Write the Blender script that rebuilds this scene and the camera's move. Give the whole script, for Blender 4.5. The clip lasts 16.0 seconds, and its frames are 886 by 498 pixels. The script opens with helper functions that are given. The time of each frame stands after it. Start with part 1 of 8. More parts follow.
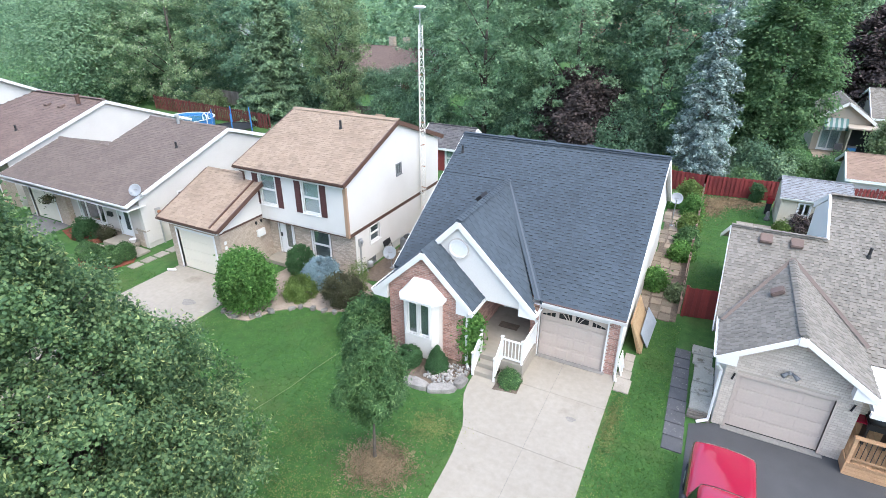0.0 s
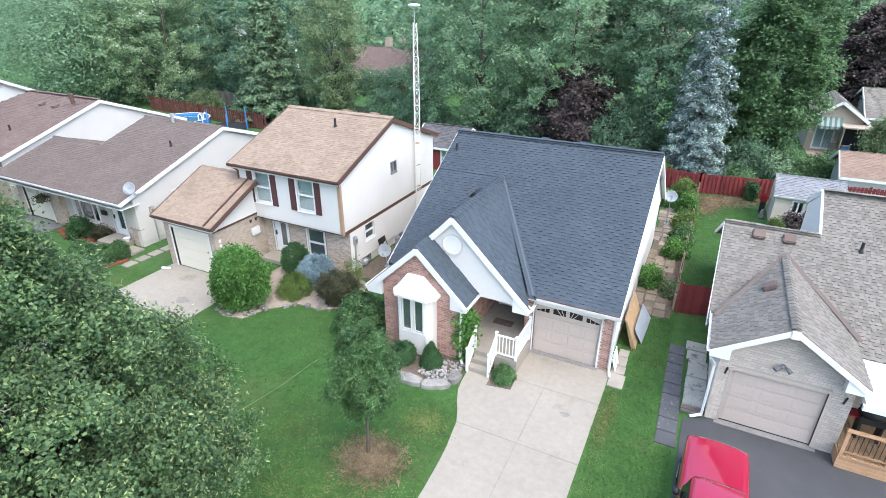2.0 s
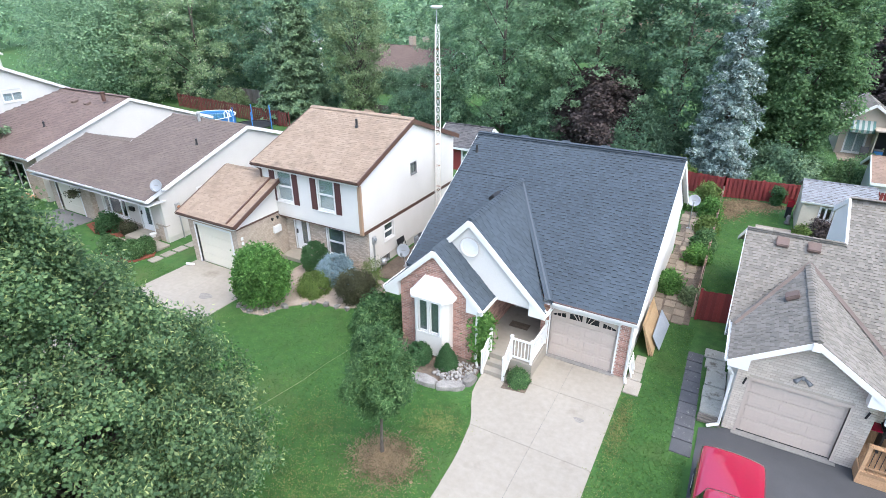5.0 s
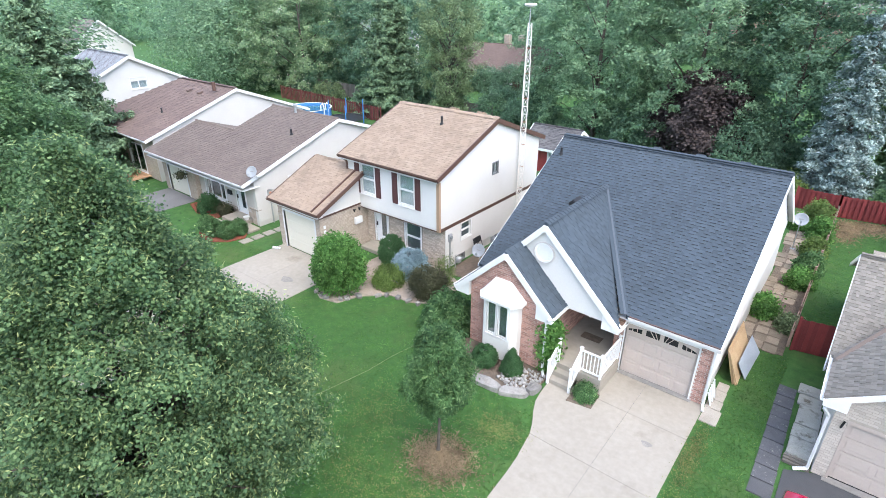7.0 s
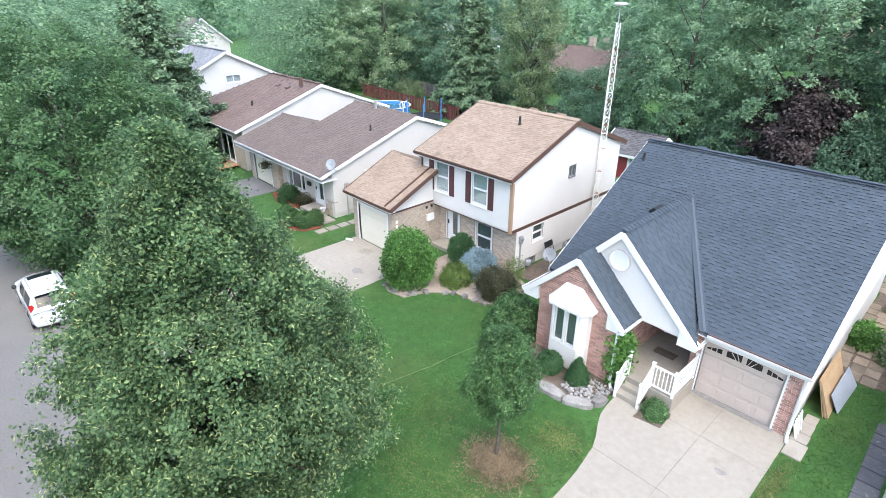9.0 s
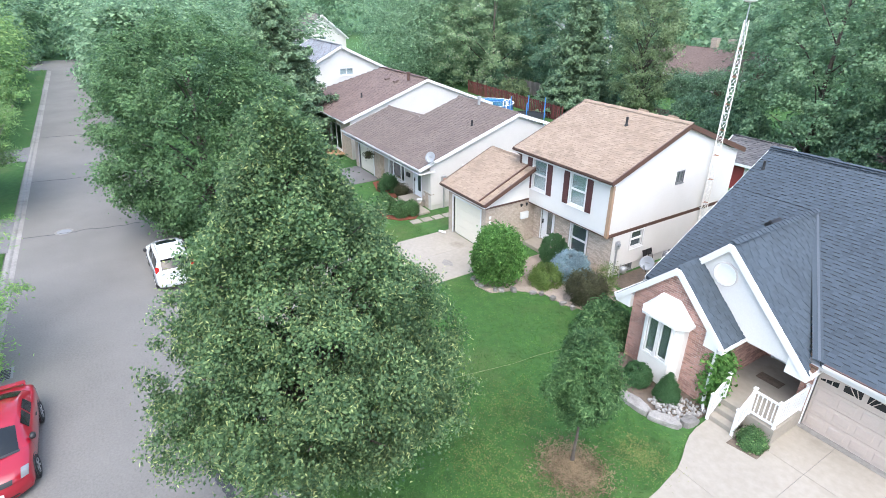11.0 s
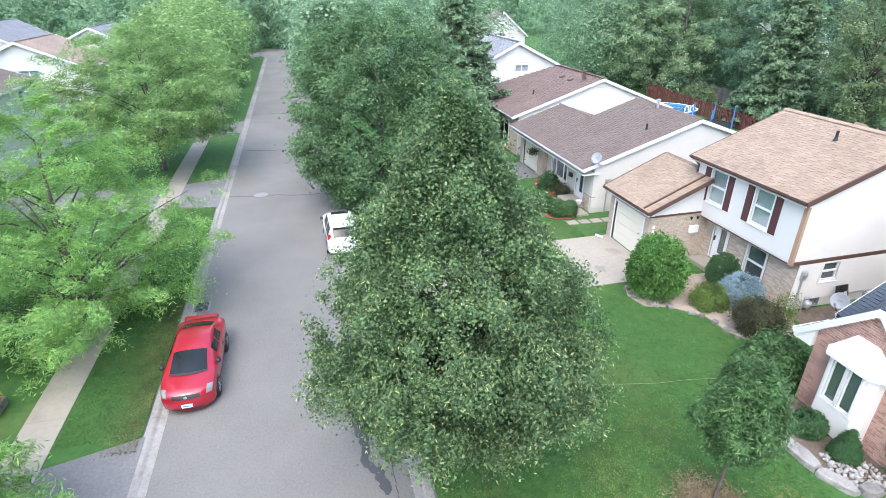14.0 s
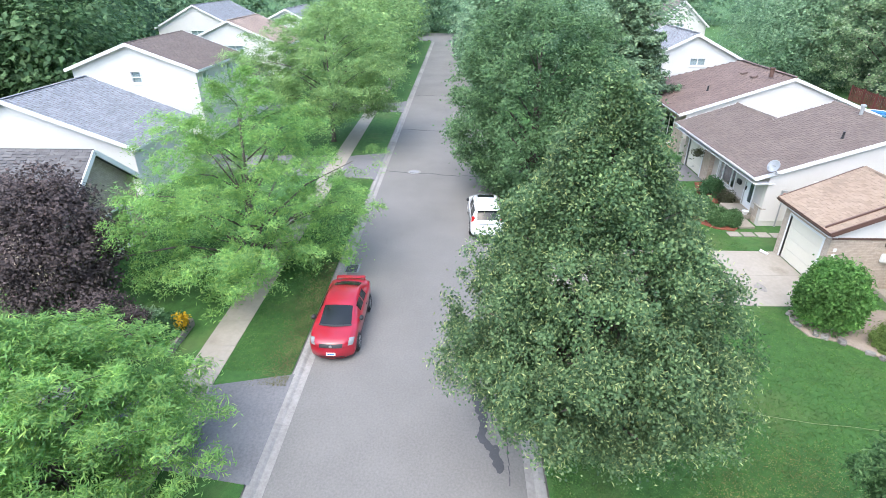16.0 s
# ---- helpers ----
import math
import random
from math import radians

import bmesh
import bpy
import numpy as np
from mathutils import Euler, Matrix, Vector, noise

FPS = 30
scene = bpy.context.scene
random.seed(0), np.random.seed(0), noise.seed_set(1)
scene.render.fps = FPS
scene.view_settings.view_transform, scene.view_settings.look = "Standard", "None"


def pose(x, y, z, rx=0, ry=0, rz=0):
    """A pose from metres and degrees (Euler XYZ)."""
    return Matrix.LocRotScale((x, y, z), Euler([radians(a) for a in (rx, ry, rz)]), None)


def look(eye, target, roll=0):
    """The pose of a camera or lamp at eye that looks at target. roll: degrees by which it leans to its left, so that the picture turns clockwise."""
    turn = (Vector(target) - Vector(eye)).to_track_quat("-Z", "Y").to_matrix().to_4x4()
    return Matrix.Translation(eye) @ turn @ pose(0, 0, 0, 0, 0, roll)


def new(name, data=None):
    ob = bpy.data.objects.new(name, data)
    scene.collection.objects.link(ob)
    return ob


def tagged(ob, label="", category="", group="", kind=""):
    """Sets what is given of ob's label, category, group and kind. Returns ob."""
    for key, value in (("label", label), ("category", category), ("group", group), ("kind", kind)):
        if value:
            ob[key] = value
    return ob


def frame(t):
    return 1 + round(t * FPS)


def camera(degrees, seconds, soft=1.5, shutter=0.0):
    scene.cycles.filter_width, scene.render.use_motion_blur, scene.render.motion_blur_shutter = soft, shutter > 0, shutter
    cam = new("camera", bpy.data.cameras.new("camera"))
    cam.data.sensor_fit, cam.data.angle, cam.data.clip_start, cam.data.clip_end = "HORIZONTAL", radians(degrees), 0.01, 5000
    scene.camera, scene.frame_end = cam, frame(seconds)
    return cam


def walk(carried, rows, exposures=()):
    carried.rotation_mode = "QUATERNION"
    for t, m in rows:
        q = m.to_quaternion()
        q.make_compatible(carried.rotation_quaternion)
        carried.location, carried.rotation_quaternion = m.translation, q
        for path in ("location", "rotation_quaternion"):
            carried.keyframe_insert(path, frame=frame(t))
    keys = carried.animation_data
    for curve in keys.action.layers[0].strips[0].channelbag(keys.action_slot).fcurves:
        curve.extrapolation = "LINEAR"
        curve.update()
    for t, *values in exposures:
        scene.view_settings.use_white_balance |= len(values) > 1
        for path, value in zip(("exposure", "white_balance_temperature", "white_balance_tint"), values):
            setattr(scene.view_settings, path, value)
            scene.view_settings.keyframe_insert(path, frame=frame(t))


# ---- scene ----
cam = camera(79.04, 16.0, 0.7)
ROWS = [
    # t, x, y, z, yaw, pitch, roll
    (0.0, -0.000, -0.000, 12.600, 27.00, -25.99, -0.00),
    (0.5, -0.136, -0.054, 12.495, 26.94, -25.82, 0.02),
    (1.0, -0.153, -0.030, 12.437, 26.83, -25.79, -0.01),
    (1.5, -0.020, 0.020, 12.376, 26.76, -25.77, 0.01),
    (2.0, 0.159, -0.030, 12.397, 26.70, -25.74, 0.00),
    (2.5, 0.318, -0.080, 12.424, 26.67, -25.74, 0.05),
    (3.0, 0.419, -0.116, 12.394, 26.38, -25.61, -0.00),
    (3.2, 0.405, -0.103, 12.415, 26.05, -25.65, -0.01),
    (3.7, 0.369, -0.071, 12.468, 25.82, -25.75, -0.02),
    (4.2, 0.332, -0.039, 12.521, 26.51, -25.85, -0.03),
    (4.8, 0.289, -0.001, 12.584, 28.33, -25.97, -0.04),
    (5.3, 0.252, 0.032, 12.637, 30.50, -26.07, -0.05),
    (5.5, 0.238, 0.044, 12.658, 31.46, -26.11, -0.05),
    (6.0, 0.280, 0.197, 12.650, 34.79, -26.16, -0.10),
    (6.5, 0.340, 0.320, 12.656, 37.29, -26.28, -0.10),
    (7.0, 0.429, 0.363, 12.581, 38.87, -26.17, -0.03),
    (7.5, 0.476, 0.310, 12.563, 40.11, -26.15, -0.04),
    (8.0, 0.466, 0.271, 12.487, 42.60, -26.06, 0.01),
    (8.5, 0.385, 0.306, 12.441, 45.01, -25.99, 0.02),
    (9.0, 0.304, 0.393, 12.414, 46.94, -25.98, 0.06),
    (9.2, 0.312, 0.392, 12.397, 47.90, -25.99, 0.06),
    (9.7, 0.332, 0.388, 12.355, 50.49, -26.01, 0.05),
    (10.25, 0.355, 0.383, 12.309, 53.52, -26.04, 0.04),
    (10.8, 0.377, 0.379, 12.263, 56.64, -26.06, 0.04),
    (11.3, 0.398, 0.375, 12.221, 59.50, -26.08, 0.03),
    (11.5, 0.406, 0.373, 12.204, 60.65, -26.09, 0.03),
    (12.0, 0.392, 0.294, 12.203, 63.43, -26.10, 0.04),
    (12.5, 0.402, 0.229, 12.179, 65.84, -26.09, 0.06),
    (13.0, 0.418, 0.172, 12.113, 68.96, -26.07, 0.09),
    (13.5, 0.461, 0.168, 12.066, 72.28, -26.10, 0.07),
    (14.0, 0.511, 0.214, 12.032, 75.45, -26.11, -0.02),
    (14.5, 0.554, 0.231, 11.999, 79.28, -26.12, -0.11),
    (15.0, 0.607, 0.215, 11.951, 83.32, -26.06, -0.13),
    (15.5, 0.696, 0.222, 12.037, 87.25, -26.11, -0.15),
    (16.0, 0.750, 0.053, 12.037, 91.72, -27.33, 0.04),
]
walk(cam, [(t, pose(x, y, z, 90 + pitch, 0, yaw) @ pose(0, 0, 0, 0, 0, roll)) for t, x, y, z, yaw, pitch, roll in ROWS],
     [(0.0, 1.88, 6350, 7.2), (7.0, 1.93, 6350, 8.0), (16.0, 2.06, 6350, 8.5)])

# ---- sky, sun and exposure ----
SUN_UP, SUN_TURN = 60.0, 118.0
world = bpy.data.worlds.new("sky")
scene.world = world
world.use_nodes = True
wn = world.node_tree
sky = wn.nodes.new("ShaderNodeTexSky")
sky.sky_type, sky.sun_disc = "NISHITA", False
sky.sun_elevation, sky.sun_rotation = radians(SUN_UP), radians(SUN_TURN)
sky.air_density, sky.dust_density, sky.ozone_density = 1.0, 2.5, 1.0
wn.links.new(sky.outputs["Color"], wn.nodes["Background"].inputs["Color"])
wn.nodes["Background"].inputs["Strength"].default_value = 0.15
sun = new("sun", bpy.data.lights.new("sun", "SUN"))
sun.data.energy, sun.data.angle, sun.data.color = 0.65, radians(80), (1.0, 0.98, 0.95)
az = radians(SUN_TURN)
sun.matrix_world = look((0, 0, 60), (-60 * math.sin(az) / math.tan(radians(SUN_UP)), -60 * math.cos(az) / math.tan(radians(SUN_UP)), 0))

# ---- materials ----
def nodes_of(name):
    m = bpy.data.materials.new(name)
    m.use_nodes = True
    t = m.node_tree
    return m, t, t.nodes["Principled BSDF"]


def add(t, kind, **inputs):
    n = t.nodes.new(kind)
    for key, value in inputs.items():
        n.inputs[key.replace("_", " ")].default_value = value
    return n


def ramp(t, source, stops):
    r = t.nodes.new("ShaderNodeValToRGB")
    e = r.color_ramp.elements
    while len(e) < len(stops):
        e.new(0.5)
    for el, (p, c) in zip(e, stops):
        el.position, el.color = p, (*c, 1)
    t.links.new(source, r.inputs[0])
    return r.outputs[0]


def mixed(t, factor, a, b, mode="MIX"):
    n = t.nodes.new("ShaderNodeMix")
    n.data_type, n.blend_type = "RGBA", mode
    for sock, v in ((n.inputs[0], factor), (n.inputs[6], a), (n.inputs[7], b)):
        if isinstance(v, (int, float)):
            sock.default_value = v
        elif isinstance(v, tuple):
            sock.default_value = (*v, 1)
        else:
            t.links.new(v, sock)
    return n.outputs[2]


def noise_of(t, scale, detail=4.0, coords=None, rough=0.6):
    n = add(t, "ShaderNodeTexNoise", Scale=scale, Detail=detail, Roughness=rough)
    if coords is None:
        coords = t.nodes.new("ShaderNodeNewGeometry").outputs["Position"]
    t.links.new(coords, n.inputs["Vector"])
    return n.outputs["Fac"]


def bumped(t, p, height, strength, distance):
    b = add(t, "ShaderNodeBump", Strength=strength, Distance=distance)
    t.links.new(height, b.inputs["Height"])
    t.links.new(b.outputs[0], p.inputs["Normal"])


def surface(name, dark, light, coarse=1.5, fine=30.0, rough=0.85, bump=0.3, depth=0.01, metal=0.0, island=0.0, stain=None, coat=0.0):
    """Two tones mixed by a coarse and a fine noise, with fine relief; island varies each loose piece."""
    m, t, p = nodes_of(name)
    a, b = noise_of(t, coarse), noise_of(t, fine, 3.0)
    mid = add(t, "ShaderNodeMath")
    t.links.new(a, mid.inputs[0])
    t.links.new(b, mid.inputs[1])
    half = t.nodes.new("ShaderNodeMath")
    half.operation = "MULTIPLY"
    half.inputs[1].default_value = 0.5
    t.links.new(mid.outputs[0], half.inputs[0])
    c = ramp(t, half.outputs[0], [(0.36, dark), (0.64, light)])
    if stain:
        s = ramp(t, noise_of(t, stain[1], 5.0), [(stain[2], (0, 0, 0)), (stain[2] + 0.12, (1, 1, 1))])
        c = mixed(t, s, c, stain[0])
    if island:
        g = t.nodes.new("ShaderNodeNewGeometry")
        o = t.nodes.new("ShaderNodeObjectInfo")
        r = add(t, "ShaderNodeMath")
        t.links.new(g.outputs["Random Per Island"], r.inputs[0])
        t.links.new(o.outputs["Random"], r.inputs[1])
        f = t.nodes.new("ShaderNodeMath")
        f.operation = "FRACT"
        t.links.new(r.outputs[0], f.inputs[0])
        v = ramp(t, f.outputs[0], [(0.0, (1 - island,) * 3), (0.42, (1 - island * 0.55,) * 3), (0.52, (1 + island * 0.2,) * 3), (1.0, (1 + island * 0.7,) * 3)])
        c = mixed(t, 1.0, c, v, "MULTIPLY")
    t.links.new(c, p.inputs["Base Color"])
    p.inputs["Roughness"].default_value, p.inputs["Metallic"].default_value = rough, metal
    p.inputs["Coat Weight"].default_value = coat
    if bump:
        bumped(t, p, b, bump, depth)
    return m


def brickwork(name, tones, mortar, course=0.075, length=0.24):
    """Running-bond brick on upright walls: along the wall and up it."""
    m, t, p = nodes_of(name)
    sep = t.nodes.new("ShaderNodeSeparateXYZ")
    t.links.new(t.nodes.new("ShaderNodeNewGeometry").outputs["Position"], sep.inputs[0])
    along = add(t, "ShaderNodeMath")
    t.links.new(sep.outputs[0], along.inputs[0])
    t.links.new(sep.outputs[1], along.inputs[1])
    com = t.nodes.new("ShaderNodeCombineXYZ")
    t.links.new(along.outputs[0], com.inputs[0])
    t.links.new(sep.outputs[2], com.inputs[1])
    b = add(t, "ShaderNodeTexBrick", Scale=1.0, Mortar_Size=0.006, Mortar_Smooth=0.1, Bias=0.0, Brick_Width=length, Row_Height=course)
    b.inputs["Color1"].default_value, b.inputs["Color2"].default_value, b.inputs["Mortar"].default_value = (*tones[0], 1), (*tones[1], 1), (*mortar, 1)
    t.links.new(com.outputs[0], b.inputs["Vector"])
    v = ramp(t, noise_of(t, 6.0, 5.0), [(0.3, (0.86,) * 3), (0.7, (1.12,) * 3)])
    t.links.new(mixed(t, 1.0, b.outputs["Color"], v, "MULTIPLY"), p.inputs["Base Color"])
    p.inputs["Roughness"].default_value = 0.9
    inv = t.nodes.new("ShaderNodeMath")
    inv.operation, inv.inputs[0].default_value = "SUBTRACT", 1.0
    t.links.new(b.outputs["Fac"], inv.inputs[1])
    bumped(t, p, inv.outputs[0], 0.6, 0.008)
    return m


def foliage(name, dark, light, tip=None, shine=0.5, through_light=0.5):
    """Leaves: each one its own tone, a little light passing through."""
    m, t, p = nodes_of(name)
    g = t.nodes.new("ShaderNodeNewGeometry")
    stops = [(0.0, dark), (0.86, light)] + ([(1.0, tip)] if tip else [])
    c = ramp(t, g.outputs["Random Per Island"], stops)
    # clump-sized noise paints the light and shade of leaf masses into the colour
    v = ramp(t, noise_of(t, 1.1, 3.0), [(0.32, (0.64,) * 3), (0.68, (1.30,) * 3)])
    c = mixed(t, 1.0, c, v, "MULTIPLY")
    t.links.new(c, p.inputs["Base Color"])
    p.inputs["Roughness"].default_value, p.inputs["Specular IOR Level"].default_value = shine + 0.15, 0.22
    tr = t.nodes.new("ShaderNodeBsdfTranslucent")
    t.links.new(c, tr.inputs["Color"])
    mx = t.nodes.new("ShaderNodeMixShader")
    mx.inputs[0].default_value = through_light
    t.links.new(p.outputs[0], mx.inputs[1])
    t.links.new(tr.outputs[0], mx.inputs[2])
    t.links.new(mx.outputs[0], t.nodes["Material Output"].inputs["Surface"])
    return m


def lawn_mat():
    m, t, p = nodes_of("lawn_grass")
    big, mid, fine = noise_of(t, 0.35, 4.0), noise_of(t, 3.0, 5.0), noise_of(t, 60.0, 2.0)
    c = ramp(t, mid, [(0.3, (0.026, 0.080, 0.015)), (0.55, (0.040, 0.112, 0.021)), (0.75, (0.064, 0.136, 0.032))])
    dry = ramp(t, big, [(0.52, (0, 0, 0)), (0.74, (0.7, 0.7, 0.7))])
    c = mixed(t, dry, c, (0.098, 0.128, 0.040))
    v = ramp(t, fine, [(0.25, (0.78,) * 3), (0.7, (1.22,) * 3)])
    t.links.new(mixed(t, 1.0, c, v, "MULTIPLY"), p.inputs["Base Color"])
    p.inputs["Roughness"].default_value = 0.95
    bumped(t, p, fine, 0.35, 0.02)
    return m


def glass_mat(name, tint=(0.9, 0.95, 0.95)):
    m, t, p = nodes_of(name)
    gl = t.nodes.new("ShaderNodeBsdfGlossy")
    gl.inputs["Roughness"].default_value = 0.03
    tp = t.nodes.new("ShaderNodeBsdfTransparent")
    tp.inputs["Color"].default_value = (*tint, 1)
    lw = t.nodes.new("ShaderNodeLayerWeight")
    lw.inputs["Blend"].default_value = 0.35
    fr = t.nodes.new("ShaderNodeMath")
    fr.operation, fr.use_clamp = "MULTIPLY_ADD", True
    fr.inputs[1].default_value, fr.inputs[2].default_value = 0.40, 0.07
    t.links.new(lw.outputs["Facing"], fr.inputs[0])
    mx = t.nodes.new("ShaderNodeMixShader")
    t.links.new(fr.outputs[0], mx.inputs[0])
    t.links.new(tp.outputs[0], mx.inputs[1])
    t.links.new(gl.outputs[0], mx.inputs[2])
    t.links.new(mx.outputs[0], t.nodes["Material Output"].inputs["Surface"])
    return m


def paint(name, c, rough=0.5, metal=0.0, coat=0.0, wear=0.08):
    return surface(name, tuple(v * (1 - wear) for v in c), tuple(min(1, v * (1 + wear)) for v in c), 0.8, 14.0, rough, 0.04, 0.004, metal, 0.0, None, coat)


ASPHALT = surface("asphalt_road", (0.134, 0.129, 0.121), (0.188, 0.181, 0.170), 0.3, 14, 0.9, 0.6, 0.012)
DARK_ASPHALT = surface("asphalt_drive", (0.045, 0.047, 0.052), (0.075, 0.077, 0.082), 0.6, 90, 0.9, 0.5, 0.01)
OLD_ASPHALT = surface("asphalt_worn", (0.125, 0.123, 0.127), (0.192, 0.189, 0.192), 0.5, 11, 0.9, 0.5, 0.01)
CONCRETE = surface("concrete", (0.265, 0.238, 0.198), (0.322, 0.292, 0.247), 0.4, 5, 0.85, 0.1, 0.003, stain=((0.222, 0.197, 0.163), 0.7, 0.60))
KERB = surface("concrete_kerb", (0.20, 0.19, 0.178), (0.30, 0.287, 0.27), 0.8, 9, 0.9, 0.3, 0.005, island=0.12)
SLAB = surface("concrete_slab", (0.24, 0.215, 0.18), (0.36, 0.325, 0.28), 1.5, 40, 0.9, 0.3, 0.006, island=0.18)
LAWN = lawn_mat()
MULCH = surface("mulch", (0.10, 0.075, 0.055), (0.20, 0.155, 0.12), 5, 60, 0.95, 1.0, 0.04)
RED_MULCH = surface("red_mulch", (0.16, 0.045, 0.025), (0.26, 0.08, 0.045), 5, 60, 0.95, 1.0, 0.04)
BRICK_PINK = brickwork("brick_pink", ((0.41, 0.235, 0.185), (0.31, 0.165, 0.13)), (0.47, 0.41, 0.36))
BRICK_TAN = brickwork("brick_tan", ((0.49, 0.41, 0.335), (0.41, 0.34, 0.275)), (0.32, 0.27, 0.225))
BRICK_GREY = brickwork("brick_cream", ((0.50, 0.45, 0.39), (0.44, 0.395, 0.34)), (0.36, 0.33, 0.29), 0.085, 0.24)
PINK_BRICK = surface("pink_brick", (0.32, 0.178, 0.142), (0.46, 0.275, 0.225), 5, 40, 0.9, 0.4, 0.004, island=0.26)
TAN_BRICK = surface("tan_brick", (0.450, 0.372, 0.300), (0.550, 0.463, 0.378), 5, 40, 0.9, 0.4, 0.004, island=0.18)
CREAM_BRICK = surface("cream_brick", (0.47, 0.415, 0.36), (0.54, 0.48, 0.42), 5, 40, 0.9, 0.4, 0.004, island=0.1)
MORTAR = surface("pale_mortar", (0.50, 0.455, 0.41), (0.58, 0.53, 0.48), 3, 40, 0.95, 0.3, 0.004)
CREAM_MORTAR = surface("cream_mortar", (0.36, 0.32, 0.275), (0.42, 0.375, 0.325), 3, 40, 0.95, 0.3, 0.004)
PATH_STONE = surface("path_stone", (0.17, 0.135, 0.10), (0.29, 0.235, 0.175), 2.5, 40, 0.92, 0.4, 0.006, island=0.25)
OLD_CONCRETE = surface("old_concrete", (0.27, 0.265, 0.235), (0.42, 0.41, 0.36), 2.2, 40, 0.92, 0.4, 0.006, stain=((0.13, 0.115, 0.085), 3.0, 0.56))
GREY_MORTAR = surface("grey_mortar", (0.28, 0.25, 0.21), (0.34, 0.305, 0.265), 3, 40, 0.95, 0.3, 0.004)
DARK_FENCE = surface("old_red_fence", (0.10, 0.026, 0.022), (0.16, 0.045, 0.038), 1.2, 30, 0.8, 0.3, 0.004, island=0.25)
SIDING_CREAM = surface("cream_siding", (0.535, 0.513, 0.478), (0.595, 0.573, 0.538), 0.7, 25, 0.6, 0.05, 0.002)
SIDING = surface("white_siding", (0.59, 0.575, 0.545), (0.65, 0.637, 0.61), 0.7, 25, 0.55, 0.05, 0.002)
PALE_PANEL = paint("pale_panel", (0.52, 0.48, 0.45), 0.6, wear=0.04)
TRIM = paint("white_trim", (0.72, 0.72, 0.71), 0.4, wear=0.03)
BROWN_TRIM = paint("brown_trim", (0.10, 0.055, 0.042), 0.5)
TAN_TRIM = paint("tan_trim", (0.36, 0.24, 0.16), 0.5)
SHUTTER = paint("maroon_shutter", (0.085, 0.035, 0.035), 0.5)
ROOF_DARK = surface("shingle_charcoal", (0.041, 0.055, 0.070), (0.058, 0.077, 0.097), 0.5, 70, 0.9, 0.5, 0.006, island=0.11)
ROOF_TAN = surface("shingle_tan", (0.228, 0.166, 0.119), (0.303, 0.231, 0.171), 0.7, 60, 0.9, 0.5, 0.006, island=0.11, stain=((0.19, 0.140, 0.103), 1.1, 0.60))
ROOF_BROWN = surface("shingle_brown", (0.116, 0.089, 0.076), (0.157, 0.124, 0.107), 0.6, 60, 0.9, 0.5, 0.006, island=0.09)
ROOF_RED = surface("shingle_redbrown", (0.126, 0.088, 0.075), (0.170, 0.122, 0.105), 0.6, 60, 0.9, 0.5, 0.006, island=0.1)
ROOF_TAUPE = surface("shingle_taupe", (0.158, 0.144, 0.124), (0.207, 0.190, 0.166), 0.7, 60, 0.95, 0.5, 0.006, island=0.19)
ROOF_CEDAR = surface("shingle_cedar", (0.19, 0.128, 0.095), (0.26, 0.182, 0.138), 0.7, 60, 0.92, 0.5, 0.006, island=0.12)
ROOF_BLUE = surface("shingle_bluegrey", (0.185, 0.195, 0.21), (0.25, 0.26, 0.278), 0.7, 60, 0.9, 0.5, 0.006, island=0.14)
ROOF_GREY = surface("shingle_grey", (0.085, 0.082, 0.085), (0.13, 0.125, 0.125), 0.7, 60, 0.9, 0.5, 0.006, island=0.2)
# Cut shingle edges, coloured darker to draw the shadow lines between rows.
SHINGLE_EDGE_SHADE = surface("shingle_edge", (0.018, 0.018, 0.02), (0.03, 0.03, 0.032), 2, 40)
WARM_EDGE_SHADE = surface("warm_shingle_edge", (0.085, 0.064, 0.05), (0.125, 0.096, 0.076), 2, 40)
ROOF_PINK = surface("shingle_pinkish", (0.27, 0.20, 0.16), (0.36, 0.275, 0.225), 0.7, 60, 0.9, 0.5, 0.006, island=0.15)
VALLEY_METAL = paint("valley_metal", (0.062, 0.078, 0.098), 0.6)
GARAGE_TAUPE = paint("garage_taupe", (0.47, 0.40, 0.35), 0.5, wear=0.04)
GARAGE_CREAM = paint("garage_cream", (0.70, 0.66, 0.56), 0.5, wear=0.04)
GLASS = glass_mat("window_glass")
BLIND = paint("window_blind", (0.42, 0.46, 0.48), 0.8)
DARK_ROOM = paint("dark_room", (0.05, 0.05, 0.055), 0.9)
DOOR_WHITE = paint("white_door", (0.74, 0.76, 0.78), 0.4)
RED_FENCE = surface("red_stained_wood", (0.15, 0.022, 0.022), (0.235, 0.038, 0.036), 1.2, 30, 0.75, 0.3, 0.004, island=0.25)
# Interior shade as a colour, for sheets set close behind panes.
ROOM_SHADE = paint("shaded_room", (0.13, 0.15, 0.165), 0.9)
GREY_WOOD = surface("weathered_wood", (0.13, 0.115, 0.10), (0.23, 0.205, 0.18), 1.2, 30, 0.85, 0.4, 0.004, island=0.25)
DECK_WOOD = surface("deck_wood", (0.34, 0.20, 0.11), (0.48, 0.30, 0.17), 1.2, 30, 0.7, 0.3, 0.004, island=0.2)
PLYWOOD = surface("plywood", (0.40, 0.27, 0.15), (0.52, 0.37, 0.22), 2.0, 22, 0.75, 0.2, 0.003)
STONE = surface("pale_stone", (0.145, 0.136, 0.128), (0.281, 0.268, 0.251), 3.0, 30, 0.85, 0.6, 0.02, island=0.3)
BARK = surface("bark", (0.06, 0.05, 0.042), (0.13, 0.11, 0.09), 4, 40, 0.95, 0.8, 0.02)
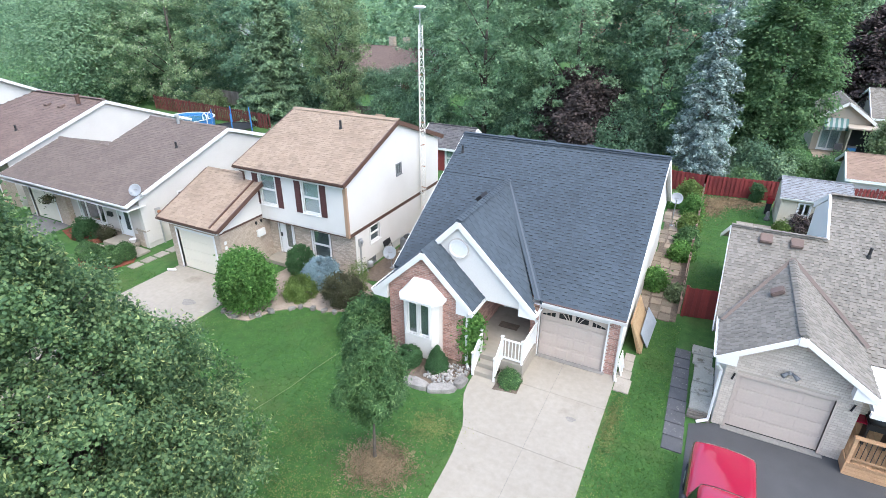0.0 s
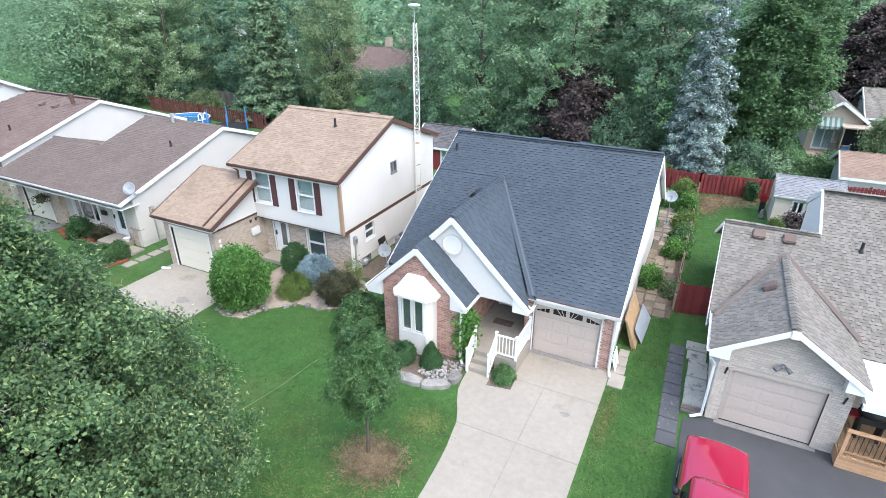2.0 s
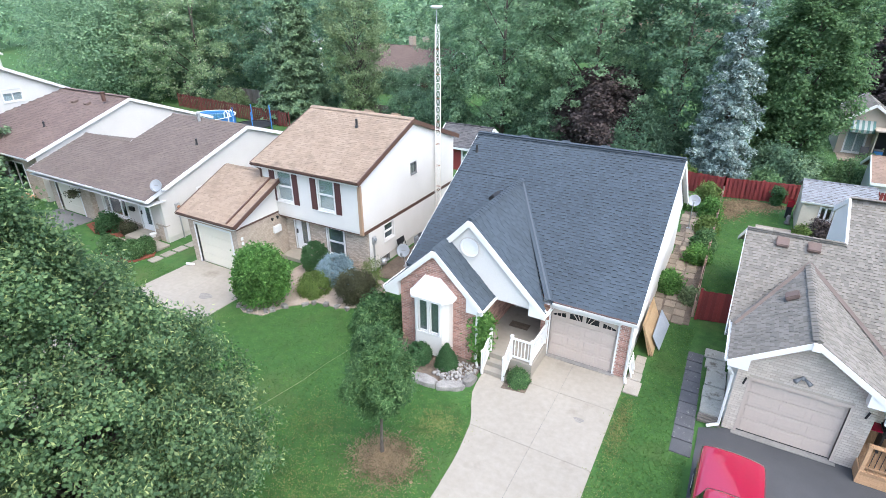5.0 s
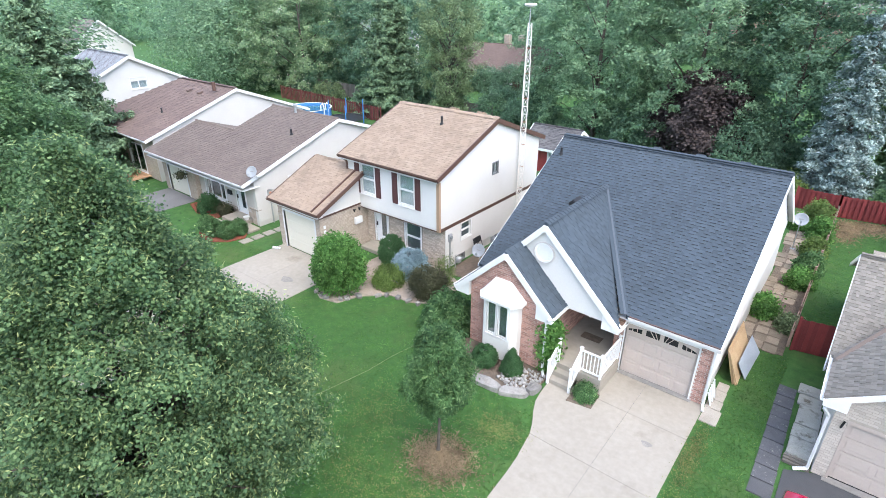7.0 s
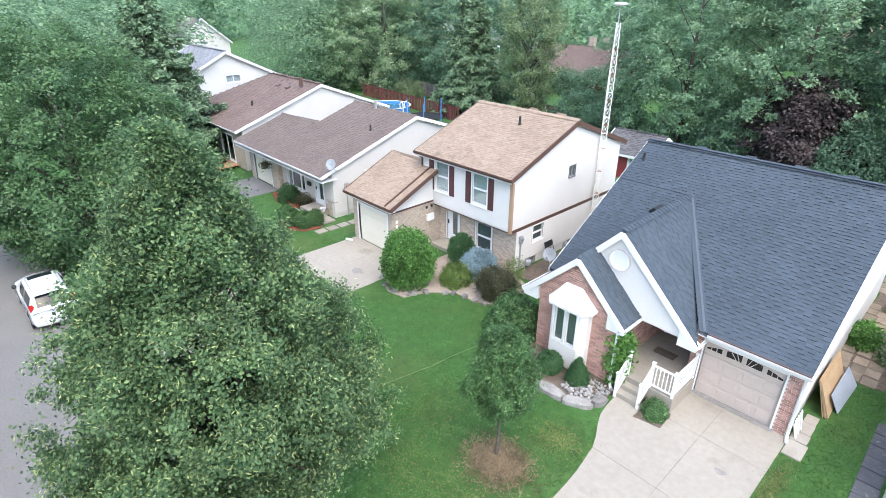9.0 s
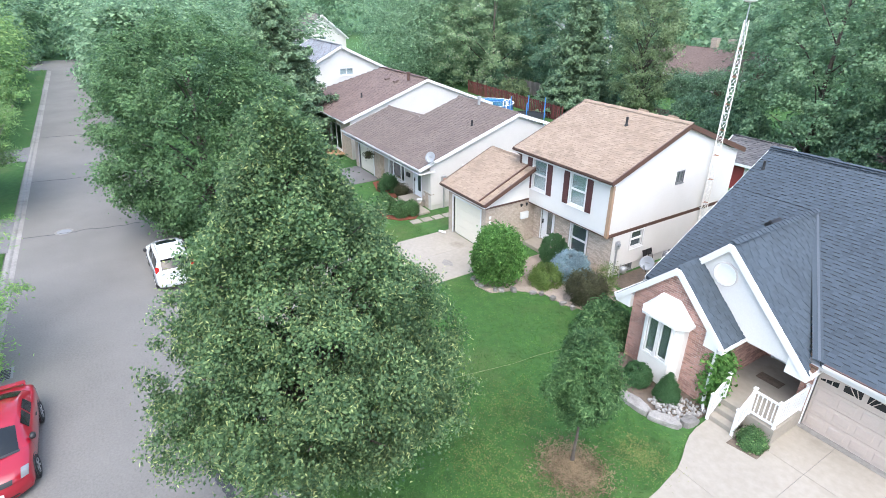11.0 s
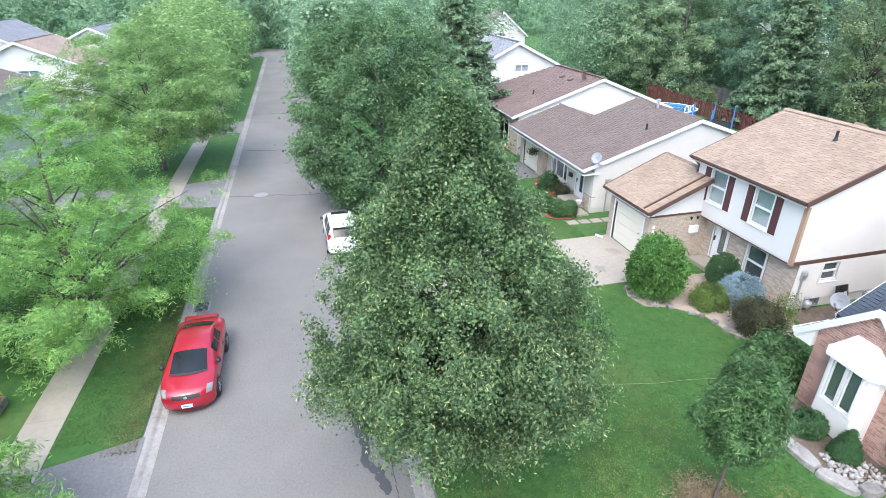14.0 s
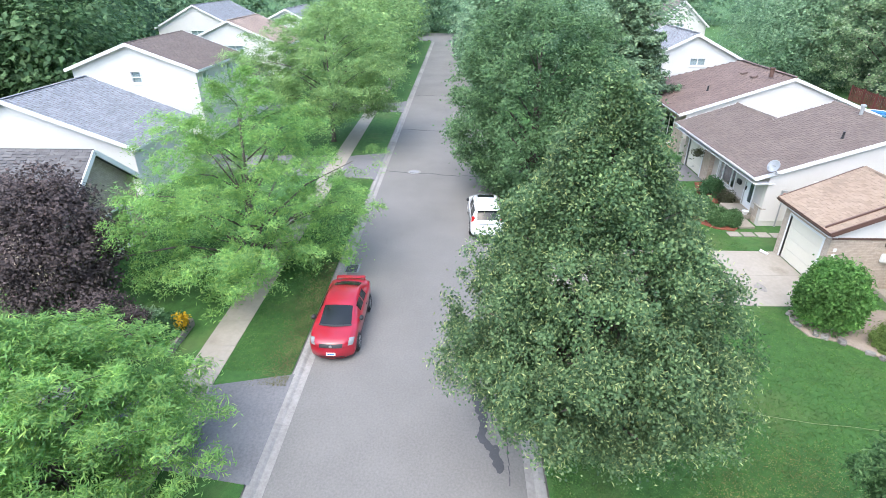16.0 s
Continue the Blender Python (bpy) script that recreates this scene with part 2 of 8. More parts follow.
METAL = paint("galvanised", (0.45, 0.46, 0.47), 0.45, 0.6)
DISH_GREY = paint("dish_grey", (0.27, 0.29, 0.31), 0.5)
GREY_PLASTIC = paint("grey_plastic", (0.20, 0.21, 0.22), 0.5)
BLACK = paint("black_plastic", (0.018, 0.018, 0.02), 0.5)
TOWER_PAINT = paint("tower_white", (0.78, 0.75, 0.70), 0.5)
RUST = paint("tower_rust", (0.33, 0.16, 0.09), 0.7)
POOL_BLUE = paint("pool_blue", (0.05, 0.20, 0.50), 0.4)
RUBBER = paint("tyre_rubber", (0.02, 0.02, 0.021), 0.8)
ALLOY = paint("alloy", (0.55, 0.55, 0.56), 0.3, 0.8)
CAR_RED = paint("car_red", (0.30, 0.004, 0.018), 0.3, 0.0, 1.0, 0.03)
CAR_MAROON = paint("car_deep_red", (0.30, 0.008, 0.036), 0.2, 0.0, 1.0, 0.03)
CAR_WHITE = paint("car_white", (0.75, 0.76, 0.77), 0.25, 0.0, 0.8, 0.02)
CAR_GLASS = paint("car_glass", (0.012, 0.015, 0.017), 0.15, 0.0, 0.0)
CAR_GLASS.node_tree.nodes["Principled BSDF"].inputs["Specular IOR Level"].default_value = 0.4
LAMP_CLEAR = paint("headlight_clear", (0.22, 0.23, 0.24), 0.15, 0.0, 1.0)
LAMP_RED = paint("tail_red", (0.45, 0.01, 0.01), 0.2, 0.0, 1.0)
LEAF_LINDEN = foliage("linden_leaf", (0.056, 0.112, 0.055), (0.158, 0.250, 0.110), (0.245, 0.33, 0.145), 0.42, 0.4)
LINDEN_BRACT = foliage("linden_bract", (0.26, 0.33, 0.13), (0.43, 0.49, 0.21), None, 0.5, 0.4)
LEAF_MAPLE = foliage("maple_leaf", (0.083, 0.161, 0.077), (0.183, 0.298, 0.138))
LEAF_LOCUST = foliage("locust_leaf", (0.150, 0.310, 0.105), (0.285, 0.475, 0.135), (0.42, 0.580, 0.165), 0.5, 0.5)
LEAF_LOCUST_DEEP = foliage("deep_locust_leaf", (0.160, 0.280, 0.110), (0.280, 0.430, 0.160), (0.40, 0.53, 0.19), 0.5, 0.5)
# LEAF_ASH and LEAF_DARK are lifted towards blue, with distance haze in their colour.
LEAF_ASH = foliage("ash_leaf", (0.146, 0.248, 0.152), (0.296, 0.436, 0.256))
LEAF_SILVER = foliage("silver_maple_leaf", (0.164, 0.257, 0.152), (0.377, 0.506, 0.268), (0.620, 0.620, 0.506))
LEAF_DARK = foliage("dark_maple_leaf", (0.097, 0.177, 0.118), (0.195, 0.314, 0.196))
LEAF_PALE = foliage("pale_thin_leaf", (0.150, 0.210, 0.112), (0.300, 0.385, 0.205))
LEAF_PURPLE = foliage("purple_leaf", (0.054, 0.043, 0.043), (0.118, 0.092, 0.088), None, 0.7, 0.15)
LEAF_PEAR = foliage("weeping_leaf", (0.060, 0.130, 0.055), (0.140, 0.258, 0.100), (0.25, 0.38, 0.16))
LEAF_BRIGHT = foliage("bright_leaf", (0.080, 0.186, 0.049), (0.163, 0.336, 0.090), (0.264, 0.451, 0.130))
LEAF_BOX = foliage("clipped_leaf", (0.048, 0.116, 0.048), (0.096, 0.198, 0.084))
LEAF_RUST = foliage("rusty_leaf", (0.068, 0.075, 0.042), (0.135, 0.140, 0.080))
LEAF_OLIVE = foliage("olive_leaf", (0.092, 0.150, 0.040), (0.200, 0.285, 0.088))
NEEDLE_BLUE = foliage("blue_needles", (0.10, 0.150, 0.135), (0.34, 0.430, 0.405), (0.50, 0.56, 0.53), 0.6, 0.1)
NEEDLE_GREEN = foliage("green_needles", (0.100, 0.168, 0.102), (0.205, 0.300, 0.165), None, 0.6, 0.1)
BLUE_JUNIPER = foliage("juniper_needles", (0.125, 0.195, 0.225), (0.235, 0.330, 0.370), None, 0.6, 0.1)
FLOWER_YELLOW = foliage("yellow_petals", (0.55, 0.34, 0.02), (0.75, 0.50, 0.03))
GRASS_BLADE = foliage("grass_blades", (0.056, 0.135, 0.030), (0.092, 0.185, 0.048), (0.155, 0.205, 0.080), 0.6, 0.4)

# ---- building tools ----
def thing(name, label, category, at=(0, 0, 0), group=""):
    ob = new(name)
    ob.location = at
    ob.empty_display_size = 0.2
    return tagged(ob, label, category, group)


def part(name, bm, material, parent=None, label="", smooth=False, kind=""):
    """Links a bmesh, given in world places, as one mesh object under a thing or a part."""
    me = bpy.data.meshes.new(name)
    bm.to_mesh(me)
    bm.free()
    return part_mesh(name, me, material, parent, label, smooth, kind)


def world_of(ob):
    return (world_of(ob.parent) @ ob.matrix_parent_inverse if ob.parent else Matrix()) @ ob.matrix_basis


def part_mesh(name, me, material, parent=None, label="", smooth=False, kind=""):
    if not me.materials:
        me.materials.append(material)
    if smooth:
        me.polygons.foreach_set("use_smooth", [True] * len(me.polygons))
    ob = new(name, me)
    if parent:
        ob.parent = parent
        ob.matrix_parent_inverse = world_of(parent).inverted()
    return tagged(ob, label, kind=kind)


def structure(name, bm, material, label, category):
    return tagged(part(name, bm, material), label, category, kind="structure")


def quads(bm, verts, faces):
    vs = [bm.verts.new(v) for v in verts]
    for f in faces:
        bm.faces.new([vs[i] for i in f])


def box(x0, x1, y0, y1, z0, z1, bm=None, bevel=0.0):
    bm = bm or bmesh.new()
    n = len(bm.verts)
    quads(bm, [(x, y, z) for z in (z0, z1) for y in (y0, y1) for x in (x0, x1)],
          [(0, 2, 3, 1), (4, 5, 7, 6), (0, 1, 5, 4), (2, 6, 7, 3), (0, 4, 6, 2), (1, 3, 7, 5)])
    if bevel:
        bm.edges.ensure_lookup_table()
        bm.verts.ensure_lookup_table()
        vs = set(bm.verts[n:])
        bmesh.ops.bevel(bm, geom=[e for e in bm.edges if e.verts[0] in vs], offset=bevel, segments=2, affect="EDGES")
    return bm


def beam(a, b, w, h, up=(0, 0, 1), bm=None):
    """A bar from a to b, w wide and h high, centred on the line."""
    bm = bm or bmesh.new()
    a, b = Vector(a), Vector(b)
    d = (b - a).normalized()
    s = d.cross(Vector(up))
    s = (s if s.length > 1e-4 else d.cross(Vector((0, 1, 0)))).normalized()
    u = s.cross(d)
    vs = [p + s * i * w / 2 + u * j * h / 2 for p in (a, b) for i, j in ((-1, -1), (1, -1), (1, 1), (-1, 1))]
    quads(bm, vs, [(3, 2, 1, 0), (4, 5, 6, 7), (0, 1, 5, 4), (1, 2, 6, 5), (2, 3, 7, 6), (3, 0, 4, 7)])
    return bm


def tube(points, radii, sides=8, bm=None):
    """A round tube along points, with its own radius at each."""
    bm = bm or bmesh.new()
    pts = [Vector(p) for p in points]
    rings = []
    for i, p in enumerate(pts):
        d = (pts[min(i + 1, len(pts) - 1)] - pts[max(i - 1, 0)]).normalized()
        s = d.cross(Vector((0.3, 0.9, 0.1))).normalized()
        u = d.cross(s)
        rings.append([bm.verts.new(p + (s * math.cos(a) + u * math.sin(a)) * radii[i]) for a in [2 * math.pi * k / sides for k in range(sides)]])
    for r0, r1 in zip(rings, rings[1:]):
        for k in range(sides):
            bm.faces.new((r0[k], r0[(k + 1) % sides], r1[(k + 1) % sides], r1[k]))
    bm.faces.new(rings[0][::-1])
    bm.faces.new(rings[-1])
    return bm


def prism(outline, a, b, bm=None):
    """An outline of 2D points carried from map a to map b (functions of u, v)."""
    bm = bm or bmesh.new()
    n = len(outline)
    vs = [a(*p) for p in outline] + [b(*p) for p in outline]
    quads(bm, vs, [tuple(range(n))[::-1], tuple(range(n, 2 * n))] + [(i, (i + 1) % n, n + (i + 1) % n, n + i) for i in range(n)])
    bmesh.ops.recalc_face_normals(bm, faces=bm.faces)
    return bm


def lathe(profile, centre, sides=20, bm=None, axis=None, loop=False):
    """A turned shape: profile of (radius, height) about an upright axis, or about axis (a 3x3 matrix)."""
    bm = bm or bmesh.new()
    c, m = Vector(centre), axis or Matrix.Identity(3)
    rings = [[bm.verts.new(c + m @ Vector((r * math.cos(2 * math.pi * k / sides), r * math.sin(2 * math.pi * k / sides), h))) for k in range(sides)] for r, h in profile]
    for r0, r1 in zip(rings, rings[1:] + (rings[:1] if loop else [])):
        for k in range(sides):
            bm.faces.new((r0[k], r0[(k + 1) % sides], r1[(k + 1) % sides], r1[k]))
    if not loop:
        bm.faces.new(rings[0][::-1])
        bm.faces.new(rings[-1])
    return bm


class Wall:
    """An upright plane: u along it from a to b, z up; n points outwards (to the right of the way from a to b)."""

    def __init__(self, a, b, thick=0.25):
        self.a, self.b = Vector((*a, 0)), Vector((*b, 0))
        self.d = (self.b - self.a).normalized()
        self.n = Vector((self.d.y, -self.d.x, 0))
        self.length, self.thick = (self.b - self.a).length, thick

    def at(self, u, z, out=0.0):
        return self.a + self.d * u + self.n * out + Vector((0, 0, z))

    def slab(self, outline, o0, o1, bm=None):
        return prism(outline, lambda u, z: self.at(u, z, o0), lambda u, z: self.at(u, z, o1), bm)

    def rect(self, u0, u1, z0, z1, o0, o1, bm=None):
        return self.slab([(u0, z0), (u1, z0), (u1, z1), (u0, z1)], o0, o1, bm)

    def build(self, z0, z1, holes=(), gable=None, name="wall", material=None, parent=None, label=""):
        """The wall with its holes (u0, u1, z0, z1) cut through; gable: outline above z1."""
        bm = bmesh.new()
        lo, hi = 0.003, self.length - 0.003
        us = sorted({lo, hi, *[h[0] for h in holes], *[h[1] for h in holes]})
        for u0, u1 in zip(us, us[1:]):
            spans = sorted((h[2], h[3]) for h in holes if h[0] <= u0 + 1e-6 and h[1] >= u1 - 1e-6)
            z = z0
            for s0, s1 in spans + [(z1, z1)]:
                if s0 > z + 1e-4:
                    self.rect(u0, u1, z, s0, -self.thick, 0, bm)
                z = max(z, s1)
        if gable:
            self.slab([(min(max(u, lo), hi), z) for u, z in gable], -self.thick, 0, bm)
        bmesh.ops.remove_doubles(bm, verts=bm.verts, dist=0.0005)
        return part(name, bm, material, parent, label)

    def boards(self, outline, holes, parent, material, course=0.115, out=0.028, name="siding_board"):
        """Lapped siding boards over an outline, each one a piece, left out at the holes."""
        zs = [z for _, z in outline]
        z = min(zs)
        while z < max(zs) - 0.02:
            z2 = min(z + course, max(zs))
            lo, hi = span(outline, z + 0.002), span(outline, z2 - 0.002)
            if lo and hi:
                cuts = [(lo[0], lo[1], hi[0], hi[1])]
                for h in holes:
                    if h[2] < z2 - 0.02 and h[3] > z + 0.02:
                        cuts = [c for l0, l1, h0, h1 in cuts for c in ((l0, min(l1, h[0]), h0, min(h1, h[0])), (max(l0, h[1]), l1, max(h0, h[1]), h1)) if c[1] - c[0] > 0.03]
                for l0, l1, h0, h1 in cuts:
                    bm = bmesh.new()
                    A = self.at
                    quads(bm, [A(l0, z, 0.002), A(l1, z, 0.002), A(l1, z, out + 0.01), A(l0, z, out + 0.01), A(h0, z2, 0.002), A(h1, z2, 0.002), A(h1, z2, 0.005), A(h0, z2, 0.005)],
                          [(0, 1, 2, 3), (3, 2, 6, 7), (4, 7, 6, 5), (0, 3, 7, 4), (1, 5, 6, 2), (0, 4, 5, 1)])
                    bmesh.ops.recalc_face_normals(bm, faces=bm.faces)
                    part(name, bm, material, parent)
            z = z2


def span(outline, z):
    """Where a level line crosses a 2D outline: its least and greatest u."""
    us = []
    for (u0, z0), (u1, z1) in zip(outline, outline[1:] + outline[:1]):
        if (z0 <= z < z1) or (z1 <= z < z0):
            us.append(u0 + (u1 - u0) * (z - z0) / (z1 - z0))
    return (min(us), max(us)) if len(us) >= 2 else None


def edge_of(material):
    return SHINGLE_EDGE_SHADE if material.name in ("shingle_charcoal", "shingle_grey") else WARM_EDGE_SHADE


def shingled(parent, corners, material, exposure=0.14, width=0.2, thick=0.14, seed=1, name="roof_plane", pieces=0, label=""):
    """A roof plane: a slab under rows of lapped shingles. corners: the eave's two ends first, then round; the plane's up side is outwards."""
    relief = {"shingle_tan": 0.5, "shingle_cedar": 0.5, "shingle_brown": 0.8, "shingle_redbrown": 0.7, "shingle_taupe": 0.8}.get(material.name, 1.0)
    rnd = random.Random(seed)
    cs = [Vector(c) for c in corners]
    u = (cs[1] - cs[0]).normalized()
    n = None
    for c in cs[2:]:
        n = u.cross(c - cs[0])
        if n.length > 0.05:
            break
    n = n.normalized()
    if n.z < 0:
        n = -n
    v = n.cross(u).normalized()
    if v.z < 0:
        v = -v
    flat = [((c - cs[0]).dot(u), (c - cs[0]).dot(v)) for c in cs]
    slab = prism(flat, lambda a, b: cs[0] + u * a + v * b, lambda a, b: cs[0] + u * a + v * b - Vector((0, 0, thick)))
    plane = part(name, slab, material, parent, label)
    verts, faces, rows = [], [], 0
    top = max(p[1] for p in flat)
    y = min(p[1] for p in flat) - 0.02
    left = pieces
    base = tab_mesh(width, exposure, u, v, n, material) if pieces else None
    while y < top - 0.01:
        s = span(flat, min(max(y + exposure * 0.5, min(p[1] for p in flat) + 0.001), top - 0.001))
        if s:
            x = s[0] - rnd.random() * width
            thick_tab = rnd.random() < 0.5
            while x < s[1]:
                w = width * rnd.choice((0.55, 0.8, 1.0, 1.0, 1.25))
                thick_tab = not thick_tab
                whole = thick_tab and left > 0 and x > s[0] + 0.05 and x + width < s[1] - 0.05
                if whole:
                    ob = part_mesh("shingle", base, material, plane)
                    ob.matrix_basis = Matrix.Translation(cs[0] + u * x + v * y + n * (0.001 + rnd.random() * 0.003))
                    left -= 1
                    x += width + 0.004
                    continue
                x0, x1 = max(x, s[0] + 0.002), min(x + w - 0.004, s[1] - 0.002)
                if x1 - x0 > 0.02:
                    h = ((0.026 if thick_tab else 0.009) + 0.006 * rnd.random()) * relief
                    drop = rnd.random() * 0.012
                    k = len(verts)
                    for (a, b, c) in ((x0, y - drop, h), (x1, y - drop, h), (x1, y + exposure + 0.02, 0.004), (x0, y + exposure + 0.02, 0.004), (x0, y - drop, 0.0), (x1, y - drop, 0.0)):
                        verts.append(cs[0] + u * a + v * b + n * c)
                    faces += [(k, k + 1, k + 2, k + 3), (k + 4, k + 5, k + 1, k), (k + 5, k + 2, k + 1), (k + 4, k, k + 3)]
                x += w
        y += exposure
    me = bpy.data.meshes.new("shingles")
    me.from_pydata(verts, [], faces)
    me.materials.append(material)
    # butt faces take the dark edge tone, a painted shadow under each row
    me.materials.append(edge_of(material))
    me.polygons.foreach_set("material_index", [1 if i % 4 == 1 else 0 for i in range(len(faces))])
    part_mesh("shingles", me, material, plane, kind="stuff")
    return plane


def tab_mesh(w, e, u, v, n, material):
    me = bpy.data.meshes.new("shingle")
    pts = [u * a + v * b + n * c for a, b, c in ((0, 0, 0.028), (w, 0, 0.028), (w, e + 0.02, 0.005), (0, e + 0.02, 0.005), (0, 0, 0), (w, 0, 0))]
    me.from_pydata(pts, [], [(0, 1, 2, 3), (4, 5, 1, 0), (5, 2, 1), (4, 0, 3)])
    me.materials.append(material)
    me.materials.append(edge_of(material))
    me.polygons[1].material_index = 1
    return me


def capped(parent, a, b, material, w=0.28, name="ridge_cap"):
    """A row of cap shingles along a ridge or a hip."""
    a, b = Vector(a), Vector(b)
    d = (b - a).normalized()
    s = d.cross(Vector((0, 0, 1))).normalized()
    n = int((b - a).length / 0.2)
    bm = bmesh.new()
    for i in range(n):
        p, q = a + (b - a) * i / n, a + (b - a) * (i + 1.15) / n
        z0, z1 = Vector((0, 0, 0.045)), Vector((0, 0, 0.02))
        dn = Vector((0, 0, -0.07))
        quads(bm, [p + z0, q + z1, q + z1 + s * w / 2 + dn, p + z0 + s * w / 2 + dn, p + z0 - s * w / 2 + dn, q + z1 - s * w / 2 + dn], [(0, 1, 2, 3), (1, 0, 4, 5), (0, 3, 4)])
    return part(name, bm, material, parent, kind="stuff")


def window(wall, u0, u1, z0, z1, parent, frame_mat=TRIM, kind="double", name="window", casing=0.08, blind=None, label="", sill=True):
    """A window set in a hole of a wall: casing, sashes, sill, panes and what stands behind, a blind or a sheet painted
    as room shade.
    """
    bm = bmesh.new()
    for a, b, c, d in ((u0 - casing, u1 + casing, z1, z1 + casing), (u0 - casing, u1 + casing, z0 - casing, z0), (u0 - casing, u0, z0, z1), (u1, u1 + casing, z0, z1)):
        wall.rect(a, b, c, d, -0.06, 0.035, bm)
    win = part(name, bm, frame_mat, parent, label)
    cells = [(u0, u1, z0, z1)]
    if kind == "double":
        zm = (z0 + z1) / 2
        cells = [(u0, u1, z0, zm), (u0, u1, zm, z1)]
    elif kind == "slider":
        um = (u0 + u1) / 2
        cells = [(u0, um, z0, z1), (um, u1, z0, z1)]
    elif kind == "triple":
        w = u1 - u0
        cells = [(u0, u0 + w * 0.25, z0, z1), (u0 + w * 0.25, u0 + w * 0.75, z0, z1), (u0 + w * 0.75, u1, z0, z1)]
    for a, b, c, d in cells:
        s = 0.045
        bm = bmesh.new()
        for e, f, g, h in ((a, b, d - s, d), (a, b, c, c + s), (a, a + s, c + s, d - s), (b - s, b, c + s, d - s)):
            wall.rect(e, f, g, h, -0.07, -0.02, bm)
        part("sash", bm, frame_mat, win)
        pane = part("pane", wall.rect(a + s, b - s, c + s, d - s, -0.052, -0.046), GLASS, win)
        pane.visible_shadow = False
        if blind:
            part("blind", wall.rect(a + 0.02, b - 0.02, c + 0.01, d - 0.01, -0.13, -0.12), blind, win)
    if sill:
        part("sill", wall.rect(u0 - casing - 0.02, u1 + casing + 0.02, z0 - casing - 0.03, z0 - casing, -0.02, 0.07), frame_mat, win)
    return win


def entry_door(wall, u0, u1, z0, z1, parent, glazed=True, name="front_door", material=None):
    material = material or DOOR_WHITE
    bm = bmesh.new()
    for a, b, c, d in ((u0 - 0.07, u1 + 0.07, z1, z1 + 0.07), (u0 - 0.07, u0, z0, z1), (u1, u1 + 0.07, z0, z1)):
        wall.rect(a, b, c, d, -0.08, 0.03, bm)
    dr = part(name, bm, TRIM, parent)
    w = u1 - u0
    if glazed:
        g0, g1 = u0 + w * 0.42, u1 - 0.14
        bm = bmesh.new()
        for a, b, c, d in ((u0, g0, z0, z1), (g1, u1, z0, z1), (g0, g1, z0, z0 + 0.35), (g0, g1, z1 - 0.14, z1)):
            wall.rect(a, b, c, d, -0.075, -0.03, bm)
        part("leaf", bm, material, dr)
        part("door_pane", wall.rect(g0, g1, z0 + 0.35, z1 - 0.14, -0.06, -0.05), GLASS, dr)
        # added sheet behind the pane, its colour standing for the dim hall
        part("door_blind", wall.rect(g0, g1, z0 + 0.35, z1 - 0.14, -0.075, -0.068), ROOM_SHADE, dr)
    else:
        part("leaf", wall.rect(u0, u1, z0, z1, -0.075, -0.03), material, dr)
        for a, b in ((0.12, 0.46), (0.54, 0.88)):
            for c, d in ((0.08, 0.45), (0.52, 0.93)):
                part("panel", wall.rect(u0 + w * a, u0 + w * b, z0 + (z1 - z0) * c, z0 + (z1 - z0) * d, -0.03, -0.022), material, dr)
    part("door_handle", wall.rect(u0 + 0.07, u0 + 0.12, z0 + 0.9, z0 + 1.12, -0.03, 0.03), BLACK, dr)
    return dr


def garage_door(wall, u0, u1, z0, z1, parent, material, lights=False, rows=4, cols=4, plain=False, casing=None, rim=0.1, emboss=0.014):
    """A sectional door: sections with raised panels, in a white casing."""
    bm = bmesh.new()
    for a, b, c, d in ((u0 - rim, u1 + rim, z1, z1 + 0.1), (u0 - rim, u0, z0, z1), (u1, u1 + rim, z0, z1)):
        wall.rect(a, b, c, d, -0.12, 0.02, bm)
    dr = part("garage_door", bm, casing or TRIM, parent)
    hh, ww = (z1 - z0) / rows, (u1 - u0) / cols
    for i in range(rows):
        sec = part("section", wall.rect(u0, u1, z0 + i * hh + 0.006, z0 + (i + 1) * hh - 0.006, -0.13, -0.085), material, dr)
        if plain:
            continue
        for j in range(cols):
            a, b, c, d = u0 + j * ww + 0.07, u0 + (j + 1) * ww - 0.07, z0 + i * hh + 0.1, z0 + (i + 1) * hh - 0.1
            if lights and i == rows - 1:
                c, um, half = c + 0.1, (u0 + u1) / 2, (u1 - u0) / 2
                top = lambda u: c + (d + 0.03 - c) * max(0.1, 1 - 0.92 * ((u - um) / half) ** 2)
                steps = [b + (a - b) * q / 5 for q in range(6)]
                part("light_pane", wall.slab([(a, c), (b, c)] + [(u, top(u)) for u in steps], -0.085, -0.078), CAR_GLASS, sec)
                for q in (0.3, 0.65):
                    u = a + (b - a) * q
                    part("muntin", beam(wall.at(um + (u - um) * 0.55 if j in (1, 2) else u, c, -0.072), wall.at(u, top(u), -0.072), 0.02, 0.018, wall.n), material, sec)
            else:
                part("panel", prism([(a, c), (b, c), (b, d), (a, d)], lambda u, z: wall.at(u, z, -0.085), lambda u, z: wall.at(u + 0.03 * (1 if u < (a + b) / 2 else -1), z + 0.03 * (1 if z < (c + d) / 2 else -1), -0.085 + emboss)), material, sec)
    return dr


def fascia(parent, a, b, material=None, h=0.2, w=0.04, drop=0.1, name="fascia"):
    a, b = Vector(a) - Vector((0, 0, drop)), Vector(b) - Vector((0, 0, drop))
    return part(name, beam(a, b, w, h), material or TRIM, parent)


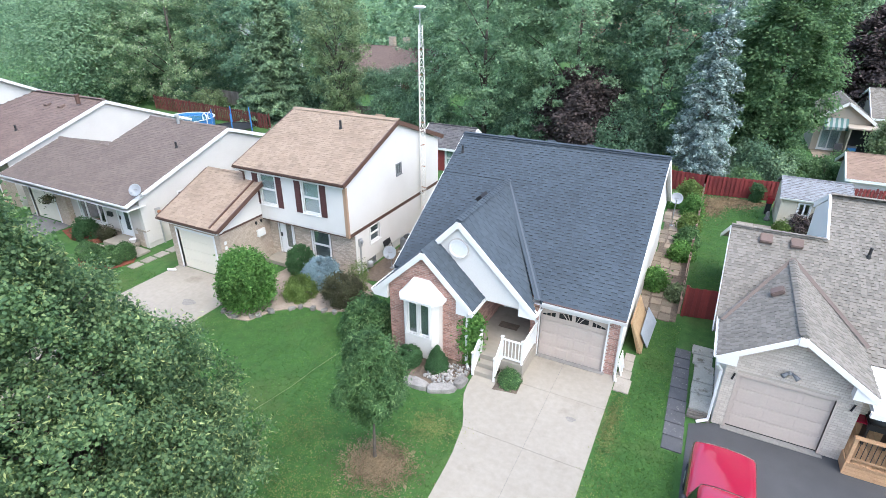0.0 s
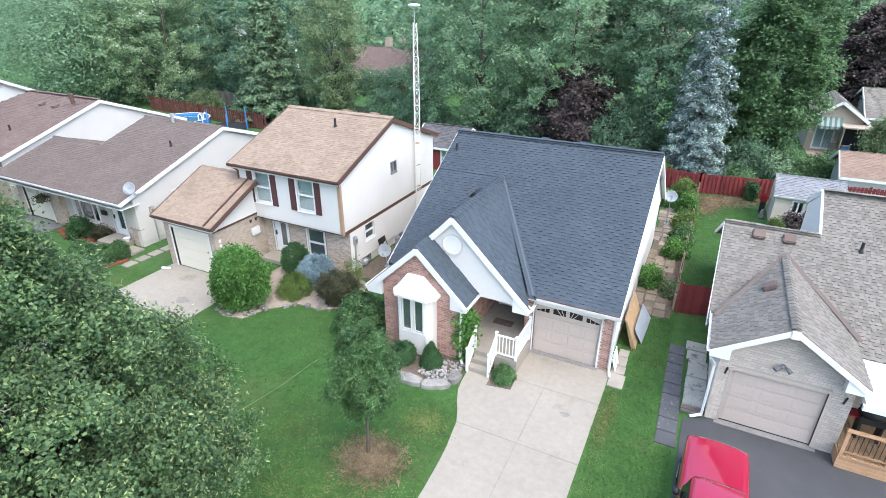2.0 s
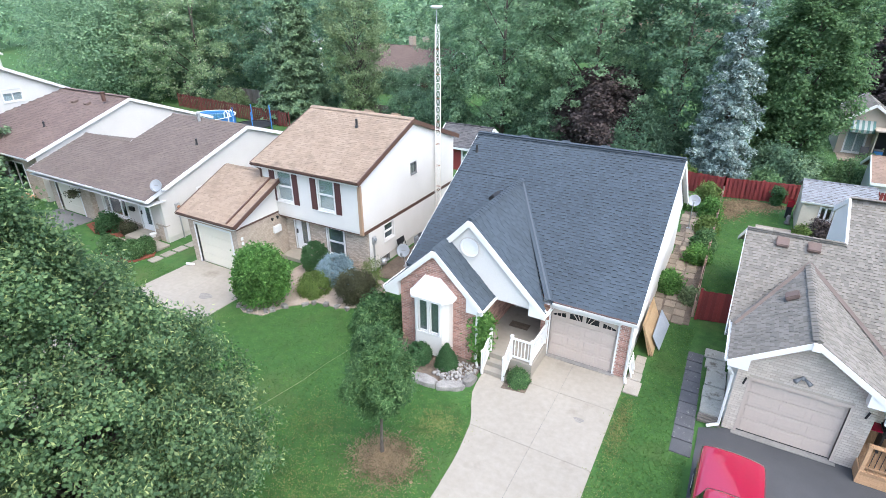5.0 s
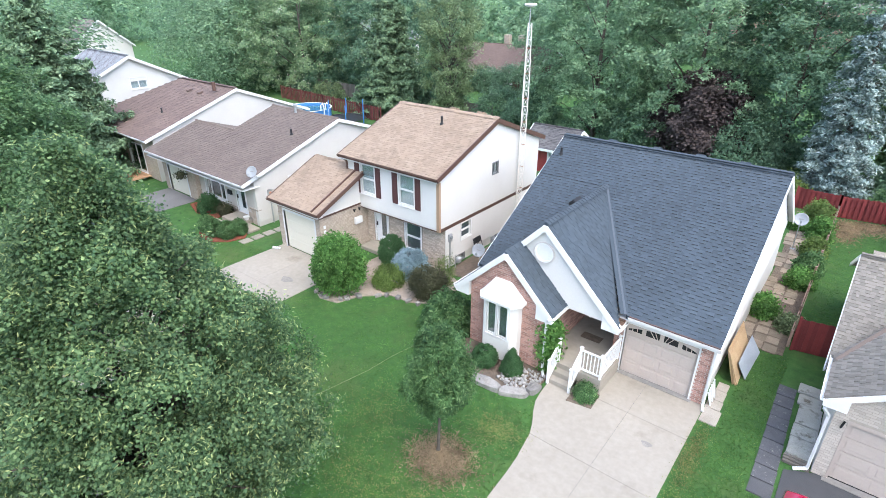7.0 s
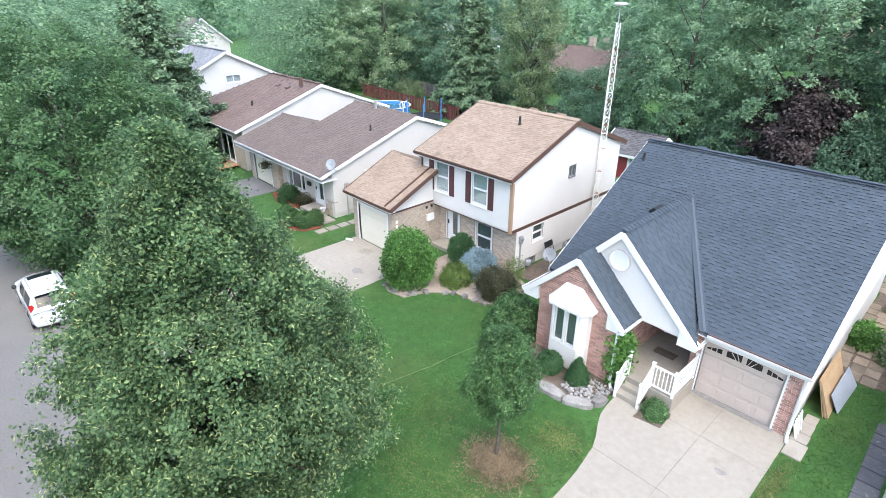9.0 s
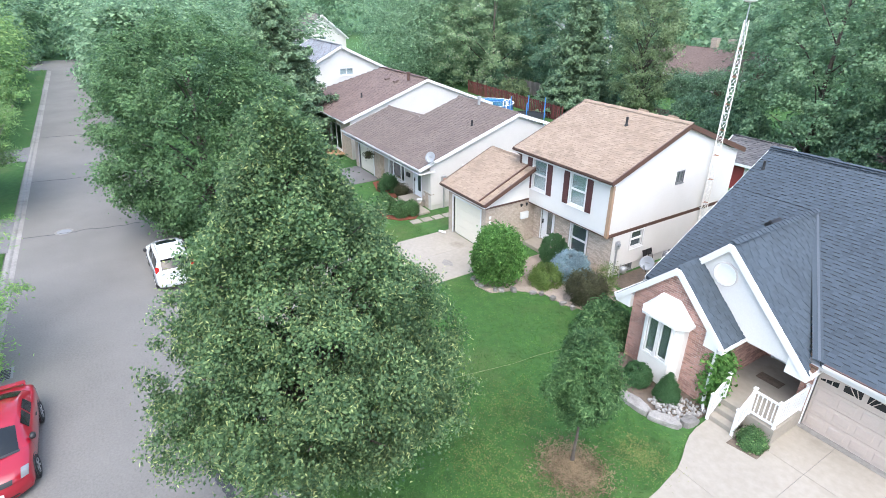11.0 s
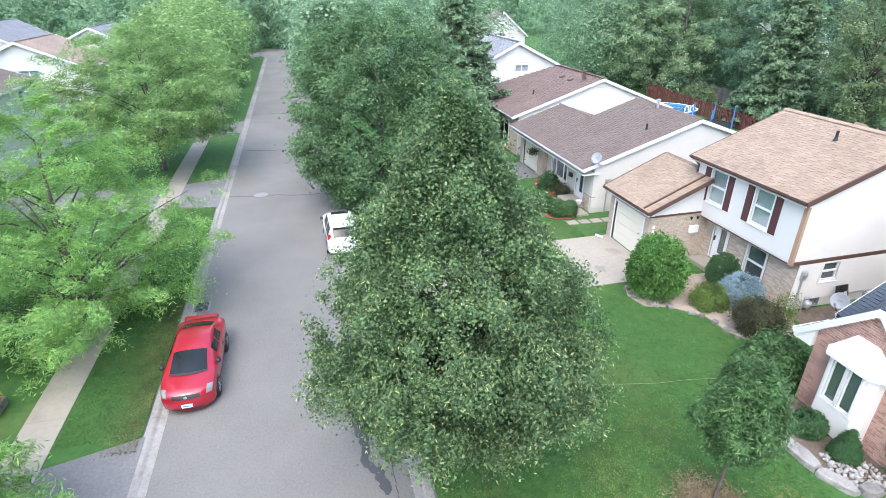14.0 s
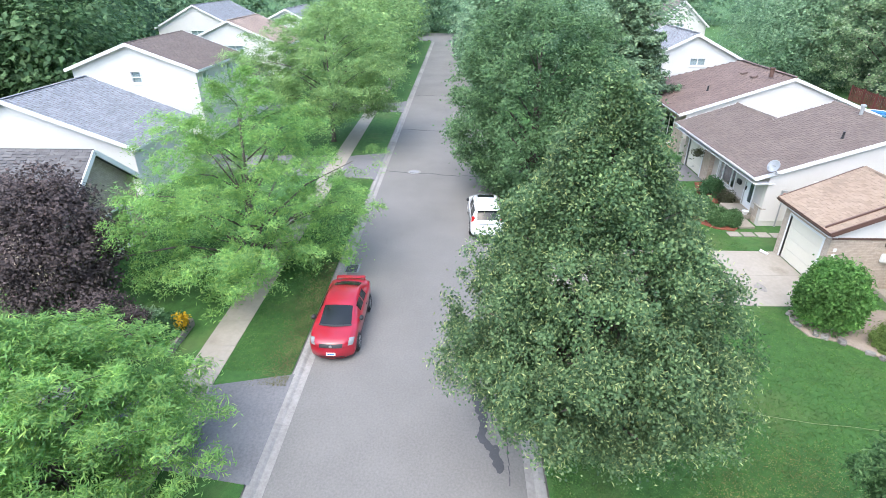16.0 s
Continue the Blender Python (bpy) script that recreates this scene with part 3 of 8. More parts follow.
def gutter(parent, a, b, material=None):
    a, b = Vector(a), Vector(b)
    d = (b - a).normalized()
    s = Vector((d.y, -d.x, 0))
    out = [(0, 0), (0, -0.1), (0.08, -0.1), (0.11, -0.02), (0.11, 0), (0.095, 0), (0.07, -0.085), (0.015, -0.085), (0.015, 0)]
    f = lambda p: (lambda x, z: p + s * x + Vector((0, 0, z)))
    return part("gutter", prism(out, f(a), f(b)), material or TRIM, parent)


def downspout(parent, pts, material=None, r=0.04):
    bm = bmesh.new()
    for a, b in zip(pts, pts[1:]):
        beam(a, b, r * 1.6, r * 2, (0.3, 1, 0), bm)
    return part("downspout", bm, material or TRIM, parent)


def vent_pipe(parent, p, h=0.35, r=0.05, material=None):
    return part("vent_pipe", lathe([(r * 2.2, -0.12), (r * 1.2, 0.08), (r, 0.09), (r, h), (r * 0.7, h)], p, 12), material or BLACK, parent)


def roof_vent(parent, p, slope, material=None):
    """A low boxy vent sitting on a slope that rises towards +y."""
    bm = box(-0.2, 0.2, -0.2, 0.2, 0.02, 0.16, None, 0.03)
    bmesh.ops.transform(bm, matrix=Matrix.Translation(p) @ Matrix.Rotation(math.atan(slope), 4, "X"), verts=bm.verts)
    return part("roof_vent", bm, material or ROOF_RED, parent)


def dish(p, aim, r=0.32, mast=None, label="grey satellite dish on a bent metal arm", lettered=True):
    """A satellite dish: reflector, feed arm, feed horn, mast and bracket."""
    th = thing("satellite_dish", label, "satellite dish", mast or p)
    m = Vector(aim).to_track_quat("Z", "Y").to_matrix()
    prof = [(0.02, 0.0), (r * 0.5, 0.03), (r * 0.85, 0.075), (r, 0.11), (r, 0.118), (r * 0.85, 0.088), (r * 0.5, 0.042), (0.02, 0.012)]
    part("reflector", lathe(prof, p, 24, None, m), DISH_GREY, th, smooth=True)
    c = Vector(p)
    horn = c + m @ Vector((0, -r * 0.6, 0.42))
    if lettered:
        part("printed_mark", beam(c + m @ Vector((-r * 0.3, 0.02, 0.062)), c + m @ Vector((r * 0.3, 0.02, 0.062)), 0.05, 0.012, tuple(m @ Vector((0, 0, 1)))), GREY_PLASTIC, th)
    part("feed_arm", beam(c + m @ Vector((0, -r * 0.9, 0.05)), horn, 0.03, 0.03), METAL, th)
    part("feed_horn", lathe([(0.04, -0.06), (0.05, 0.0), (0.03, 0.07)], horn, 10), DISH_GREY, th)
    base = Vector(mast or (c - Vector((0, 0, 0.6))))
    part("mast", tube([base, base + (c - base) * 0.5 + Vector((0, 0, 0.02)), c - m @ Vector((0, 0, 0.03))], [0.025] * 3, 8), METAL, th)
    part("foot_plate", box(base.x - 0.1, base.x + 0.1, base.y - 0.1, base.y + 0.1, base.z - 0.01, base.z + 0.015), METAL, th)
    return th

# ---- plants ----
def leaf_mesh(name, centres, normals, sizes, rng, aspect=1.6, six=False):
    """Many small leaves in one mesh: a pointed blade at each centre, lying across its normal."""
    n = len(centres)
    nrm = normals / np.linalg.norm(normals, axis=1, keepdims=True)
    ref = rng.normal(size=(n, 3))
    a = np.cross(nrm, ref)
    a /= np.linalg.norm(a, axis=1, keepdims=True)
    b = np.cross(nrm, a)
    L, W = (sizes * aspect / 2)[:, None], (sizes / 2)[:, None]
    fold = nrm * W * 0.35
    if six:
        vs = np.stack([centres - a * L, centres - a * L * 0.25 + b * W + fold, centres + a * L * 0.45 + b * W * 0.7 + fold, centres + a * L, centres + a * L * 0.45 - b * W * 0.7 + fold, centres - a * L * 0.25 - b * W + fold], 1)
        k = 6
        tris = np.array([[0, 1, 2, 3], [0, 3, 4, 5]])
    else:
        back = a * L * (0.3 if aspect < 2.5 else 0.0)
        vs = np.stack([centres - a * L, centres - back + b * W + fold, centres + a * L, centres - back - b * W + fold], 1)
        k = 4
        tris = np.array([[0, 1, 2, 3]])
    faces = (np.arange(n)[:, None, None] * k + tris[None]).reshape(-1, 4)
    me = bpy.data.meshes.new(name)
    me.vertices.add(n * k)
    me.vertices.foreach_set("co", vs.reshape(-1).astype(np.float32))
    me.loops.add(faces.size)
    me.loops.foreach_set("vertex_index", faces.reshape(-1).astype(np.int32))
    me.polygons.add(len(faces))
    me.polygons.foreach_set("loop_start", (np.arange(len(faces)) * 4).astype(np.int32))
    me.update(calc_edges=True)
    return me


def crown_points(rng, shape, clumps, lumps=0.16, shell=0.55, rise=0.5, boughs=70, loose=0.0):
    """Clump places of a crown whose surface swells round each bough's tip and sinks between boughs.
    shape(h) gives the radius at the height h (0 to 1); loose is the share of clumps strung along boughs.
    Also gives each bough's foot and tip."""
    hs = np.linspace(0.0, 1.0, 80)
    prof = np.array([shape(h) for h in hs])
    w = prof + 0.10
    n = boughs
    order = (np.arange(n) + 0.5) / n
    cum = np.cumsum(w) / w.sum()
    tip_h = np.clip(np.interp(order, cum, hs) + rng.normal(0, 0.02, n), 0.01, 0.995)
    ang = np.arange(n) * 2.399963 + rng.normal(0, 0.3, n)
    rad = np.interp(tip_h, hs, prof) * (1 + rng.normal(0, lumps * 0.5, n))
    foot_h = np.clip(tip_h - rise * rad * 0.6 - 0.02, 0.0, 0.97)
    k = int(clumps * (1 - loose))
    ch = np.interp(rng.uniform(0, 1, k), cum, hs)
    ca = rng.uniform(0, 2 * np.pi, k)
    cr = np.interp(ch, hs, prof)
    da = np.abs((ca[:, None] - ang[None] + np.pi) % (2 * np.pi) - np.pi) * (cr[:, None] + 0.05)
    dh = (ch[:, None] - tip_h[None]) * 1.7
    d = np.sqrt(da ** 2 + dh ** 2).min(1)
    d = d / (np.percentile(d, 85) + 1e-6)
    s = shell + (1.02 - shell) * np.sqrt(rng.uniform(0, 1, k))
    r = cr * s * (1 + lumps * (0.9 - 1.8 * np.minimum(d, 1.3) ** 1.6))
    body = np.stack([np.cos(ca) * r, np.sin(ca) * r, ch - 0.05 * np.minimum(d, 1.3)], 1)
    q = clumps - k
    bi = np.arange(q) % n
    s = 0.3 + 0.78 * np.sqrt(rng.uniform(0, 1, q))
    side = rng.normal(0, 0.12, q) * rad[bi] * s
    r = rad[bi] * s
    hz = foot_h[bi] + (tip_h - foot_h)[bi] * (1.35 * s - 0.35 * s ** 2.5) + rng.normal(0, 0.008, q)
    strung = np.stack([np.cos(ang[bi]) * r - np.sin(ang[bi]) * side, np.sin(ang[bi]) * r + np.cos(ang[bi]) * side, hz], 1)
    ends = np.stack([np.zeros(n), np.zeros(n), foot_h, np.cos(ang) * rad * 0.9, np.sin(ang) * rad * 0.9, tip_h], 1)
    return np.concatenate([body, strung]), ends


def tree(name, x, y, height, radius, material, label, shape, clumps=420, per=60, leaf=0.1, spread=0.55, base=0.12, trunk=0.16, seed=1, flat=0.7, droop=0.0, aspect=1.6, six=False, lumps=0.16, limbs=14, shell=0.55, category="tree", lean=(0, 0), kind="", ground=0.0, up=0.6, rise=0.5, boughs=70, loose=0.0, bracts=None):
    """A tree or shrub: tapered trunk, limbs that reach into the crown, and a crown of leaf clumps."""
    rng = np.random.default_rng(seed)
    rnd = random.Random(seed)
    th = tagged(thing(name, label, category, (x, y, ground)), kind=kind)
    z0, span_z = height * base, height * (1 - base)
    c, ends = crown_points(rng, shape, clumps, lumps, shell, rise, boughs, loose)

    def placed(q):
        q = q * np.array([radius, radius, 1.0])
        q[:, :2] += np.array(lean) * q[:, 2:3]
        q[:, 2] = z0 + q[:, 2] * span_z
        return q + np.array([x, y, ground])

    c = placed(c)
    feet, tips = placed(ends[:, :3]), placed(ends[:, 3:])
    out = c - np.array([x, y, ground + z0 + span_z * 0.35])
    out /= np.linalg.norm(out, axis=1, keepdims=True) + 1e-6
    n = clumps * per
    ci = np.repeat(np.arange(clumps), per)
    size = rng.uniform(0.6, 1.25, clumps)[ci]
    off = rng.normal(size=(n, 3)) * np.array([spread, spread, spread * flat]) * size[:, None] * 0.6
    if droop:
        off[:, 2] -= droop * (off[:, 0] ** 2 + off[:, 1] ** 2) / spread
    p = c[ci] + off
    p[:, 2] = np.maximum(p[:, 2], ground + 0.04)
    nr = out[ci] * 0.6 + rng.normal(size=(n, 3)) * 0.62 + np.array([0, 0, up])
    me = leaf_mesh("crown", p, nr, leaf * rng.uniform(0.65, 1.3, n), rng, aspect, six)
    part_mesh("crown", me, material, th)
    if bracts:
        far = np.linalg.norm((c - np.array([x, y, 0]))[:, :2], axis=1)
        pick = rng.choice(clumps, n // 13, p=far / far.sum())
        q = c[pick] + out[pick] * spread * 0.35 + rng.normal(size=(len(pick), 3)) * spread * 0.55
        me = leaf_mesh("seed_bract", q, rng.normal(size=(len(pick), 3)) + np.array([0, 0, 0.5]), rng.uniform(0.02, 0.034, len(pick)), rng, 3.6)
        part_mesh("seed_bract", me, bracts, th, "pale narrow seed bracts", kind="stuff")
    if trunk:
        top = Vector((x + lean[0] * 0.8, y + lean[1] * 0.8, ground + z0 + span_z * 0.8))
        foot = Vector((x, y, ground - 0.05))
        mid = foot.lerp(top, 0.4) + Vector((rnd.uniform(-0.1, 0.1), rnd.uniform(-0.1, 0.1), 0))
        part("trunk", tube([foot, foot + Vector((0, 0, 0.25)), mid, top], [trunk * 1.4, trunk, trunk * 0.7, trunk * 0.15], 10), BARK, th, smooth=True)
        for k in range(0, len(feet), max(1, len(feet) // max(1, limbs))):
            a, b = Vector(feet[k]), Vector(tips[k])
            f = min(1.0, max(0.0, (a.z - ground) / (top.z - ground)))
            a = foot.lerp(top, f)
            r = trunk * (0.42 - 0.3 * f)
            m = a.lerp(b, 0.5) + Vector((0, 0, 0.08 * (b - a).length))
            part("limb", tube([a, m, a.lerp(b, 0.92)], [r, r * 0.65, r * 0.2], 6), BARK, th, smooth=True)
    return th


def conifer(name, x, y, height, radius, material, label, seed=1, tiers=26, leaf=0.13, base=0.06, dense=1.0, droop=0.25, category="tree"):
    """A spruce: drooping boughs all the way up the trunk, each thick with short needle sprays."""
    rng = np.random.default_rng(seed)
    th = thing(name, label, category, (x, y, 0))
    pts, nrm, boughs = [], [], []
    total = tiers * 8
    for i in range(total):
        f = 1 - math.sqrt(1 - (i + 0.5) / total * 0.995)
        f = min(0.99, max(0.0, f + rng.normal(0, 0.008)))
        z = height * (base + (0.98 - base) * f)
        a = i * 2.399963 + rng.normal(0, 0.2)
        L = (radius * (1 - f) ** 0.85 + 0.12) * rng.uniform(0.68, 1.12)
        m = int((30 + 85 * L) * dense)
        s = rng.uniform(0.05, 1, m) ** 0.75 * L
        wide = 0.30 * L * (1 - 0.65 * s / L) + 0.1
        t = rng.normal(0, 0.5, m) * wide
        fall = droop * rng.uniform(0.5, 1.5)
        zz = z - fall * L * (s / L) ** 1.5 + 0.14 * L * (s / L) ** 4 + rng.normal(0, 0.11, m) - np.abs(t) * 0.45
        ca, sa = math.cos(a), math.sin(a)
        pts.append(np.stack([x + ca * s - sa * t, y + sa * s + ca * t, np.maximum(zz, 0.1)], 1))
        nrm.append(np.stack([np.full(m, ca * 0.4), np.full(m, sa * 0.4), np.ones(m)], 1) + rng.normal(0, 0.6, (m, 3)))
        if i % 5 == 0 and f < 0.8:
            boughs.append(((x, y, z), (x + ca * L * 0.85, y + sa * L * 0.85, z - fall * L * 0.7)))
    p, n = np.concatenate(pts), np.concatenate(nrm)
    me = leaf_mesh("crown", p, n, leaf * rng.uniform(0.6, 1.3, len(p)), rng, 2.2)
    part_mesh("crown", me, material, th)
    part("trunk", tube([(x, y, -0.05), (x, y, height * 0.5), (x, y, height * 0.97)], [0.2, 0.12, 0.02], 8), BARK, th, smooth=True)
    for a, b in boughs:
        part("limb", tube([a, b], [0.035, 0.008], 5), BARK, th)
    return th


def oval(h):
    return math.sin(math.pi * min(1, max(0, h)) ** 0.8) ** 0.6


def broad(h):
    return max(0.0, 1 - (2 * h - 0.9) ** 2 * 0.82) ** 0.55 if h < 0.98 else 0.2


def linden(h):
    return (0.22 + 2.6 * h) if h < 0.3 else max(0.03, 1.0 - ((h - 0.3) / 0.7) ** 1.28 * 0.97)


def plume(h):
    return 0.82 + 0.55 * h if h < 0.33 else max(0.04, 1 - ((h - 0.33) / 0.67) ** 1.5) ** 0.85


def dome(h):
    return max(0.0, 1 - h ** 2.4) ** 0.5


def vase(h):
    return 0.45 + 0.75 * h if h < 0.6 else max(0.05, (1 - ((h - 0.6) / 0.42) ** 2)) ** 0.5 * 0.9


def shrub(name, x, y, height, radius, material, label, seed=1, leaf=0.05, clumps=130, per=45, spread=0.12, shape=dome, lumps=0.06, category="shrub", up=0.5, ground=0.0):
    return tree(name, x, y, height, radius, material, label, shape, clumps, per, leaf, spread, 0.03, 0.03, seed, 0.9, 0, 1.5, False, lumps, 5, 0.7, category, ground=ground, up=up, boughs=26)


# the large linden beside the road
tree("linden_tree", -10.4, 3.6, 10.45, 3.6, LEAF_LINDEN, "tall conical linden with pale seed bracts beside the road", linden, 2100, 135, 0.055, 0.25, 0.09, 0.19, 3, 0.8, 0.2, 1.35, False, 0.19, 50, 0.42, bracts=LINDEN_BRACT, lean=(0.4, -0.45), up=0.35, rise=0.55, boughs=90, loose=0.15)
# young weeping tree in the lawn
tree("young_tree", -7.12, 9.5, 4.4, 0.87, LEAF_PEAR, "young weeping tree with narrow drooping leaves on the lawn", lambda h: oval(h) * 0.9 + 0.1, 420, 80, 0.034, 0.16, 0.4, 0.05, 5, 1.4, 0.0, 3.6, False, 0.26, 16, 0.4, boughs=30, loose=0.2)
tree("street_maple", -31.0, 4.6, 11.3, 4.8, LEAF_MAPLE, "broad dark green maple overhanging the road", broad, 900, 105, 0.11, 0.55, 0.05, 0.24, 7, 0.6, 0.15, 1.35, False, 0.15, 20, 0.6, up=1.0, boughs=90)
conifer("spruce_tree", -45.0, 13.2, 14.5, 5.2, NEEDLE_GREEN, "tall green spruce in a front yard", 9, 34, 0.13, 0.05, 1.25)
tree("street_tree", -58.0, 4.5, 11.5, 4.5, LEAF_ASH, "leafy green tree beside the road", broad, 420, 42, 0.26, 0.8, 0.12, 0.2, 11, 0.7)
# honey locusts along the sidewalk
tree("honey_locust", -20.6, -9.2, 9.1, 4.8, LEAF_LOCUST, "bright yellow-green honey locust beside the sidewalk", plume, 1150, 92, 0.035, 0.33, 0.07, 0.15, 13, 0.5, 0.35, 4.6, False, 0.32, 30, 0.4, lean=(0.7, 0.8), up=1.0, boughs=80, loose=0.6)
tree("honey_locust", -41.0, -9.9, 10.2, 5.6, LEAF_LOCUST_DEEP, "spreading mid-green honey locust with forked trunk beside the sidewalk", broad, 900, 85, 0.055, 0.5, 0.22, 0.17, 17, 0.45, 0.25, 4.6, False, 0.32, 30, 0.3, up=1.0, boughs=70, loose=0.6)
tree("honey_locust", -8.4, -9.9, 5.5, 3.4, LEAF_LOCUST, "light green honey locust with drooping feathery boughs", plume, 1050, 95, 0.034, 0.28, 0.10, 0.11, 19, 0.5, 0.4, 4.8, False, 0.32, 24, 0.35, up=1.0, boughs=80, loose=0.38)
tree("purple_plum", -16.9, -15.5, 6.0, 2.25, LEAF_PURPLE, "dark purple-leaved ornamental plum tree", broad, 460, 70, 0.085, 0.45, 0.1, 0.1, 23, 0.7, 0, 1.5, False, 0.16, 10)
shrub("purple_shrub", -13.9, -11.95, 2.5, 1.2, LEAF_PURPLE, "dense dark purple-leaved shrub beside a raised bed", 27, 0.06, 190, 45, 0.22, broad, 0.12)
# trees behind the northern gardens
BACK = (
    ("maple_tree", -74, 52, 17, 8.0, LEAF_ASH, "large green maple behind the gardens", broad, 31),
    ("silver_maple", -61, 47, 17, 8.2, LEAF_SILVER, "large pale green silver maple behind a pool garden", broad, 33),
    ("dark_maple", -50, 52, 17, 8.0, LEAF_DARK, "large dark green maple behind a board fence", broad, 35),
    ("pale_birch", -33.5, 43.5, 13, 3.6, LEAF_PALE, "thin pale-leaved tree with bare twigs", vase, 39),
    ("ash_tree", -30.5, 72, 16, 8.0, LEAF_ASH, "green ash behind a brown-roofed house", broad, 41),
    ("ash_tree", -19.8, 47.5, 17.5, 6.4, LEAF_ASH, "tall green ash with layered boughs", broad, 43),
    ("ash_tree", -11.8, 49, 18, 6.8, LEAF_ASH, "tall spreading green ash behind the dark-roofed house", broad, 45),
    ("purple_maple", -10.2, 46.0, 6.9, 2.9, LEAF_PURPLE, "dusky purple-leaved maple under taller trees", broad, 47),
    ("dark_ash", -4.8, 50, 17, 5.4, LEAF_DARK, "tall dark green ash behind the garden", broad, 49),
    ("linden_tree", 3.6, 48, 16, 3.0, LEAF_MAPLE, "tall rounded green linden behind the garden", oval, 51),
    ("poplar_tree", 8.2, 70, 17, 3.4, LEAF_ASH, "light green tree beyond the gardens", broad, 53),
    ("purple_maple", 12.9, 66, 11.5, 3.4, LEAF_PURPLE, "large dark purple maple behind a house", broad, 55),
)
for nm, x, y, h, r, mt, lb, sh, sd in BACK:
    if nm == "pale_birch":
        tree(nm, x, y, h, r, mt, lb, sh, 420, 55, 0.12, 0.5, 0.12, 0.2, sd, 0.8, 0.2, 1.8, False, 0.3, 40, 0.3, up=0.7, boughs=60, loose=0.75)
        continue
    tree(nm, x, y, h, r, mt, lb, sh, 620, 90 if y < 51 else 60, 0.16 if y < 51 else 0.2, 0.6, 0.02, 0.24, sd, 0.6, 0.12, 1.5, False, 0.3, 10, 0.6, up=1.1, boughs=90, loose=0.15)
conifer("spruce_tree", -41.0, 43.0, 15.5, 4.2, NEEDLE_GREEN, "tall dark green spruce behind a fence", 37, 40, 0.13, 0.03, 1.45, 0.25)
conifer("blue_spruce", -0.75, 43.0, 15.5, 2.7, NEEDLE_BLUE, "tall silvery blue spruce behind the red fence", 57, 19, 0.10, 0.03, 1.3, 0.3)

# dark undergrowth below the back trees
for k, (x, y, h, r) in enumerate(((-66, 44, 3.6, 2.6), (-56, 45.5, 4.2, 2.8), (-46, 47, 4.5, 3.0), (-36.5, 46, 4.0, 2.6), (-29, 45.5, 3.6, 2.2), (-24.5, 44.5, 4.0, 2.4), (-41.5, 61.5, 2.9, 2.2), (-36.8, 60.5, 3.6, 2.4), (-47.5, 61.0, 3.0, 2.4), (-15.5, 45.5, 4.4, 2.6), (-6.6, 44.6, 4.0, 2.3), (2.8, 44.6, 2.4, 1.5))):
    shrub("garden_shrub", x, y, h, r, LEAF_DARK, "dense dark green shrub growing below taller trees", 300 + k, 0.13, 150, 60, 0.5, dome, 0.14)

# ---- ground, road and paving ----
KERB_S, KERB_N = -5.27, 2.33


def sheet(pts, z, depth=0.0, bm=None):
    """A flat patch with rim: outline of (x, y), its top at z."""
    return prism(pts, lambda a, b: (a, b, z - depth), lambda a, b: (a, b, z), bm)


bm = bmesh.new()
quads(bm, [(-900, -900, -0.14), (900, -900, -0.14), (900, 900, -0.14), (-900, 900, -0.14)], [(0, 1, 2, 3)])
structure("ground", bm, LAWN, "green earth reaching to the horizon", "ground")


def lawn(name, x0, x1, y0, y1, label):
    bm = bmesh.new()
    nx, ny = max(2, int((x1 - x0) / 1.2)), max(2, int((y1 - y0) / 1.2))
    grid = [[bm.verts.new((x0 + (x1 - x0) * i / nx, y0 + (y1 - y0) * j / ny, -0.012 + 0.012 * noise.noise((i * 0.7, j * 0.7, 3.0)))) for j in range(ny + 1)] for i in range(nx + 1)]
    for i in range(nx):
        for j in range(ny):
            bm.faces.new((grid[i][j], grid[i + 1][j], grid[i + 1][j + 1], grid[i][j + 1]))
    return structure(name, bm, LAWN, label, "lawn")


lawn("lawn_north", -88, 60, KERB_N + 0.2, 95, "mown green lawn with dry patches")
lawn("lawn_south", -88, 60, -70, KERB_S - 0.2, "mown green lawn beside the sidewalk")
ROAD_Z = -0.07
structure("road", sheet([(-118, KERB_S - 0.3), (70, KERB_S - 0.3), (70, KERB_N + 0.3), (-118, KERB_N + 0.3)], ROAD_Z, 0.1), ASPHALT, "smooth grey asphalt road", "road")
structure("cross_road", sheet([(-126, -40), (-112, -40), (-112, 40), (-126, 40)], ROAD_Z + 0.004, 0.1), ASPHALT, "grey asphalt cross road", "road")


def kerb(name, y_in, y_out):
    """A kerb of poured lengths: an upright, rounded edge and a shallow gutter pan."""
    s = 1 if y_out > y_in else -1
    k = tagged(thing(name, "pale concrete kerb and gutter along the road", "kerb", (0, y_in, 0)), kind="structure")
    prof = [(-0.2, ROAD_Z - 0.05), (-0.2, ROAD_Z + 0.006), (0.02, ROAD_Z + 0.002), (0.1, -0.012), (0.15, 0.004), (0.3, 0.006), (0.3, ROAD_Z - 0.05)]
    x = -110.0
    while x < 40:
        L = 3.0
        part("kerb_length", prism(prof, lambda a, b: (x + 0.008, y_in + s * a, b), lambda a, b: (x + L - 0.008, y_in + s * a, b)), KERB, k)
        x += L
    return k


kerb("kerb_south", KERB_S + 0.16, KERB_S - 1)
kerb("kerb_north", KERB_N - 0.16, KERB_N + 1)

# the road's cracks, cover and drains
crack = bmesh.new()
rnd = random.Random(5)
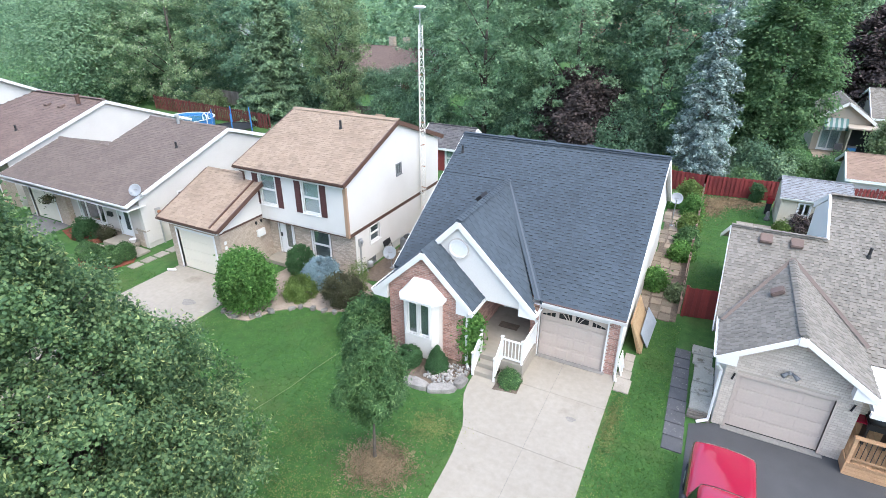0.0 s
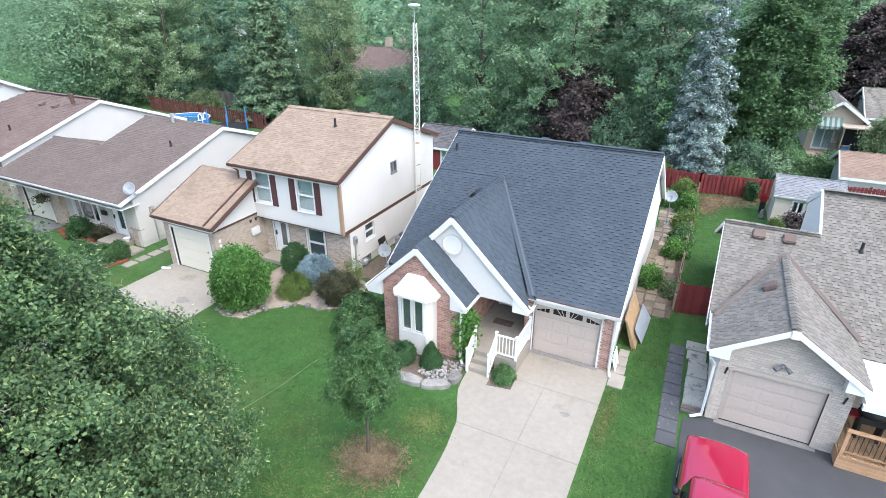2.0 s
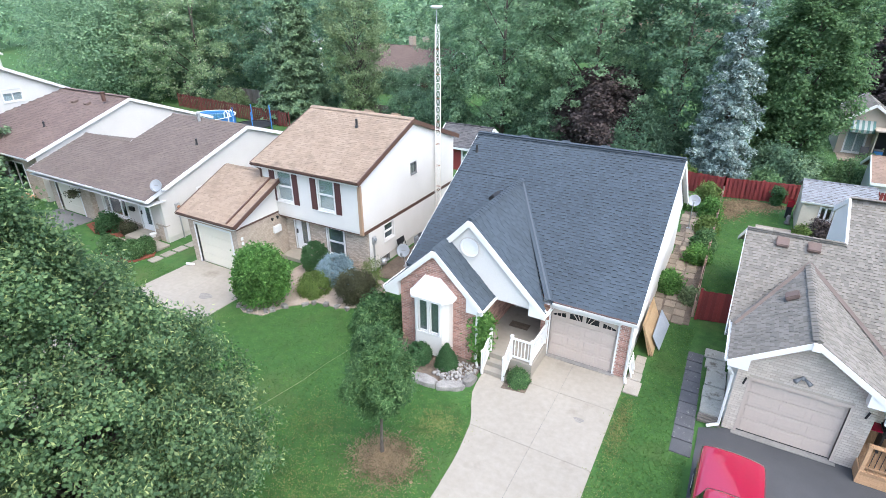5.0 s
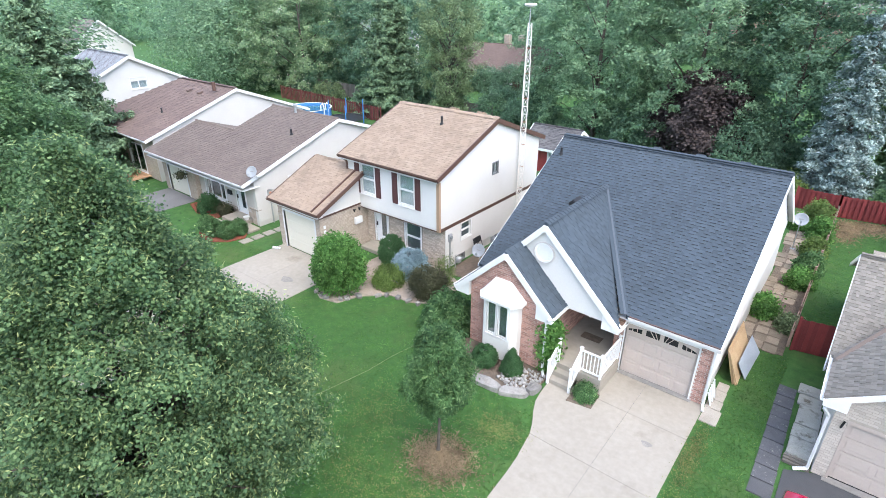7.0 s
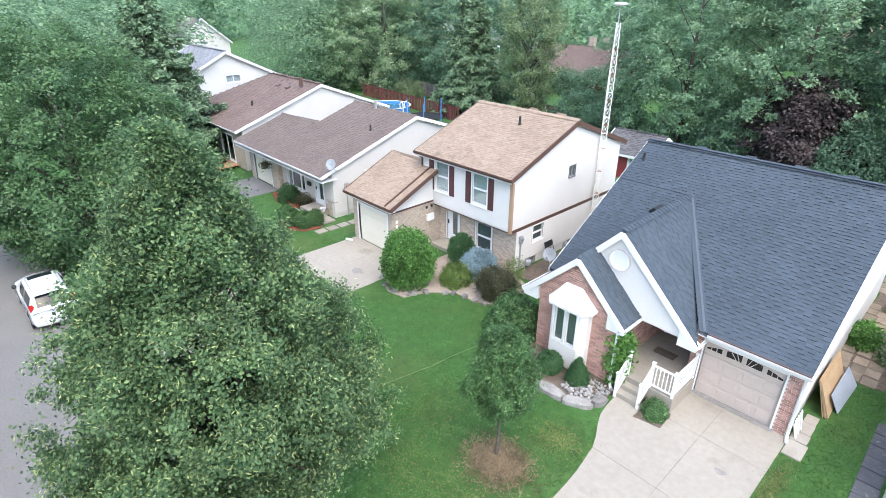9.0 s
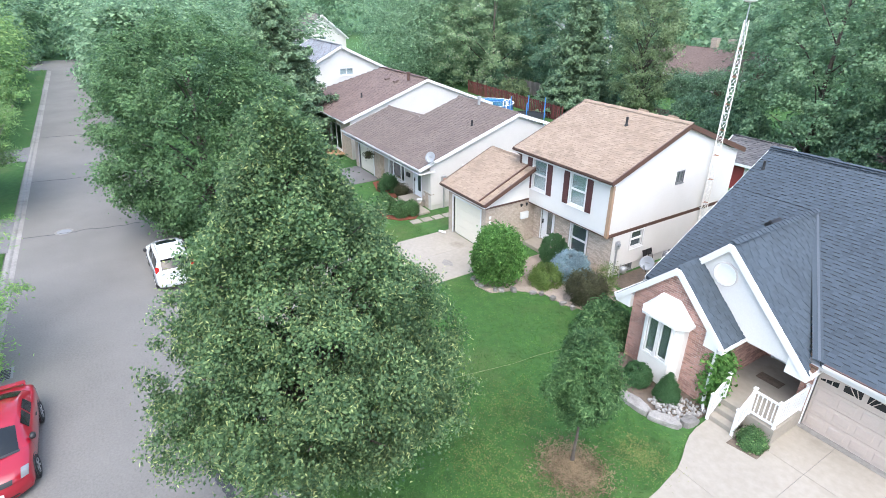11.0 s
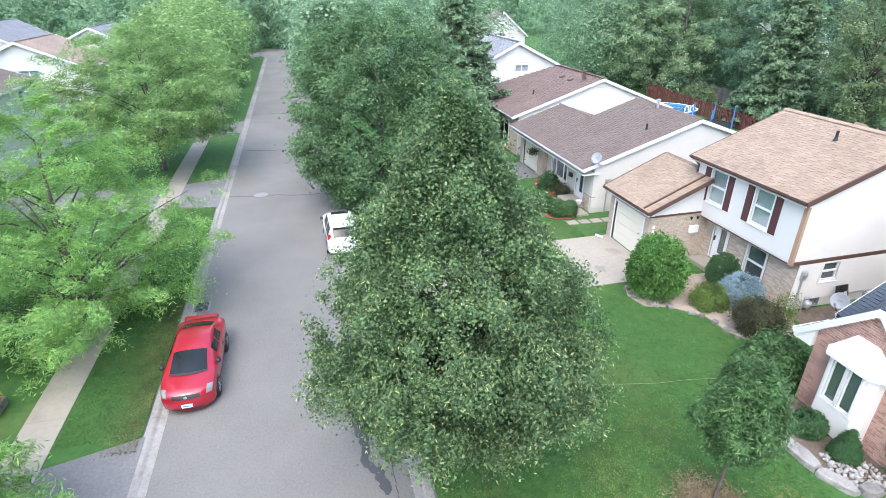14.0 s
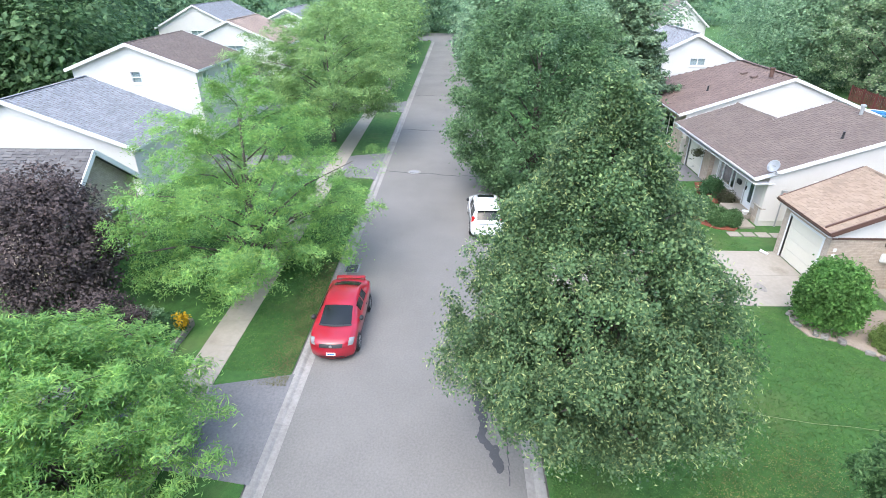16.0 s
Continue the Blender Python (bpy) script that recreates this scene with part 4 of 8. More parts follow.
for x0, amp in ((-33.6, 0.25), (-44.5, 0.2), (-59.0, 0.2)):
    pts = [(x0 + 1.2 * (k / 14 - 0.5) + rnd.uniform(-amp, amp) * 0.5, -4.9 + 6.9 * k / 14, ROAD_Z + 0.006) for k in range(15)]
    for a, b in zip(pts, pts[1:]):
        beam(a, b, 0.05, 0.008, (0, 0, 1), crack)
for k in range(10):
    beam((-9.0 - k * 0.35 + rnd.uniform(-0.05, 0.05), 1.55 + rnd.uniform(-0.04, 0.04), ROAD_Z + 0.006), (-9.35 - k * 0.35, 1.55 + rnd.uniform(-0.04, 0.04), ROAD_Z + 0.006), 0.025, 0.006, (0, 0, 1), crack)
tagged(part("road_crack", crack, DARK_ASPHALT), "dark sealed cracks across the asphalt", "crack", kind="stuff")
mh = thing("manhole_cover", "round iron manhole cover set in the road", "manhole cover", (-34.0, -2.95, ROAD_Z))
part("ring", lathe([(0.46, 0.0), (0.46, 0.012), (0.36, 0.014), (0.36, 0.0)], (-34.0, -2.95, ROAD_Z), 24, loop=True), KERB, mh)
part("lid", lathe([(0.35, 0.0), (0.35, 0.011), (0.3, 0.008), (0.05, 0.012)], (-34.0, -2.95, ROAD_Z), 24), GREY_PLASTIC, mh)
cb = thing("catch_basin", "square iron storm drain grate beside the kerb", "drain", (-20.6, -4.75, ROAD_Z))
part("surround", box(-20.98, -20.22, -5.08, -4.42, ROAD_Z - 0.02, ROAD_Z + 0.008), GREY_PLASTIC, cb)
for k in range(7):
    part("bar", box(-20.9 + k * 0.1, -20.85 + k * 0.1, -5.0, -4.5, ROAD_Z + 0.008, ROAD_Z + 0.02), BLACK, cb)
bm = bmesh.new()
for k in range(60):
    t = k / 59
    cx, cy = float(np.interp(t, (0, 0.35, 0.6, 0.8, 1), (-12.35, -11.35, -10.65, -10.2, -9.6))), float(np.interp(t, (0, 0.35, 0.6, 0.8, 1), (0.7, 0.95, 0.85, 1.2, 1.3))) + rnd.uniform(-0.07, 0.07)
    r = 0.07 + 0.06 * rnd.random()
    sheet([(cx + r * (1.2 + 0.6 * rnd.random()) * math.cos(a), cy + r * (0.8 + 0.4 * rnd.random()) * math.sin(a)) for a in [math.pi * q / 4 for q in range(8)]], ROAD_Z + 0.004 + 0.0001 * k, 0.004, bm)
tagged(part("wet_trail", bm, DARK_ASPHALT), "dark wet trail on the asphalt", "stain", kind="stuff")


def slabs(name, x0, x1, y0, y1, nx, ny, z, material, label, category="pavement", skew=0.0):
    """Poured concrete in panels with open joints, each panel a piece."""
    k = tagged(thing(name, label, category, (x0, y0, 0)), kind="structure")
    part("bed", box(x0 + 0.02, x1 - 0.02, y0 + 0.02, y1 - 0.02, -0.1, z - 0.012), MULCH, k)
    for i in range(nx):
        for j in range(ny):
            a, b = x0 + (x1 - x0) * i / nx, x0 + (x1 - x0) * (i + 1) / nx
            c, d = y0 + (y1 - y0) * j / ny, y0 + (y1 - y0) * (j + 1) / ny
            part("slab", box(a + 0.006, b - 0.006, c + 0.006, d - 0.006, -0.1, z + 0.0015 * ((i * 7 + j * 5) % 3)), material, k)
    return k


slabs("sidewalk", -84, 30, -9.07, -7.9, 74, 1, 0.012, CONCRETE, "pale concrete sidewalk in square slabs")

# ---- paving of the northern lots ----
def paving(name, pts, z, material, label):
    return structure(name, sheet(pts, z, 0.1), material, label, "driveway")


def panels(name, x0, x1, y0, y1, cuts_x, cuts_y, label, left=None):
    """A poured drive cut into panels; left gives the bent left edge's x for a y."""
    k = tagged(thing(name, label, "driveway", (x0, y0, 0)), kind="structure")
    xs, ys = [x0, *cuts_x, x1], [y0, *cuts_y, y1]
    part("joint_bed", sheet([((left(y) if left else x0) + 0.03, y) for y in np.linspace(y0 + 0.02, y1 - 0.02, 24)] + [(x1 - 0.02, y1 - 0.02), (x1 - 0.02, y0 + 0.02)], 0.0, 0.1), OLD_ASPHALT, k)
    for i in range(len(xs) - 1):
        for j in range(len(ys) - 1):
            steps = np.linspace(ys[j] + 0.005, ys[j + 1] - 0.005, 7 if (left and i == 0) else 2)
            edge = [((left(y) if (left and i == 0) else xs[i] + 0.005), y) for y in steps]
            part("slab", sheet(edge + [(xs[i + 1] - 0.005, steps[-1]), (xs[i + 1] - 0.005, steps[0])], 0.014 + 0.001 * ((i + j) % 2), 0.1), CONCRETE, k)
    return k


def main_left(y):
    ys, xs = (2.2, 8.9, 10.5, 11.9, 12.5, 13.0, 13.6, 15.0), (-5.1, -5.02, -5.1, -5.33, -5.6, -5.88, -6.0, -6.1)
    return float(np.interp(y, ys, xs))


panels("main_driveway", -5.05, -1.42, 2.2, 16.55, (-3.3,), (5.4, 8.5, 11.8, 14.6), "pale concrete driveway in large poured slabs", main_left)
panels("tan_house_driveway", -22.75, -17.9, 2.2, 15.4, (-20.4,), (5.3, 8.6, 12.1), "pale concrete driveway with an oil stain")
paving("right_driveway", [(1.1, 2.2), (7.2, 2.2), (7.2, 15.6), (5.3, 15.6), (1.85, 15.6), (1.1, 15.2)], 0.012, DARK_ASPHALT, "fresh black asphalt driveway")
paving("south_apron", [(-13.2, -5.35), (-12.6, -7.8), (-12.6, -22), (-9.2, -22), (-9.2, -7.8), (-8.8, -5.35)], 0.01, OLD_ASPHALT, "worn grey asphalt driveway")
paving("south_driveway", [(-38.0, -5.35), (-37.2, -7.8), (-37.2, -19), (-32.8, -19), (-32.8, -7.8), (-32.2, -5.35)], 0.01, OLD_ASPHALT, "worn grey asphalt driveway")
paving("south_driveway_far", [(-56.0, -5.35), (-55.2, -7.8), (-55.2, -19), (-51.5, -19), (-51.5, -7.8), (-51, -5.35)], 0.01, OLD_ASPHALT, "worn grey asphalt driveway")
paving("brown_house_driveway", [(-36.4, 2.2), (-32.6, 2.2), (-32.6, 15.9), (-36.4, 15.9)], 0.01, OLD_ASPHALT, "grey asphalt driveway")
for x, y, r in ((-2.32, 13.65, 0.16), (-19.35, 13.05, 0.34)):
    bm = sheet([(x + r * (1 + 0.25 * math.sin(3 * a)) * math.cos(a), y + 0.7 * r * math.sin(a)) for a in [math.pi * q / 8 for q in range(16)]], 0.019, 0.003)
    tagged(part("oil_stain", bm, surface("oil_stain", (0.17, 0.16, 0.145), (0.27, 0.25, 0.23), 6, 40)), "dark oil stain on a concrete driveway", "stain", kind="stuff")


# ---- house helpers ----
def house(name, label, x, y):
    return thing(name, label, "house", (x, y, 0))


def core(th, x0, x1, y0, y1, z1):
    """Floor and ceiling that close a house."""
    part("floor_slab", box(x0 + 0.26, x1 - 0.26, y0 + 0.26, y1 - 0.26, 0.0, 0.12), DARK_ROOM, th)
    part("inner_ceiling", box(x0 + 0.26, x1 - 0.26, y0 + 0.26, y1 - 0.26, z1 - 0.12, z1), DARK_ROOM, th)


def pitch(y, e, s):
    """The height of a roof that rises from the eave e = (y, z) by the slope s."""
    return e[1] + (y - e[0]) * s


# ---- the dark-roofed house ----
mh_ = house("dark_roof_house", "one-storey pink brick house with charcoal shingles and two white gables", -5.6, 19)
E_Y, E_Z, R_Y, R_Z = 16.1, 2.62, 22.6, 6.48
X_L, X_R = -10.4, -1.35
SL = (R_Z - E_Z) / (R_Y - E_Y)
W_Y = 16.5
# walls, seen from outside with their way running to the right
wf = Wall((-4.75, W_Y), (-1.55, W_Y))
wf.ob = wf.build(0, 2.45, [(0.37, 2.78, -1, 2.1)], material=MORTAR, parent=mh_)
garage_door(wf, 0.37, 2.78, 0.02, 2.1, mh_, GARAGE_TAUPE, True, rim=0.05)
part("threshold", box(-4.5, -1.85, W_Y - 0.14, W_Y + 0.1, -0.05, 0.03), KERB, mh_)
wr = Wall((-1.55, W_Y), (-1.55, 28.6))
g = [(0, 2.45), (wr.length, 2.45), (wr.length, 2.55), (R_Y - W_Y, R_Z - 0.2), (0, pitch(W_Y, (E_Y, E_Z), SL) - 0.2)]
wr.build(0, 2.45, [], g, material=SIDING, parent=mh_)
wr.boards([(0, 0.35), *g[1:2], (wr.length, 2.55), *g[3:]], [], mh_, SIDING)
wb = Wall((-1.55, 28.6), (-9.75, 28.6))
wb.build(0, 2.6, material=SIDING, parent=mh_)
wl = Wall((-9.75, 28.6), (-9.75, 14.7))
wl.build(0, 2.45, [], [(0, 2.45), (28.6 - W_Y, 2.45), (28.6 - W_Y, pitch(W_Y, (E_Y, E_Z), SL) - 0.2), (28.6 - R_Y, R_Z - 0.2), (0, 2.55)], material=BRICK_PINK, parent=mh_)
# brick front with its own gable
A_Y, A_X, A_Z, A_E, A_R = 14.58, -8.25, 4.34, 2.47, -6.3
wa = Wall((-9.75, 14.7), (-6.6, 14.7))
ga = lambda x: A_Z - 0.22 - abs(x - A_X) * 0.98
wa.ob = wa.build(0, 2.3, [(0.86, 2.1, 0.5, 2.45)], [(0, 2.3), (0.86, 2.3), (0.86, 2.45), (2.1, 2.45), (2.1, 2.3), (3.15, 2.3), (3.15, ga(-6.6)), (1.5, A_Z - 0.22), (0, ga(-9.75))], material=MORTAR, parent=mh_)
wp = Wall((-6.6, 14.7), (-6.6, 18.3))
wp.ob = wp.build(0, 2.6, material=MORTAR, parent=mh_)
wd = Wall((-6.6, 18.3), (-4.75, 18.3))
wd.ob = wd.build(0, 2.6, [(0.25, 1.2, 0.55, 2.2)], material=MORTAR, parent=mh_)
entry_door(wd, 0.25, 1.2, 0.55, 2.2, mh_, True)
wq = Wall((-4.75, 18.3), (-4.75, W_Y))
wq.build(0, 2.6, [(0.35, 1.3, 1.1, 2.1)], material=BRICK_PINK, parent=mh_)
window(wq, 0.35, 1.3, 1.1, 2.1, mh_, TRIM, "slider")
core(mh_, -9.75, -1.55, 18.4, 28.6, 2.55)
part("porch_ceiling", box(-6.6, -4.75, 15.95, 18.3, 2.42, 2.5), TRIM, mh_)
# upper gable with a round panel over the porch
B_Y, B_X, B_Z, B_R = 15.6, -7.36, 5.29, -4.33
wg = Wall((-9.6, 15.72), (-4.45, 15.72), 0.12)
gb = lambda x: B_Z - 0.24 - abs(x - B_X) * 0.98
og = [(0.6, 2.32), (5.15, 2.32), (5.15, gb(-4.45)), (B_X + 9.6, B_Z - 0.24), (0.6, gb(-9.0))]
wg.build(2.3, 2.32, [], og, "gable_wall", SIDING, mh_, "white lapped siding")
wg.boards(og, [], mh_, SIDING, 0.1, 0.02)
rw = part("round_panel", lathe([(0.33, -0.05), (0.37, 0.0), (0.37, 0.06), (0.315, 0.06), (0.31, 0.02), (0.02, 0.02)], (-7.36, 15.70, 4.18), 36, None, Matrix(((1, 0, 0), (0, 0, -1), (0, 1, 0)))), TRIM, mh_, "round white gable panel")
part("ring_bead", lathe([(0.372, 0.0), (0.396, 0.0), (0.396, 0.066), (0.372, 0.066)], (-7.36, 15.70, 4.18), 36, None, Matrix(((1, 0, 0), (0, 0, -1), (0, 1, 0))), True), PALE_PANEL, rw)
# roof planes
S1 = dict(thick=0.16)
zb = B_Z
y_v = E_Y + (zb - E_Z) / SL
shingled(mh_, [(B_R + 0.02, E_Y, E_Z), (X_R, E_Y, E_Z), (X_R, R_Y, R_Z), (X_L, R_Y, R_Z), (X_L, y_v, zb), (B_X, y_v, zb)], ROOF_DARK, seed=3, pieces=300, label="charcoal shingled front slope")
shingled(mh_, [(X_R, 29.1, E_Z), (X_L, 29.1, E_Z), (X_L, R_Y, R_Z), (X_R, R_Y, R_Z)], ROOF_DARK, seed=4)
# the left part of the front slope, under the crossing gable
shingled(mh_, [(X_L, E_Y, E_Z - 0.02), (B_X, E_Y, E_Z - 0.02), (B_X, y_v, zb - 0.02), (X_L, y_v, zb - 0.02)], ROOF_DARK, seed=5)
zr = B_Z - 0.98 * (B_R - B_X)
shingled(mh_, [(B_R, B_Y, zr), (B_R, E_Y + (zr - E_Z) / SL + 0.02, zr), (B_X, y_v, B_Z), (B_X, B_Y, B_Z)], ROOF_DARK, seed=6, label="charcoal shingled slope of the upper gable")
zl = A_Z - 0.98 * (A_X - X_L + 0.1)
xl = X_L + 0.0
zl = B_Z - 0.98 * (B_X - xl)
shingled(mh_, [(xl, E_Y + 0.2, zl), (xl, A_Y, zl), (A_X, A_Y, A_Z), (A_X, B_Y, A_Z + 0.01), (B_X, B_Y, B_Z), (B_X, y_v, B_Z)], ROOF_DARK, seed=7)
za = A_Z - 0.98 * (A_R - A_X)
shingled(mh_, [(A_R, A_Y, za), (A_R, 15.72, za), (A_X, 15.72, A_Z), (A_X, A_Y, A_Z)], ROOF_DARK, seed=8, label="charcoal shingled slope of the brick gable")
capped(mh_, (X_L, R_Y, R_Z + 0.03), (X_R, R_Y, R_Z + 0.03), ROOF_DARK)
capped(mh_, (B_X, B_Y, B_Z + 0.03), (B_X, y_v, B_Z + 0.03), ROOF_DARK)
for y1, z1 in ((E_Y, E_Z), (29.1, E_Z)):
    part("rake_soffit", beam((X_R - 0.1, R_Y, R_Z - 0.165), (X_R - 0.1, y1, z1 - 0.165), 0.17, 0.02), TRIM, mh_)
for w_, m_, l_ in ((0.36, ROOF_DARK, 0.036), (0.07, VALLEY_METAL, 0.046)):
    part("valley", beam((B_R - 0.02, E_Y - 0.05, E_Z + l_), (B_X, y_v, B_Z + l_), w_, 0.012, (0.6, -0.6, 1)), m_, mh_)
# trim
for a, b in (((A_X, A_Y, A_Z), (xl, A_Y, zl)), ((A_X, A_Y, A_Z), (A_R, A_Y, za)), ((B_X, B_Y, B_Z), (B_R, B_Y, zr)), ((B_X, B_Y, B_Z), (A_X, B_Y, A_Z + 0.02))):
    a, b = Vector(a), Vector(b)
    fascia(mh_, a + Vector((0, -0.015, 0)), b + Vector((0, -0.015, 0)), TRIM, 0.2, 0.05, 0.13)
    part("soffit", beam(a + Vector((0, 0.17, -0.2)), b + Vector((0, 0.17, -0.2)), 0.34, 0.02, (0, 0, 1)), TRIM, mh_)
for x, z, s in ((xl, zl, 1), (A_R, za, -1), (B_R, zr, -1)):
    y = B_Y if x == B_R else A_Y
    part("eave_return", prism([(0, -0.26), (0.62 * s, -0.26), (0.62 * s, 0.3), (0, -0.06)], lambda u, v: (x + u, y + 0.0, z + v), lambda u, v: (x + u, y + 0.28, z + v)), TRIM, mh_)
gutter(mh_, (B_R + 0.1, E_Y, E_Z - 0.02), (X_R, E_Y, E_Z - 0.02))
part("drip_edge", beam((B_R + 0.12, E_Y - 0.05, E_Z + 0.0), (X_R, E_Y - 0.05, E_Z + 0.0), 0.07, 0.02), BROWN_TRIM, mh_)
fascia(mh_, (B_R + 0.1, E_Y + 0.03, E_Z), (X_R, E_Y + 0.03, E_Z), TRIM, 0.2, 0.03, 0.12)
part("soffit", box(-4.75, X_R, E_Y + 0.03, W_Y, E_Z - 0.22, E_Z - 0.2), TRIM, mh_)
gutter(mh_, (A_R, A_Y + 0.1, za - 0.03), (A_R, 15.9, za - 0.03))
gutter(mh_, (B_R, B_Y + 0.05, zr - 0.03), (B_R, E_Y + 0.1, zr - 0.03))
gutter(mh_, (xl, 22, zl), (xl, A_Y, zl))
fascia(mh_, (X_R + 0.01, E_Y, E_Z), (X_R + 0.01, R_Y, R_Z), TRIM, 0.2, 0.04, 0.14)
fascia(mh_, (X_R + 0.01, R_Y, R_Z), (X_R + 0.01, 29.1, E_Z), TRIM, 0.2, 0.04, 0.14)
fascia(mh_, (X_L - 0.01, E_Y, E_Z), (X_L - 0.01, R_Y, R_Z), TRIM, 0.2, 0.04, 0.14)
for x, y, z in ((A_X, A_Y, A_Z), (B_X, B_Y, B_Z)):
    part("apex_plate", box(x - 0.09, x + 0.09, y - 0.05, y + 0.03, z - 0.3, z - 0.07), TRIM, mh_)
downspout(mh_, [(-1.42, 16.1, 2.5), (-1.47, 16.42, 2.3), (-1.47, 16.42, 0.12), (-1.4, 16.15, 0.05)])
downspout(mh_, [(-6.35, 14.5, 2.4), (-6.5, 14.64, 2.2), (-6.5, 14.64, 0.15), (-6.3, 14.4, 0.06)])
vent_pipe(mh_, (-10.0, 21.6, pitch(21.6, (E_Y, E_Z), SL)), 0.32)
bm = box(-0.14, 0.14, -0.32, 0.32, -0.05, 0.2, None, 0.03)
bmesh.ops.transform(bm, matrix=Matrix.Translation((B_X - 0.3, 18.6, B_Z - 0.24)) @ Matrix.Rotation(-0.775, 4, "Y"), verts=bm.verts)
part("roof_vent", bm, BLACK, mh_)
for x in (-8.2, -6.3, -4.6, -3.0):
    roof_vent(mh_, (x, R_Y + 0.32, R_Z - 0.12), -SL, ROOF_DARK)
# bay window
by0, bz0, bz1 = 14.2, 0.12, 2.62
bay = part("bay_window", prism([(-8.98, 14.7), (-8.98, 14.42), (-8.82, by0), (-7.70, by0), (-7.50, 14.42), (-7.50, 14.7)], lambda a, b: (a, b, bz0), lambda a, b: (a, b, bz0 + 0.88)), SIDING, mh_, "white bay window with tall sashes")
wbay = Wall((-8.82, by0), (-7.70, by0), 0.1)
for a, b in ((0.13, 0.53), (0.62, 1.02)):
    window(wbay, a, b, bz0 + 0.97, bz1 - 0.17, bay, TRIM, "single", "bay_sash", 0.05, ROOM_SHADE, sill=False)
wbay.boards([(0.01, 0.14), (1.11, 0.14), (1.11, bz0 + 0.86), (0.01, bz0 + 0.86)], [], bay, SIDING, 0.1, 0.006)
for a, b in (((-8.98, 14.42), (-8.82, by0)), ((-7.70, by0), (-7.50, 14.42))):
    w = Wall(a, b, 0.08)
    w.build(bz0 + 0.88, bz1, material=SIDING, parent=bay, name="bay_side")
for a in (-8.98, -7.58):
    part("bay_cheek", box(a, a + 0.08, 14.42, 14.7, bz0 + 0.88, bz1), SIDING, bay)
wbay.build(bz0 + 0.88, bz1 - 0.1, [(0.13, 0.53, bz0 + 0.97, bz1 - 0.17), (0.62, 1.02, bz0 + 0.97, bz1 - 0.17)], material=TRIM, parent=bay, name="bay_rail")
hip = bmesh.new()
quads(hip, [(-9.1, 14.7, bz1), (-9.1, 14.38, bz1), (-8.88, 14.06, bz1), (-7.64, 14.06, bz1), (-7.36, 14.38, bz1), (-7.36, 14.7, bz1), (-8.66, 14.7, bz1 + 0.58), (-8.0, 14.7, bz1 + 0.58),
            (-8.66, 14.55, bz1 + 0.56), (-8.0, 14.55, bz1 + 0.56)], [(0, 1, 8, 6), (1, 2, 8), (2, 3, 9, 8), (3, 4, 9), (4, 5, 7, 9), (6, 8, 9, 7), (0, 5, 4, 3, 2, 1)])
bmesh.ops.recalc_face_normals(hip, faces=hip.faces)
part("bay_roof", hip, TRIM, bay, "white metal bay roof")
part("bay_cornice", prism([(-9.12, 14.7), (-9.12, 14.37), (-8.89, 14.04), (-7.63, 14.04), (-7.34, 14.37), (-7.34, 14.7)], lambda a, b: (a, b, bz1 - 0.1), lambda a, b: (a, b, bz1)), TRIM, bay)
# porch
pz = 0.55
porch = part("porch_floor", prism([(-6.6, 14.86), (-5.3, 14.86), (-4.42, 14.86), (-4.42, 16.5), (-4.75, 16.5), (-4.75, 18.3), (-6.6, 18.3)], lambda a, b: (a, b, 0), lambda a, b: (a, b, pz)), CONCRETE, mh_, "grey concrete porch")
for k in range(2):
    part("step", box(-6.15, -5.25, 14.3 + k * 0.28, 14.86, 0, 0.18 * (k + 1) + 0.005, None, 0.01), CONCRETE, mh_)


def railing(name, pts, zs, parent_label, posts=(0, -1)):
    """A white picket railing along points, each with its own foot height."""
    th = thing(name, parent_label, "railing", (pts[0][0], pts[0][1], zs[0]), "porch railings")
    for (a, za_), (b, zb_) in zip(zip(pts, zs), list(zip(pts, zs))[1:]):
        A, B = Vector((*a, za_)), Vector((*b, zb_))
        for h in (0.12, 0.88):
            part("rail", beam(A + Vector((0, 0, h)), B + Vector((0, 0, h)), 0.05, 0.06), TRIM, th)
        n = max(2, int((B - A).length / 0.125))
        for k in range(1, n):
            p = A.lerp(B, k / n)
            part("picket", box(p.x - 0.015, p.x + 0.015, p.y - 0.015, p.y + 0.015, p.z + 0.12, p.z + 0.88), TRIM, th)
    for p, z in zip(pts, zs):
        q = part("post", box(p[0] - 0.04, p[0] + 0.04, p[1] - 0.04, p[1] + 0.04, z, z + 0.96), TRIM, th)
        part("post_cap", box(p[0] - 0.055, p[0] + 0.055, p[1] - 0.055, p[1] + 0.055, z + 0.96, z + 1.0), TRIM, q)
    return th


railing("porch_railing", [(-5.24, 14.25), (-5.24, 14.92), (-4.48, 14.92), (-4.48, 16.4)], [0.02, pz, pz, pz], "white picket railing round the porch corner")
railing("porch_railing", [(-6.06, 14.25), (-6.06, 14.95)], [0.02, pz], "white picket railing beside the porch steps")
mat = thing("door_mat", "dark brown bristle door mat on the porch", "door mat", (-5.8, 16.8, pz))
part("bristles", box(-6.12, -5.35, 16.82, 17.22, pz + 0.002, pz + 0.02, None, 0.006), MULCH, mat)

# ---- the two-storey house ----
th_ = house("two_storey_house", "two-storey house of white siding over tan brick with tan shingles", -17, 20)
TXL, TXR, TY, GY, BY = -20.2, -14.1, 18.1, 18.55, 27.0
TZ0, TZ1 = 2.2, 4.75
uf = Wall((TXL, TY), (TXR, TY))
H1 = [(1.0, 1.95, 3.05, 4.55), (3.62, 4.57, 3.05, 4.55)]
